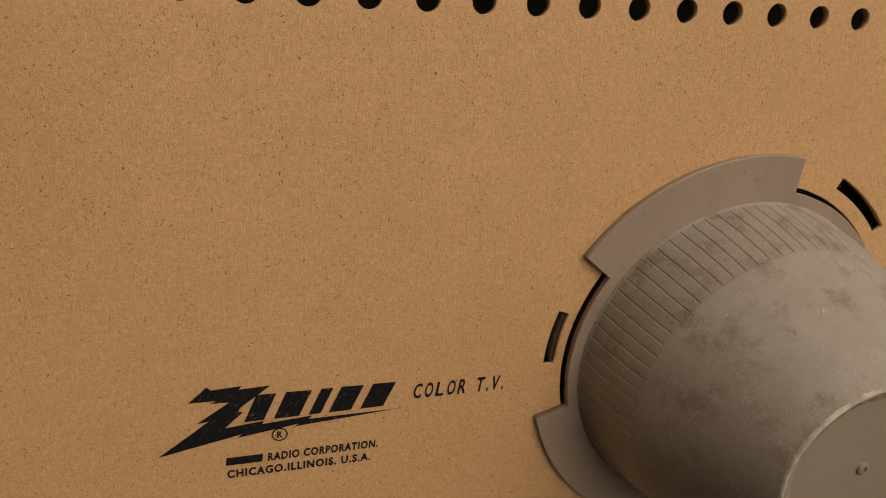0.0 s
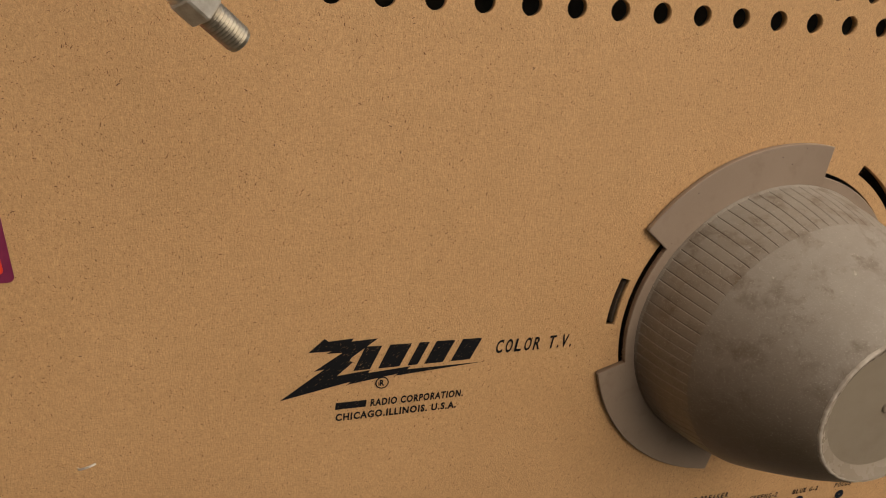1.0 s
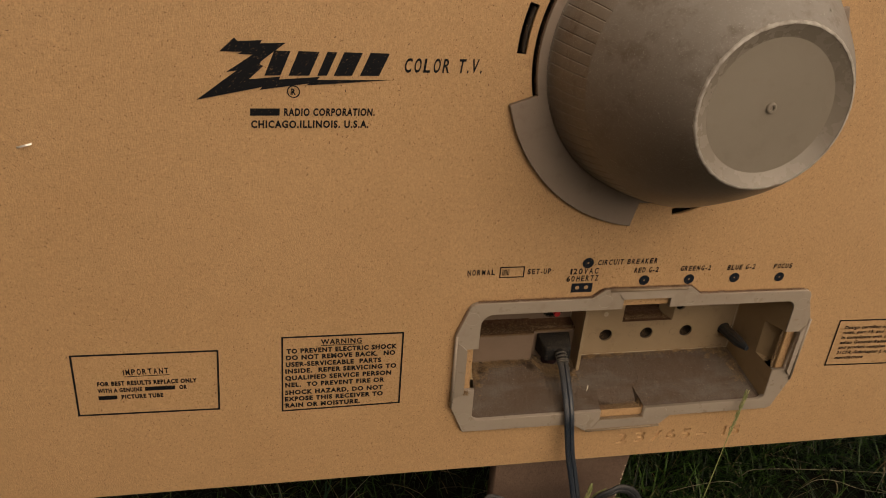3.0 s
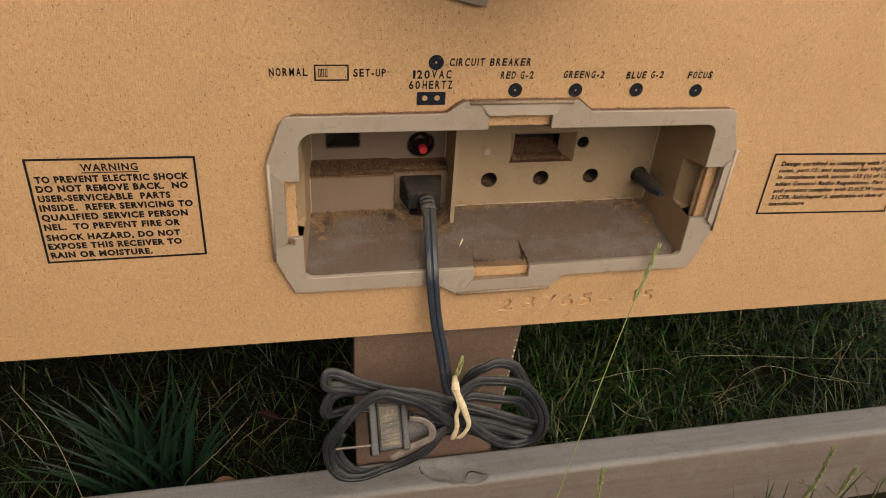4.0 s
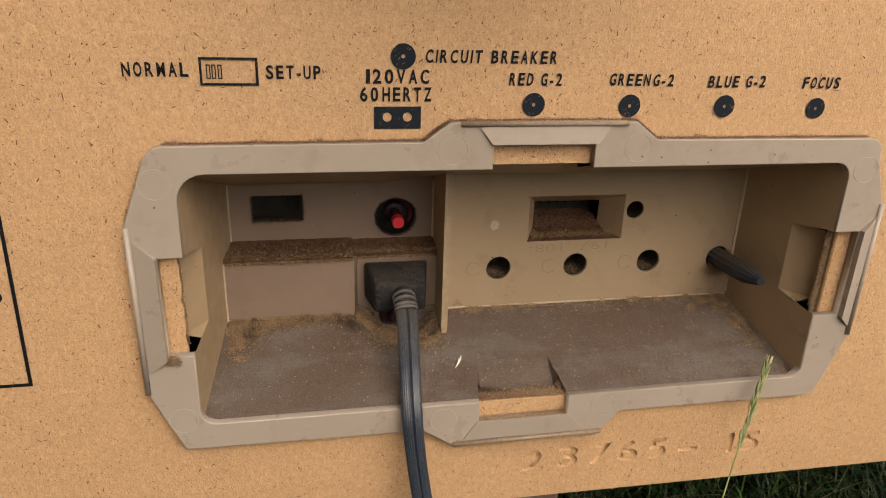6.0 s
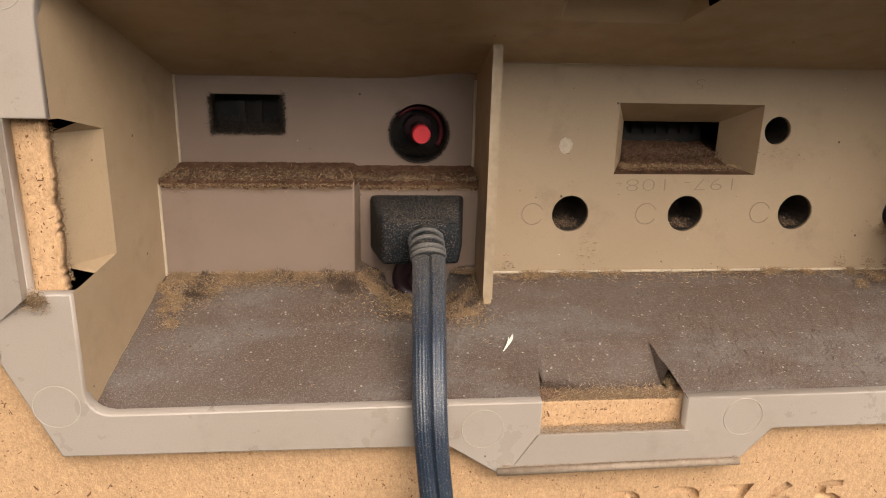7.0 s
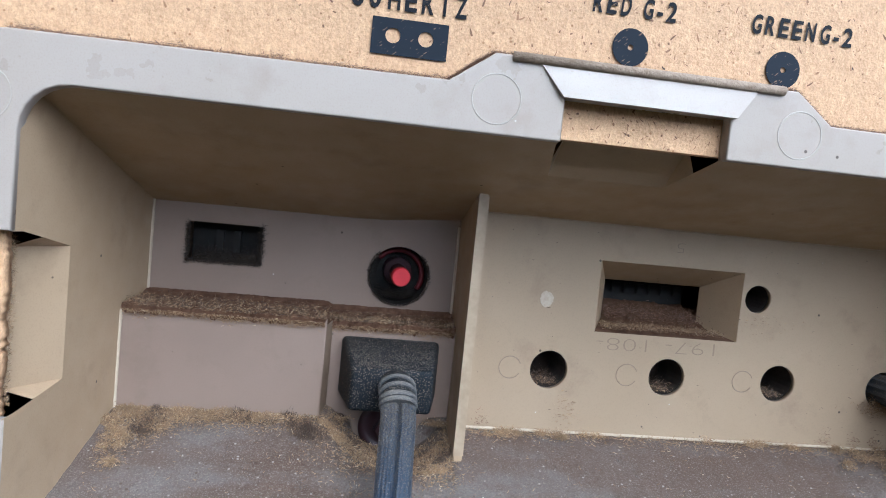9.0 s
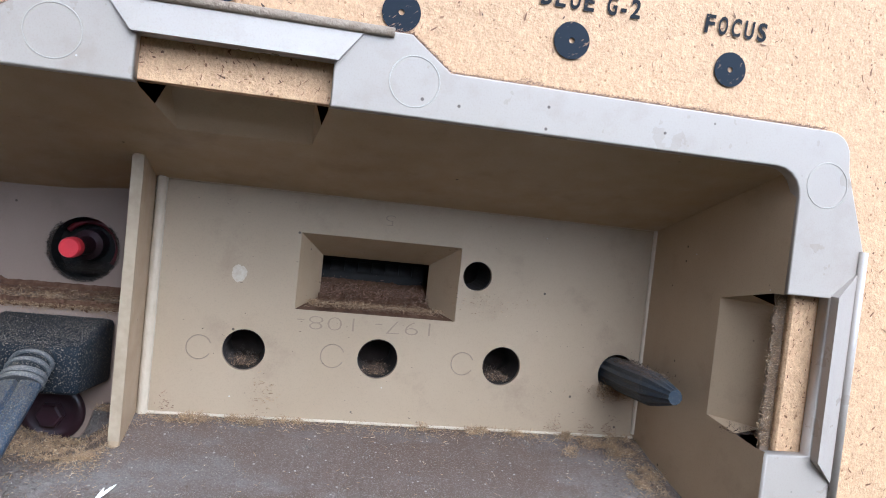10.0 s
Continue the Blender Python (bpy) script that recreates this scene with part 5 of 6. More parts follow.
lint("floor_lint", tv, 700, 25, lambda r: (lambda x, y: (x, y, floor_z(x, y) + 0.0008))(r.gauss(-0.0625, 0.0022), 0.0440 - abs(r.gauss(0, 0.0022))), (0.0004, 0.0020), 0.00007, 0.6, M_DARKLINT)
lint("floor_lint", tv, 1900, 26, lambda r: (lambda x, y: (x, y, floor_z(x, y) + 0.0006))(r.uniform(-0.1180, -0.0600), 0.0496 - abs(r.gauss(0, 0.0018))), (0.0004, 0.0018), 0.00006, 0.35)
lint("floor_lint", tv, 1200, 5, lambda r: (lambda x, y: (x, y, floor_z(x, y) + 0.0005))(r.uniform(-0.016, 0.140), 0.0555 - abs(r.gauss(0, 0.0028))), (0.0006, 0.0028), 0.00007, 0.4)
lint("floor_lint", tv, 420, 6, lambda r: (lambda x, y: (x, y, floor_z(x, y) + 0.0005))(r.uniform(-0.118, 0.140), r.uniform(0.002, 0.052)), (0.0005, 0.0022), 0.00006, 0.2)
lint("panel_lint", tv, 60, 44, lambda r: (0.019 + r.gauss(0, 0.0025), 0.0556, 0.1725 + r.gauss(0, 0.0030)), (0.0006, 0.0022), 0.00007, 0.1)
lint("panel_lint", tv, 110, 45, lambda r: (r.choice((0.112, 0.1235, 0.131, -0.009)) + r.gauss(0, 0.0012), 0.0555, 0.1670 + abs(r.gauss(0, 0.0022))), (0.0006, 0.0022), 0.00007, 0.3, M_RUSTLINT)
lint("panel_lint", tv, 90, 46, lambda r: (r.uniform(-0.012, 0.138), 0.0557, r.uniform(0.168, 0.232)), (0.0003, 0.0012), 0.00007, 0.1, M_DARKLINT)
lint("panel_lint", tv, 90, 47, lambda r: (0.085 + r.gauss(0, 0.006), 0.0556, 0.2065 + r.gauss(0, 0.0022)), (0.0003, 0.0012), 0.00006, 0.1)


def tufts(seed, spots, count, size, material=None):
    """Small loose wads of fibre on the recess floor."""
    rng = random.Random(seed)
    wads = [(x0 + (x1 - x0) * rng.random(), y0 + (y1 - y0) * rng.random(), rng.uniform(*size)) for x0, x1, y0, y1, n in spots for _ in range(n)]

    def place(r):
        x, y, s = wads[int(r.random() * len(wads))]
        x, y, up = x + r.gauss(0, s), y + r.gauss(0, s * 0.7), abs(r.gauss(0, s * 0.45))
        return (x, y, floor_z(x, y) + 0.0005 + up)
    lint("floor_lint", tv, count, seed + 1, place, (0.0005, 0.0020), 0.00007, 0.8, material)


# dark wads again give the tan ones a painted shadow beneath
tufts(230, ((-0.1185, -0.1040, 0.036, 0.0490, 9), (-0.100, -0.062, 0.0455, 0.0490, 7), (-0.036, -0.021, 0.032, 0.052, 9)), 1900, (0.0006, 0.0016), M_DARKLINT)
tufts(200, ((-0.1185, -0.1000, 0.040, 0.0490, 13), (-0.1185, -0.1120, 0.026, 0.040, 6), (-0.100, -0.066, 0.0465, 0.0490, 8), (-0.034, -0.021, 0.034, 0.052, 12), (-0.060, -0.052, 0.040, 0.050, 6)), 6500, (0.0006, 0.0017))
tufts(210, ((-0.0640, -0.0610, 0.042, 0.045, 4), (-0.034, -0.022, 0.036, 0.050, 5)), 1100, (0.0005, 0.0012), M_DARKLINT)
tufts(220, ((-0.015, 0.030, 0.0515, 0.0550, 14), (0.030, 0.105, 0.0530, 0.0552, 8), (0.105, 0.139, 0.0440, 0.0550, 16), (0.128, 0.140, 0.030, 0.046, 8)), 4200, (0.0006, 0.0019))
def round_slot(r):
    t = r.random()
    x0, x1, z0, z1 = -0.1058, -0.0832, 0.2110, 0.2232
    x, z = ((x0 + (x1 - x0) * r.random(), z0) if t < 0.5 else (x0, z0 + (z1 - z0) * r.random()) if t < 0.75 else (x1, z0 + (z1 - z0) * r.random()))
    return (x + r.gauss(0, 0.0004), 0.0678, z + r.gauss(0, 0.0005) - 0.0005 * max(0, noise.noise((x * 300, 7.0, 1.0))))


def round_hole(r):
    a, q = r.uniform(2.3, 7.1), 0.0097 - abs(r.gauss(0, 0.0006)) + 0.0005
    return (-0.0385 + q * math.cos(a), 0.0678, 0.2112 + q * math.sin(a))


lint("switch_lint", tv, 1500, 7, round_slot, (0.0005, 0.0021), 0.00006, 0.6, M_BLACKLINT)
lint("switch_lint", tv, 700, 27, lambda r: (r.uniform(-0.105, -0.084), r.uniform(0.070, 0.077), 0.2112 + abs(r.gauss(0, 0.0016))), (0.0006, 0.002), 0.00006, 0.6, M_BLACKLINT)
lint("breaker_lint", tv, 1100, 8, round_hole, (0.0004, 0.0013), 0.00006, 0.6, M_BLACKLINT)
lint("breaker_lint", tv, 700, 28, lambda r: (-0.0385 + r.gauss(0, 0.004), r.uniform(0.069, 0.0765), 0.2035 + abs(r.gauss(0, 0.0014))), (0.0006, 0.002), 0.00006, 0.6, M_BLACKLINT)
for number, (hx, hz, hr) in enumerate(HOLES[:3]):
    lint("hole_lint", tv, 420, 80 + number, lambda r: (hx + r.gauss(0, hr * 0.4), r.uniform(0.058, 0.070), hz - hr * 0.86 + abs(r.gauss(0, 0.0012))), (0.0005, 0.0018), 0.00006, 0.6, M_DARKLINT)
    lint("hole_lint", tv, 160, 90 + number, lambda r: (hx + r.gauss(0, hr * 0.45), r.uniform(0.057, 0.066), hz - hr * 0.88 + abs(r.gauss(0, 0.0009))), (0.0004, 0.0014), 0.00006, 0.6)
lint("pocket_lint", tv, 260, 9, lambda r: (-0.1335 + r.gauss(0, 0.0016), -0.0045 - 0.001 * r.random(), 0.1800 + r.gauss(0, 0.0013)), (0.0006, 0.0022), 0.00007)
lint("pocket_lint", tv, 1300, 37, lambda r: (r.uniform(-0.0100, 0.0305), -0.0046 + 0.004 * r.random(), 0.1397 + abs(r.gauss(0, 0.0003))), (0.0003, 0.0012), 0.00006, 0.3)
lint("pocket_lint", tv, 700, 38, lambda r: (r.uniform(-0.0210, 0.0470), -0.0046 + r.gauss(0, 0.0006), 0.1302 + abs(r.gauss(0, 0.0002))), (0.0002, 0.0009), 0.00006, 0.2)
lint("pocket_lint", tv, 500, 40, lambda r: (0.0300 + r.gauss(0, 0.0006), 0.0040 + abs(r.gauss(0, 0.004)), 0.1466 + abs(r.gauss(0, 0.0012))), (0.0004, 0.0018), 0.00006, 0.6)
lint("pocket_lint", tv, 900, 39, lambda r: (min(0.030, -0.0090 + abs(r.gauss(0, 0.006))), 0.0060 + abs(r.gauss(0, 0.0030)), 0.1462 + abs(r.gauss(0, 0.0012))), (0.0004, 0.0018), 0.00006, 0.6, M_DARKLINT)
lint("pocket_lint", tv, 3200, 10, lambda r: (r.uniform(-0.0095, 0.0300), 0.0010 + abs(r.gauss(0, 0.0024)), 0.1462 + abs(r.gauss(0, 0.0008))), (0.0006, 0.0022), 0.00008)
lint("pocket_lint", tv, 2400, 41, lambda r: (lambda x: (x, 0.0005 + 0.0030 * r.random(), 0.1466 + abs(r.gauss(0, 0.0003 + 0.0005 * max(0, noise.noise((x * 160, 1.0, 3.0)))))))(r.uniform(-0.0098, 0.0304)), (0.0004, 0.0014), 0.00006, 0.1)
lint("pocket_lint", tv, 700, 42, lambda r: (-0.0086 + abs(r.gauss(0, 0.0024)), 0.0010 + 0.0030 * r.random(), 0.1468 + abs(r.gauss(0, 0.0009))), (0.0004, 0.0016), 0.00007, 0.5, M_RUSTLINT)
lint("flange_lint", tv, 1100, 49, on_flange, (0.0004, 0.0014), 0.00008, 0.2, M_RUSTLINT)
lint("frayed_edge", tv, 3000, 50, lambda r: (lambda x: (x, 0.0042 * r.random() - 0.0002, 0.0914 - 0.0106 * x + 0.0001 - 0.0004 * r.random()))(r.uniform(-0.45, 0.45)), (0.0003, 0.0011), 0.00007, -0.3, M_FRAY)
TOP_EDGE = ((-0.1290, 0.2640), (-0.0370, 0.2645), (-0.0270, 0.2718), (0.0465, 0.2718), (0.0560, 0.2645), (0.1525, 0.2642))


def along_top(r):
    k = r.choice((0, 0, 0, 1, 2, 2, 3, 4, 4, 4))
    (x0, z0), (x1, z1) = TOP_EDGE[k], TOP_EDGE[k + 1]
    t = r.random()
    thick = 0.00028 + 0.0009 * max(0, noise.noise(((x0 + (x1 - x0) * t) * 140, 2.0, 6.0)))
    return (x0 + (x1 - x0) * t, -0.0004 - 0.0030 * r.random(), z0 + (z1 - z0) * t - 0.0003 + abs(r.gauss(0, thick)))


lint("trim_lint", tv, 7500, 11, along_top, (0.0003, 0.0011), 0.00006, 0.1, M_RUSTLINT)
lint("trim_lint", tv, 2600, 15, along_top, (0.0003, 0.0014), 0.00006, 0.2, M_RUSTLINT)
SIDE_EDGE = ((-0.1357, 0.2588), (-0.1448, 0.2350), (-0.1448, 0.1660), (-0.1330, 0.1376), (-0.0350, 0.1366))
FAR_EDGE = ((0.1560, 0.2630), (0.1600, 0.2540), (0.1668, 0.2340), (0.1666, 0.1680), (0.1562, 0.1402), (0.0565, 0.1384))


def along(edge, r, drift):
    while True:
        k = r.randrange(len(edge) - 1)
        a, b, t = Vector(edge[k]), Vector(edge[k + 1]), r.random()
        p = a.lerp(b, t)
        if r.random() < 0.25 + 0.9 * noise.noise((p.x * 90, p.y * 90, 2.0)):
            return (p.x + r.gauss(0, drift), -0.0005 - 0.0004 * r.random(), p.y + r.gauss(0, drift))


lint("trim_lint", tv, 650, 16, lambda r: along(SIDE_EDGE, r, 0.0004), (0.0003, 0.0011), 0.00006, 0.1, M_RUSTLINT)
lint("trim_lint", tv, 900, 17, lambda r: along(FAR_EDGE, r, 0.0004), (0.0003, 0.0011), 0.00006, 0.1, M_RUSTLINT)
lint("edge_lint", tv, 1600, 31, lambda r: (0.1500 + r.gauss(0, 0.0010), 0.0024 + 0.0006 * r.random(), r.uniform(0.1816, 0.2205)), (0.0004, 0.0016), 0.00007, 0.4)
lint("edge_lint", tv, 500, 32, lambda r: (-0.1289 + r.gauss(0, 0.0003), 0.0046 + 0.0010 * r.random(), r.uniform(0.1816, 0.2205)), (0.0004, 0.0014), 0.00007, 0.4)
lint("edge_lint", tv, 700, 33, lambda r: (0.1490 + r.gauss(0, 0.0022), 0.0080 + 0.006 * r.random(), 0.1826 + abs(r.gauss(0, 0.0006))), (0.0004, 0.0016), 0.00006, 0.4, M_DARKLINT)
lint("floor_lint", tv, 1300, 34, lambda r: (lambda x, y: (x, y, floor_z(x, y) + 0.0006))(0.1400 - abs(r.gauss(0, 0.006)), r.uniform(0.016, 0.054)), (0.0004, 0.0018), 0.00006, 0.35)
lint("socket_lint", tv, 2600, 12, lambda r: (r.uniform(0.029, 0.072), 0.0575 + 0.012 * r.random(), 0.2006 + 0.0016 * r.random()), (0.0005, 0.0016), 0.00006)
lint("socket_lint", tv, 2200, 35, lambda r: (r.uniform(0.033, 0.068), (0.0640 + 0.018 * r.random()), 0.2020 + 0.0035 * r.random() + abs(r.gauss(0, 0.0012))), (0.0006, 0.0018), 0.00007, 0.6, M_RUSTLINT)
lint("shaft_lint", tv, 800, 14, lambda r: (0.1322 + r.gauss(0, 0.0022), r.uniform(0.026, 0.054), 0.1925 - 0.0006 * abs(r.gauss(0, 1))), (0.0004, 0.0016), 0.00007, 0.5, M_DARKLINT)
lint("shaft_lint", tv, 500, 13, lambda r: (0.1322 + r.gauss(0, 0.004), 0.0540, 0.1812 + r.gauss(0, 0.0015)), (0.0006, 0.0025), 0.00008)


def grit(name, count, seed):
    rng = random.Random(seed)
    verts, faces = [], []
    for _ in range(count):
        x, y = rng.uniform(-0.122, 0.141), rng.uniform(0.001, 0.054)
        if -0.010 < x < 0.031 and y < 0.021:
            continue
        s = rng.uniform(0.00009, 0.00028) * (2.0 if rng.random() < 0.012 else 1)
        p = Vector((x, y, floor_z(x, y) + s * 0.5))
        base = len(verts)
        for k in range(3):
            a = rng.uniform(0, 1) + 2.1 * k
            verts.append(p + Vector((s * math.cos(a) * rng.uniform(0.6, 1.5), s * math.sin(a) * rng.uniform(0.6, 1.5), -s)))
        verts.append(p + Vector((rng.gauss(0, s * 0.3), rng.gauss(0, s * 0.3), s)))
        faces += [(base, base + 1, base + 3), (base + 1, base + 2, base + 3), (base + 2, base, base + 3)]
    me = bpy.data.meshes.new(name)
    me.from_pydata(verts, [], faces)
    tagged(tv_part(name, me, M_GRIT), "scattered dust grains", kind="stuff")


grit("dust", 22000, 21)

# ---- power cord ----
cord = thing("power_cord", "dusty black two-wire power cord bundled in loops below the set", "power cord", (-0.043, 0.03, 0.19))
cord_fix = Matrix.Translation((0.043, -0.03, -0.19))


def cord_part(name, data, material, label="", smooth=False, parent=None):
    ob = part(name, data, material, parent or cord, label, smooth)
    if parent is None:
        ob.matrix_parent_inverse = cord_fix
    return ob


def cord_height(u):
    """Half thickness of the flat twin cable at u across it, with its middle groove."""
    return 0.00195 * max(0, 1 - (abs(u) / 0.0043) ** 2.8) ** 0.5 - 0.00095 * math.exp(-(u / 0.00042) ** 2) + 0.00005 * math.cos(u * 7500) * (abs(u) < 0.0039)


ACROSS = [-0.0043, -0.00425, -0.0041] + [-0.0039 + 0.0078 * k / 36 for k in range(37)] + [0.0041, 0.00425, 0.0043]
TWIN = [(u, cord_height(u)) for u in ACROSS] + [(u, -cord_height(u)) for u in ACROSS[-2:0:-1]]

inlet_plug = bmesh.new()
box(inlet_plug, (-0.0550, 0.0375, 0.1745), (-0.0247, 0.0562, 0.1928), 0.0014, 2)
for v in inlet_plug.verts:
    t = (0.0562 - v.co.y) / 0.0187
    v.co.x = -0.0398 + (v.co.x + 0.0398) * (1 - 0.26 * max(0, t - 0.15))
    if v.co.z > 0.184:
        v.co.z -= 0.0062 * max(0, t - 0.12)
plug = cord_part("inlet_plug", inlet_plug, M_PLUG, "moulded black appliance plug, dusty", True)
neck = smooth_line([(-0.0388, 0.0420, 0.1842), (-0.0386, 0.0360, 0.1836), (-0.0384, 0.0315, 0.1820), (-0.0383, 0.0285, 0.1798)], 8)
bm = bmesh.new()
sweep(bm, neck, [(0.0046 * math.cos(2 * math.pi * k / 20), 0.0036 * math.sin(2 * math.pi * k / 20)) for k in range(20)], (1, 0, 0))
relief = part("strain_relief", bm, M_PLUG, plug, "ribbed strain relief", True)
for k in (10, 15, 20, 24):
    bm = bmesh.new()
    at, ahead = neck[k], (neck[min(k + 1, len(neck) - 1)] - neck[k - 1]).normalized() * 0.00075
    sweep(bm, [at - ahead, at - ahead * 0.4, at + ahead * 0.4, at + ahead], [(0.0055 * math.cos(2 * math.pi * q / 20), 0.0043 * math.sin(2 * math.pi * q / 20)) for q in range(20)], (1, 0, 0), lambda t: 0.93 + 0.28 * t * (1 - t))
    part("rib", bm, M_RIB, relief)


def strand(bm, points, side=(1, 0, 0), per=8, scale=None):
    return sweep(bm, smooth_line(points, per), TWIN, side, scale)


def flat_strand(bm, pts, depth, tail=0.0):
    """A strand of the bundle: (x, z) points at about that depth, weaving a little."""
    n = len(pts)
    line = [(x, depth + tail * k / n + 0.0015 * math.sin(k * 1.7), z) for k, (x, z) in enumerate(pts)]
    d = Vector(line[1]) - Vector(line[0])
    return strand(bm, line, d.cross(Vector((0, 1, 0))), 7)


cord_part("cable", strand(bmesh.new(), [(-0.0383, 0.0300, 0.1808), (-0.0384, 0.0230, 0.1764), (-0.0392, 0.0130, 0.1692), (-0.0400, 0.0020, 0.1612), (-0.0404, -0.0075, 0.1500), (-0.0396, -0.0115, 0.1360), (-0.0372, -0.0155, 0.1150), (-0.0338, -0.0205, 0.0960), (-0.0312, -0.0255, 0.0800), (-0.0290, -0.0310, 0.0660), (-0.0255, -0.0365, 0.0550), (-0.0225, -0.0410, 0.0450)], scale=lambda t: 1.0 + 0.16 * max(0, 1 - t / 0.5)), M_CORD, "flat twin cable with dust in its groove")


def cord_grains():
    """Grains of dust clinging to the cable near its plug, and on the plug's shoulders."""
    rng = random.Random(63)
    line = smooth_line([(-0.0383, 0.0300, 0.1808), (-0.0384, 0.0230, 0.1764), (-0.0392, 0.0130, 0.1692), (-0.0400, 0.0020, 0.1612), (-0.0404, -0.0075, 0.1500)], 10)
    verts, faces = [], []
    for k in range(11500):
        if k < 8500:
            i = min(len(line) - 2, int(abs(rng.gauss(0, 0.34)) * (len(line) - 1)))
            p, d = line[i].lerp(line[i + 1], rng.random()), (line[i + 1] - line[i]).normalized()
            side = Vector((1, 0, 0))
            up = side.cross(d).normalized()
            up = up if up.y < 0 else -up
            u = rng.uniform(-0.0042, 0.0042)
            p = p + side * u * 1.14 + up * cord_height(u) * 1.15
        else:
            t = rng.random() ** 0.8
            p = Vector((-0.0398 + rng.uniform(-0.0140, 0.0140) * (1 - 0.2 * t), 0.0555 - 0.0180 * t, 0.1931 - 0.0058 * max(0, t - 0.12)))
        s = rng.uniform(0.00005, 0.00012)
        base = len(verts)
        verts += [p + Vector((rng.gauss(0, s), rng.gauss(0, s), rng.gauss(0, s))) for _ in range(4)]
        faces += [(base, base + 1, base + 2), (base, base + 1, base + 3), (base + 1, base + 2, base + 3), (base, base + 2, base + 3)]
    me = bpy.data.meshes.new("cord_dust")
    me.from_pydata(verts, [], faces)
    tagged(cord_part("cord_dust", me, M_CORDDUST), "pale dust on the cord", kind="stuff")


cord_grains()
for depth, pts in (
        (-0.0400, [(-0.0260, 0.0580), (-0.0470, 0.0670), (-0.0710, 0.0760), (-0.0930, 0.0870), (-0.1070, 0.0940), (-0.1140, 0.0950), (-0.1160, 0.0900), (-0.1130, 0.0850), (-0.0990, 0.0800), (-0.0830, 0.0750), (-0.0590, 0.0660), (-0.0260, 0.0520)]),
        (-0.0345, [(-0.0250, 0.0480), (-0.0460, 0.0550), (-0.0580, 0.0630), (-0.0810, 0.0720), (-0.1010, 0.0720), (-0.1120, 0.0680), (-0.1165, 0.0600), (-0.1150, 0.0530), (-0.1080, 0.0515), (-0.0970, 0.0550), (-0.0860, 0.0545)]),
        (-0.0505, [(-0.0260, 0.0440), (-0.0420, 0.0600), (-0.0540, 0.0720), (-0.0680, 0.0805), (-0.0780, 0.0820), (-0.0900, 0.0765), (-0.1020, 0.0645), (-0.1110, 0.0505), (-0.1160, 0.0370), (-0.1150, 0.0180), (-0.1080, 0.0060), (-0.0940, 0.0008), (-0.0790, 0.0030)]),
        (-0.0455, [(-0.1080, 0.0420), (-0.1110, 0.0280), (-0.1060, 0.0130), (-0.0940, 0.0010), (-0.0780, -0.0010), (-0.0600, 0.0050), (-0.0460, 0.0170), (-0.0395, 0.0270), (-0.0330, 0.0330), (-0.0240, 0.0340)]),
        (-0.0410, [(-0.0570, 0.0465), (-0.0390, 0.0405), (-0.0230, 0.0360)]),
        (-0.0400, [(-0.0480, 0.0360), (-0.0330, 0.0310), (-0.0220, 0.0280)]),
        (-0.0500, [(-0.0250, 0.0740), (-0.0130, 0.0840), (-0.0010, 0.0855), (0.0120, 0.0835), (0.0250, 0.0735), (0.0360, 0.0570), (0.0415, 0.0410), (0.0405, 0.0265), (0.0335, 0.0175), (0.0210, 0.0165), (0.0070, 0.0240), (-0.0060, 0.0350), (-0.0170, 0.0460), (-0.0250, 0.0520)]),
        (-0.0350, [(-0.0230, 0.0540), (-0.0180, 0.0650), (-0.0120, 0.0800), (-0.0030, 0.0860), (0.0060, 0.0870), (0.0180, 0.0820), (0.0250, 0.0720), (0.0300, 0.0590), (0.0330, 0.0440)]),
        (-0.0390, [(-0.0230, 0.0590), (-0.0100, 0.0590), (0.0000, 0.0580), (0.0130, 0.0555), (0.0250, 0.0500), (0.0330, 0.0400), (0.0360, 0.0320), (0.0300, 0.0250), (0.0150, 0.0310), (-0.0100, 0.0410), (-0.0230, 0.0440)]),
        (-0.0455, [(-0.0250, 0.0590), (-0.0180, 0.0570), (-0.0010, 0.0510), (0.0160, 0.0430), (0.0300, 0.0340), (0.0390, 0.0285), (0.0400, 0.0240), (0.0340, 0.0215), (0.0180, 0.0280), (0.0010, 0.0370), (-0.0230, 0.0470)]),
        (-0.0400, [(-0.0230, 0.0400), (-0.0120, 0.0350), (0.0040, 0.0260), (0.0200, 0.0200), (0.0310, 0.0165), (0.0310, 0.0120), (0.0150, 0.0140), (-0.0050, 0.0240), (-0.0220, 0.0320)])):
    cord_part("cable_loop", flat_strand(bmesh.new(), pts, depth), M_LOOP)

# the mains plug lies tilted back in the bundle
TILT = Matrix(((1, 0, 0, -0.0730), (0, 0.65, 0.76, -0.0470), (0, -0.76, 0.65, 0.0478), (0, 0, 0, 1)))


def tilted(bm):
    bm.transform(TILT)
    return bm


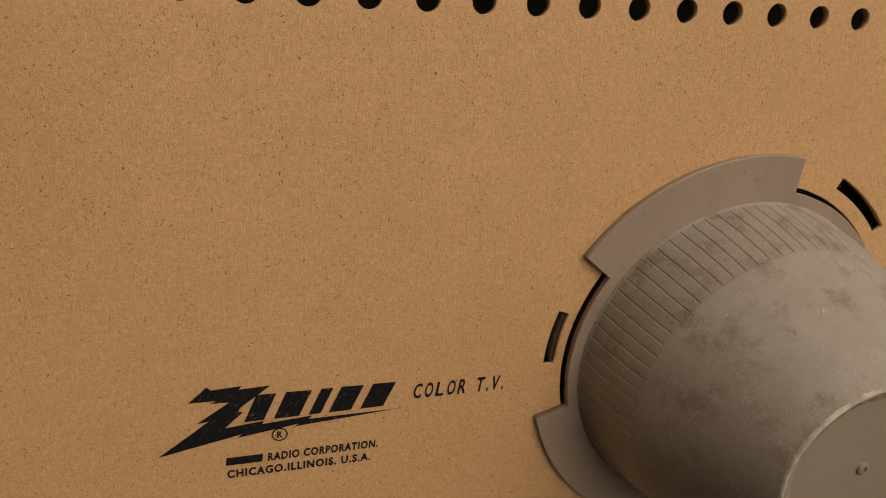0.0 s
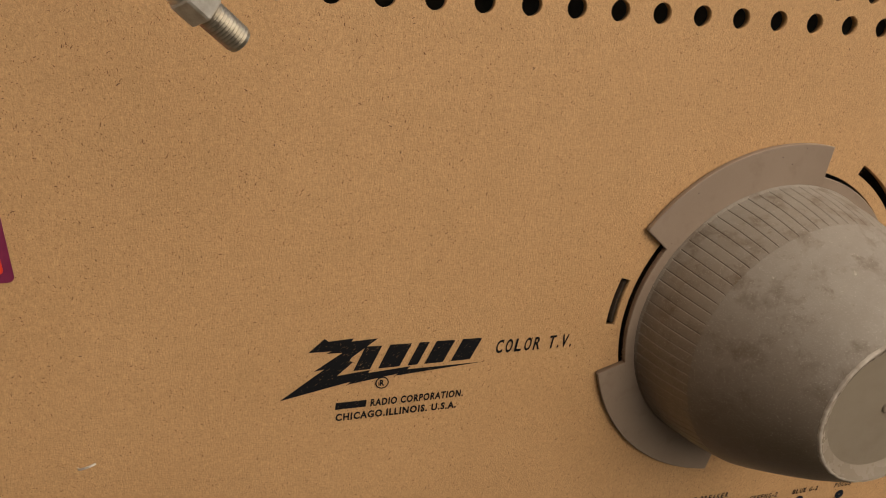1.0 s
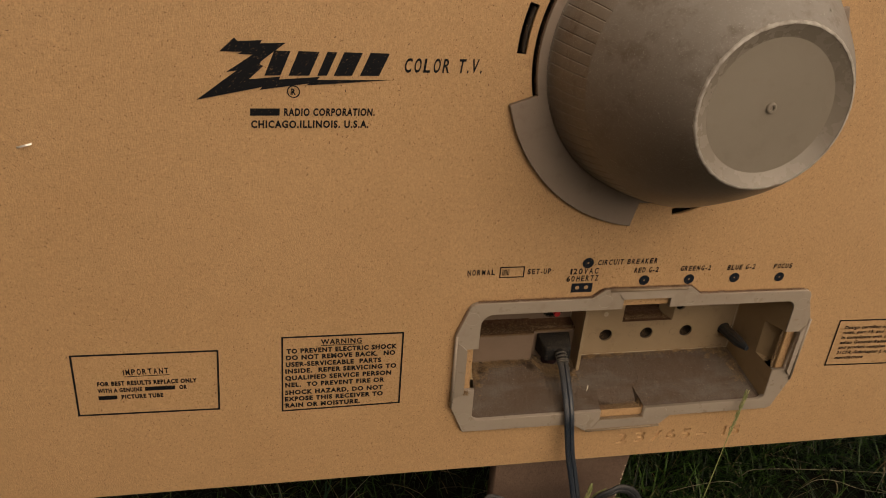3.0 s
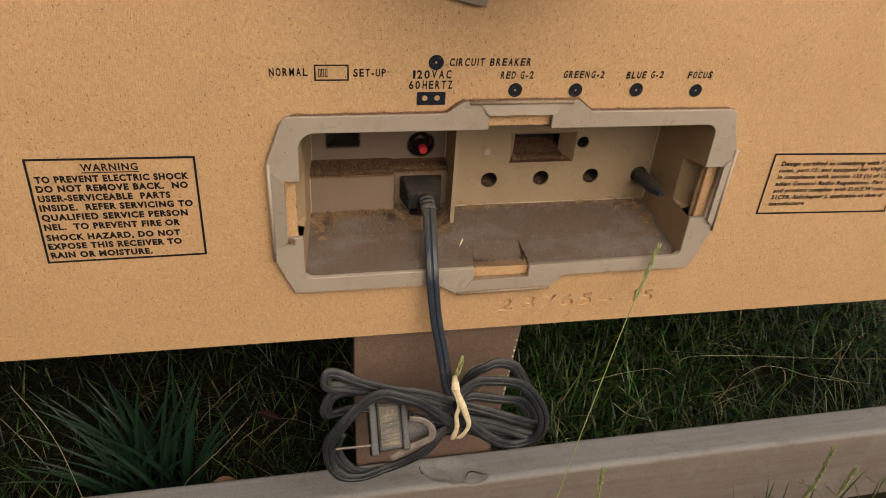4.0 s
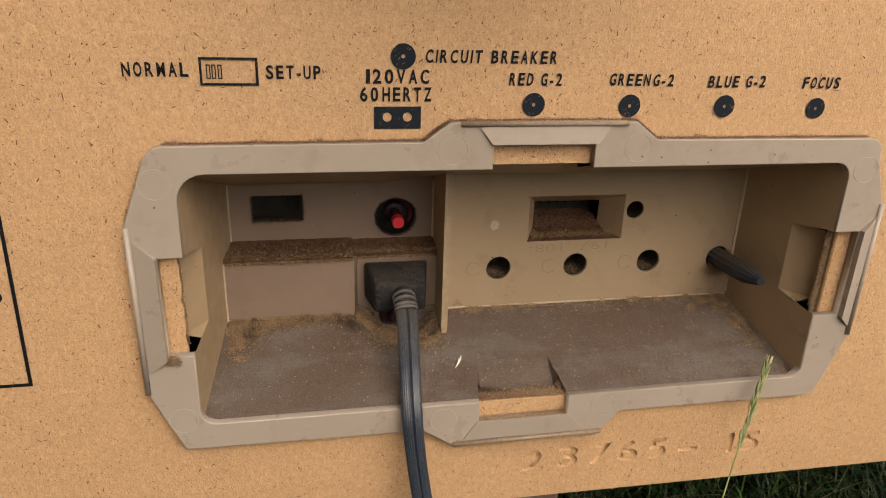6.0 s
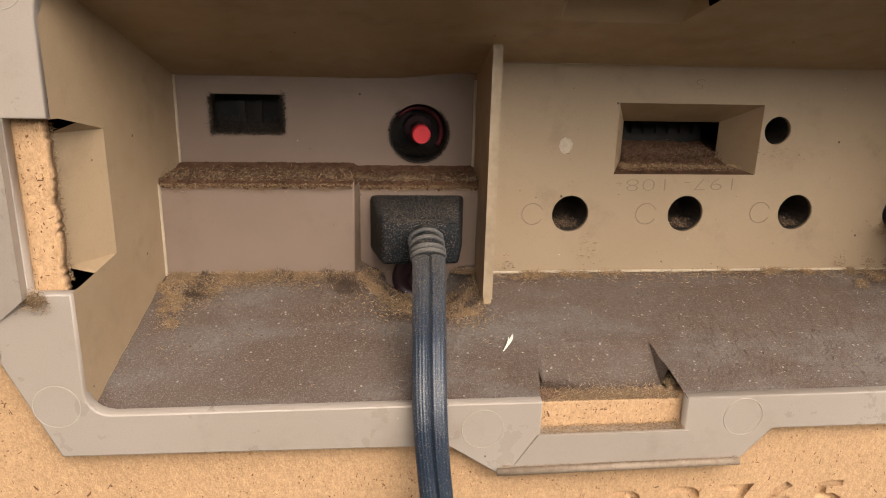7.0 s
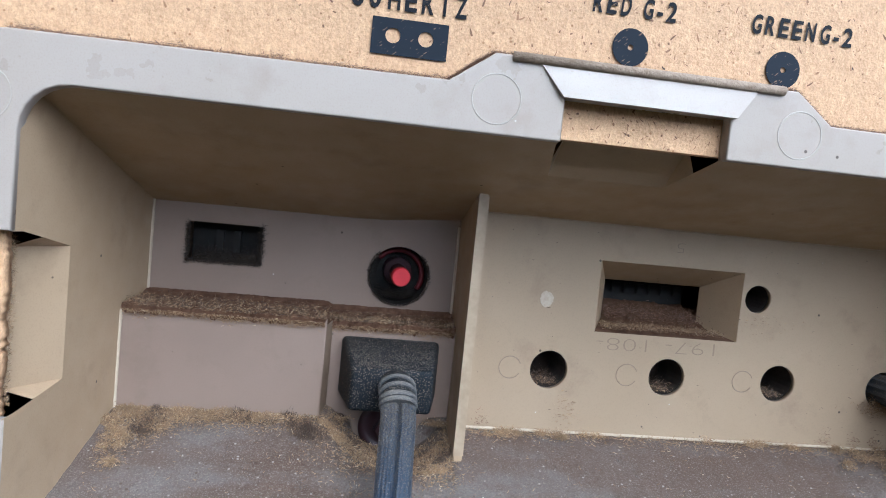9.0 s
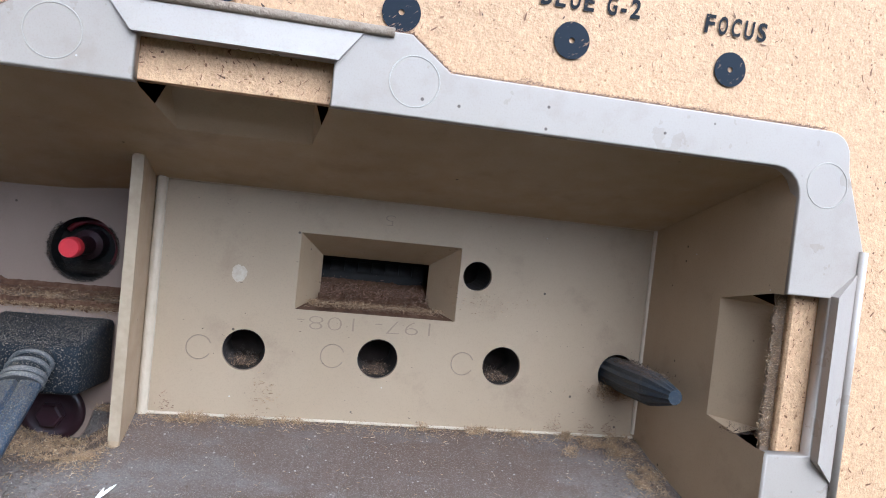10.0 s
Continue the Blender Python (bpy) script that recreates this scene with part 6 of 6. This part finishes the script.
end = bmesh.new()
box(end, (-0.0140, 0.0010, -0.0178), (-0.0085, 0.0190, 0.0178), 0.0012, 2)
box(end, (-0.0085, 0.0000, -0.0158), (0.0085, 0.0180, 0.0158), 0.0020, 2)
box(end, (0.0085, 0.0010, -0.0162), (0.0140, 0.0180, 0.0162), 0.0016, 2)
for v in end.verts:
    v.co.z *= 1.10
    if -0.008 < v.co.x < 0.0085:
        v.co.z *= 1.0 - 0.08 * (v.co.x + 0.008) / 0.016
wall_plug = cord_part("wall_plug", tilted(end), M_BODY, "black two-pin mains plug")
bm = bmesh.new()
sweep(bm, [Vector((0.0135 + 0.0185 * k / 6, 0.0085, -0.0015 - 0.0030 * k / 6)) for k in range(7)], [(0.0120 * math.cos(a), 0.0072 * math.sin(a)) for a in np.linspace(0, 2 * math.pi, 16, endpoint=False)], (0, 0, 1), lambda t: 1.0 - 0.62 * t)
part("strain_relief", tilted(bm), M_BODY, wall_plug)
grip = part("grip_panel", tilted(box(bmesh.new(), (-0.0068, -0.0006, -0.0135), (0.0068, 0.0004, 0.0135), 0.0003, 1)), M_GRIP, wall_plug, "dusty ridged grip")
rng = random.Random(12)
for k in range(9):
    z = -0.0110 + 0.0027 * k
    bm = bmesh.new()
    sweep(bm, smooth_line([(-0.0060, -0.0006, z - 0.001), (-0.001 + rng.gauss(0, 0.001), -0.0007, z + rng.gauss(0, 0.0009)), (0.0060, -0.0006, z + 0.001)], 5), circle_profile(0.00045, 6), (0, 1, 0))
    part("ridge", tilted(bm), M_GRIP, grip)
for d in (0.0030, 0.0150):
    part("prong", tilted(box(bmesh.new(), (-0.0385, d - 0.0009, -0.0128), (-0.0135, d + 0.0009, -0.0110), 0.0004, 1)), M_PRONG, wall_plug, "dull metal prong")
bm = bmesh.new()
line = [(-0.0600, -0.0530, 0.0590), (-0.0510, -0.0550, 0.0585), (-0.0450, -0.0555, 0.0510), (-0.0435, -0.0555, 0.0430), (-0.0470, -0.0555, 0.0380), (-0.0570, -0.0550, 0.0330), (-0.0660, -0.0550, 0.0270), (-0.0725, -0.0550, 0.0230)]
sweep(bm, smooth_line(line, 6), [(0.0030 * math.cos(a), 0.0006 * math.sin(a)) for a in np.linspace(0, 2 * math.pi, 8, endpoint=False)], (0, 0, 1), lambda t: 0.95 + 0.5 * max(0, t - 0.6))
cord_part("split_sheath", bm, M_PAPER, "pale frayed sheath", True)


def rubber_band():
    band = thing("rubber_band", "cream rubber band twisted round the bundled cord", "rubber band", (-0.022, -0.044, 0.045))
    fix = Matrix.Translation((0.022, 0.044, -0.045))
    back = [(-0.0235, -0.0430, 0.0250), (-0.0222, -0.0330, 0.0220), (-0.0230, -0.0315, 0.0420), (-0.0250, -0.0330, 0.0740), (-0.0270, -0.0420, 0.0820)]
    for name, pts, wide in (
            ("loop", [(-0.0290, -0.0500, 0.0800), (-0.0262, -0.0545, 0.0735), (-0.0255, -0.0555, 0.0690), (-0.0272, -0.0555, 0.0600), (-0.0258, -0.0550, 0.0480), (-0.0275, -0.0525, 0.0340)], 0.0019),
            ("twist", [(-0.0275, -0.0510, 0.0805), (-0.0240, -0.0560, 0.0720), (-0.0215, -0.0565, 0.0640), (-0.0176, -0.0560, 0.0510), (-0.0200, -0.0550, 0.0410), (-0.0238, -0.0525, 0.0335)], 0.0022)):
        bm = bmesh.new()
        line = smooth_line(pts + back + [pts[0]], 8)
        turn = [(wide * math.cos(a), 0.0007 * math.sin(a)) for a in np.linspace(0, 2 * math.pi, 10, endpoint=False)]
        sweep(bm, line, turn, (1, 0, 0.2), lambda t: 0.82 + 0.30 * math.sin(11 * t) ** 2)
        ob = part(name, bm, M_BAND, band, smooth=True)
        ob.matrix_parent_inverse = fix


rubber_band()


# ---- aerial lead ----
def coax_end():
    top = thing("coaxial_connector", "zinc-plated threaded coaxial connector hanging before the panel", "connector", (-0.345, -0.1015, 0.629))
    fix = Matrix.Translation((0.345, 0.1015, -0.629))
    tip, mid = Vector((-0.3353, -0.1016, 0.6226)), Vector((-0.3448, -0.1075, 0.6316))
    d = (tip - mid).normalized()
    def put(name, bm, material, label="", smooth=False):
        ob = part(name, bm, material, top, label, smooth)
        ob.matrix_parent_inverse = fix
    bm = bmesh.new()
    n = 160
    line = [mid + (tip - mid) * k / n for k in range(n + 1)]
    sweep(bm, line, circle_profile(1, 24), (0, 1, 0), lambda t: 0.0046 + (0.00028 * math.cos(t * n * math.pi / 7) if t < 0.9 else -0.0001) - (0.0006 if t > 0.98 else 0))
    put("threaded_barrel", bm, M_THREAD, "threaded metal barrel")
    bm = bmesh.new()
    rod(bm, mid - d * 0.0095, mid - d * 0.0005, 0.0069, n=6)
    bmesh.ops.bevel(bm, geom=list(bm.edges), offset=0.0005, segments=1, affect="EDGES")
    put("hex_nut", bm, M_STEEL, "hexagonal nut")
    bm = bmesh.new()
    rod(bm, mid - d * 0.0160, mid - d * 0.0085, 0.0056, n=24)
    put("crimp_sleeve", bm, M_STEEL)
    bm = bmesh.new()
    a = mid - d * 0.016
    sweep(bm, smooth_line([a + d * 0.004, a, a - d * 0.02 + Vector((0, 0, 0.006)), a + Vector((-0.030, 0.02, 0.055)), a + Vector((-0.035, 0.085, 0.105))], 8), circle_profile(0.0033, 12), (0, 1, 0))
    put("coaxial_cable", bm, M_RUBBER, "black coaxial cable", True)


coax_end()


def staple():
    st = thing("staple", "bright steel staple leg poking from the hardboard", "staple", (-0.421, 0, 0.388))
    bm = bmesh.new()
    sweep(bm, smooth_line([(-0.426, 0.001, 0.3865), (-0.4245, -0.0018, 0.3872), (-0.420, -0.0022, 0.3885), (-0.4165, -0.0012, 0.3893)], 6), [(0.0006, 0.0003), (-0.0006, 0.0003), (-0.0006, -0.0003), (0.0006, -0.0003)], (0, 0, 1))
    ob = part("wire", bm, M_STEEL, st)
    ob.matrix_parent_inverse = Matrix.Translation((0.421, 0, -0.388))


staple()


def seed_husk():
    husk = thing("seed_husk", "pale dry seed husk lying in the dust", "husk", (-0.017, 0.017, 0.154))
    bm = bmesh.new()
    for a, b, w in (((-0.0170, 0.0165, 0.1546), (-0.0128, 0.0236, 0.1570), 0.0005), ((-0.0166, 0.0170, 0.1547), (-0.0148, 0.0205, 0.1574), 0.00035)):
        sweep(bm, smooth_line([a, tuple((Vector(a) + Vector(b)) / 2 + Vector((0.0006, 0, 0.0006))), b], 5), [(w * math.cos(t), w * 0.4 * math.sin(t)) for t in np.linspace(0, 2 * math.pi, 8, endpoint=False)], (1, 0, 0), lambda t: 0.1 + 3.4 * t * (1 - t))
    ob = part("chaff", bm, plain("chaff", (0.78, 0.75, 0.66), (0.68, 0.64, 0.52), 300, 0.6), husk)
    ob.matrix_parent_inverse = Matrix.Translation((0.017, -0.017, -0.154))


seed_husk()


# ---- grass ----
def blades(name, count, seed, place, height, width, bend, material, label, spread=1.0, steps=4, parent=None):
    rng = random.Random(seed)
    verts, faces = [], []
    for _ in range(count):
        x, y = place(rng)
        h, w = rng.uniform(*height), rng.uniform(*width)
        a = rng.uniform(0, 2 * math.pi)
        lean = Vector((math.cos(a), math.sin(a), 0)) * rng.uniform(0.1, 0.8) * spread
        curl = rng.uniform(*bend)
        side = Vector((-lean.y, lean.x, 0)).normalized() * w
        base = len(verts)
        for k in range(steps + 1):
            t = k / steps
            p = Vector((x, y, GROUND)) + lean * h * (t + curl * t * t) + Vector((0, 0, h * (t - 0.45 * curl * t * t)))
            s = side * (1 - t ** 2.2) * (0.75 + 0.5 * min(1, t * 3)) + Vector((0, 0, 0.00001))
            verts += [p - s, p + s]
        faces += [(base + 2 * k, base + 2 * k + 1, base + 2 * k + 3, base + 2 * k + 2) for k in range(steps)]
    me = bpy.data.meshes.new(name)
    me.from_pydata(verts, [], faces)
    ob = part(name, me, material, None, smooth=True)
    return tagged(ob, label, "grass", kind="stuff")


def thin_right(r):
    while True:
        x, y = r.uniform(0.03, 0.85), 0.014 + 0.30 * r.random() ** 1.3
        if not (((x - 0.42) / 0.10) ** 2 + ((y - 0.115) / 0.05) ** 2 < 1 and r.random() < 0.85):
            return (x, y)


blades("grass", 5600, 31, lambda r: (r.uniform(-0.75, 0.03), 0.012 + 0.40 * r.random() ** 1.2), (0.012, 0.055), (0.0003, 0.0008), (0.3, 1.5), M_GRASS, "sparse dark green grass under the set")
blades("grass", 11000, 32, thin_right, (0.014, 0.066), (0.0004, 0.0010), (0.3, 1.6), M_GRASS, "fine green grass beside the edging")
blades("grass", 150, 33, lambda r: (r.uniform(0.06, 0.75), -0.026 - 0.08 * r.random()), (0.02, 0.075), (0.0004, 0.0009), (0.1, 0.9), M_GRASS, "grass along the front of the edging", 0.6)
# unseen lawn, added to bounce light up into the recess and dome
blades("grass", 16000, 34, lambda r: (r.uniform(-0.90, 1.6), -0.17 - 1.5 * r.random()), (0.02, 0.05), (0.0016, 0.0034), (0.3, 1.4), M_BOUNCE_LAWN, "short half-dry lawn grass, unseen, added to bounce light up at the set", 1.4)
blades("straw", 260, 35, lambda r: (0.8 - 1.5 * r.random() ** 1.5, 0.015 + 0.30 * r.random()), (0.02, 0.07), (0.0002, 0.0004), (0.4, 1.6), M_STRAW, "dry straw stems among the grass", 1.6)


def broad_clump():
    clump = thing("grass_clump", "tuft of broad dark green grass blades", "grass clump", (-0.270, 0.062, GROUND))
    rng = random.Random(41)
    for k in range(56):
        bm = bmesh.new()
        b = Vector((rng.gauss(0, 0.014), rng.gauss(0, 0.010), 0))
        tip = Vector((rng.uniform(-0.105, 0.065), rng.uniform(-0.045, 0.040), 0))
        tip.z = rng.uniform(0.45, 1.0) * (0.215 - 0.95 * abs(tip.x + 0.015))
        w = rng.uniform(0.0020, 0.0040)
        side = Vector((tip.z, 0, -tip.x)).normalized()
        sag = Vector((-tip.x * 0.35, -tip.y * 0.2, 0.045))
        rows = []
        for i in range(8):
            t = i / 7
            p = b + tip * t + sag * (t - t * t) * 1.1
            ww = w * min(1, 0.5 + 2 * t) * (1 - t ** 2.2)
            rows.append([bm.verts.new(p - side * ww), bm.verts.new(p + Vector((0, ww * 0.6, -0.00002))), bm.verts.new(p + side * ww + Vector((0, 0, 0.00002)))])
        for r0, r1 in zip(rows, rows[1:]):
            bm.faces.new((r0[0], r0[1], r1[1], r1[0]))
            bm.faces.new((r0[1], r0[2], r1[2], r1[1]))
        part("blade", bm, M_BROAD, clump, smooth=False)


broad_clump()


def seed_stalk(name, label, points, r, head, seed, grains=26, plump=0.0026):
    """A thin stem whose upper part carries small spikelets."""
    base = Vector(points[0])
    st = thing(name, label, "grass stalk", base)
    fix = Matrix.Translation(-base)
    line = smooth_line(points, 10)
    bm = bmesh.new()
    sweep(bm, line, circle_profile(r, 6), (1, 0, 0), lambda t: 1.0 - 0.55 * t)
    ob = part("stem", bm, M_SEED if head else M_STRAW, st, smooth=True)
    ob.matrix_parent_inverse = fix
    if not head:
        return
    rng = random.Random(seed)
    bm = bmesh.new()
    n = len(line)
    for k in range(grains):
        t = 1 - head * k / grains
        i = min(n - 2, int(t * (n - 1)))
        p, d = line[i], (line[i + 1] - line[i]).normalized()
        o = Vector((rng.gauss(0, 1), rng.gauss(0, 1), rng.gauss(0, 1)))
        o = (o - d * o.dot(d)).normalized()
        tip = p + d * 0.0060 + o * 0.0014
        sweep(bm, [p, (p + tip) / 2 + o * 0.0006, tip], circle_profile(1, 5), o, lambda u: 0.0002 + plump * u * (1 - u))
    ob = part("seed_head", bm, M_SEED, st, "pale green seed head")
    ob.matrix_parent_inverse = fix


seed_stalk("grass_stalk", "single tall green grass stalk leaning before the panel", [(0.012, -0.115, GROUND), (0.048, -0.078, -0.050), (0.0755, -0.0495, 0.022), (0.1010, -0.0270, 0.1010), (0.1160, -0.0140, 0.1370), (0.1250, -0.0070, 0.1601)], 0.0006, 0.30, 51, 60, 0.0012)
for k, (x, y, top, dx) in enumerate(((0.310, -0.060, -0.020, -0.002), (0.335, -0.062, -0.050, 0.006), (0.290, -0.066, -0.062, 0.010), (0.100, -0.060, -0.010, -0.004), (0.380, -0.060, -0.045, 0.010))):
    seed_stalk("grass_stalk", "short grass stalk with a ripening seed head", [(x, y, GROUND), (x + dx * 0.4, y, (GROUND + top) / 2), (x + dx, y, top)], 0.0005, 0.36, 60 + k, 46)
for k, pts in enumerate(([(-0.030, -0.030, 0.02), (-0.0265, -0.034, 0.060), (-0.0242, -0.034, 0.075), (-0.0210, -0.034, 0.091)], [(-0.026, -0.024, 0.03), (-0.0210, -0.030, 0.063), (-0.0140, -0.030, 0.075), (-0.0070, -0.030, 0.080)], [(-0.012, -0.022, 0.035), (0.0050, -0.021, 0.055), (0.0120, -0.020, 0.0575), (0.0200, -0.020, 0.0562)])):
    seed_stalk("grass_stalk", "green seed head poking up behind the cord", pts, 0.0005, 0.42, 71 + k, 30)
for pts in ([(-0.285, -0.03, GROUND), (-0.291, -0.03, -0.002), (-0.296, -0.03, 0.055), (-0.309, -0.03, 0.100)], [(-0.240, 0.030, -0.090), (-0.232, 0.03, -0.076), (-0.200, 0.03, -0.040), (-0.173, 0.03, -0.005)], [(0.175, 0.125, -0.105), (0.205, 0.120, -0.092), (0.247, 0.118, -0.088), (0.263, 0.109, -0.092)], [(0.285, 0.140, -0.105), (0.300, 0.134, -0.090), (0.380, 0.122, -0.088), (0.465, 0.109, -0.090), (0.530, 0.103, -0.092)], [(0.350, 0.110, -0.105), (0.365, 0.106, -0.088), (0.390, 0.101, -0.088), (0.418, 0.085, -0.090), (0.482, 0.070, -0.094)], [(0.436, 0.085, -0.090), (0.448, 0.062, -0.084), (0.440, 0.034, -0.092)], [(0.175, 0.073, -0.085), (0.187, 0.060, -0.090), (0.210, 0.050, -0.092)]):
    seed_stalk("straw_stalk", "bleached dry grass stem", pts, 0.0004, 0, 0)


def fallen_leaf(name, label, centre, size, material, tilt, wide=0.38):
    leaf = thing(name, label, "leaf", centre)
    bm = bmesh.new()
    n = 12
    rows = []
    for i in range(n + 1):
        t = i / n
        w = size * wide * math.sin(math.pi * t) ** 0.8
        x = size * (t - 0.5)
        rows.append([bm.verts.new((x, s * w, 0.25 * size * (s * s) * 0.6 + 0.1 * size * math.sin(3 * t) + abs(s) * 0.0001)) for s in (-1, -0.5, 0, 0.5, 1)])
    for a, b in zip(rows, rows[1:]):
        for j in range(4):
            f = [a[j], a[j + 1], b[j + 1], b[j]]
            bm.faces.new(f)
    bmesh.ops.remove_doubles(bm, verts=bm.verts, dist=0.00005)
    bm.transform(Matrix.Rotation(tilt, 4, "Z") @ Matrix.Rotation(0.5, 4, "X"))
    part("leaf_blade", bm, material, leaf, smooth=True)


fallen_leaf("fallen_leaf", "dark red leaf caught in the grass", (-0.166, 0.090, -0.074), 0.024, M_REDLEAF, -0.5, 0.16)
fallen_leaf("fallen_leaf", "curled brown dead leaf behind the edging", (-0.203, 0.019, -0.074), 0.022, M_DEADLEAF, 0.1, 0.22)
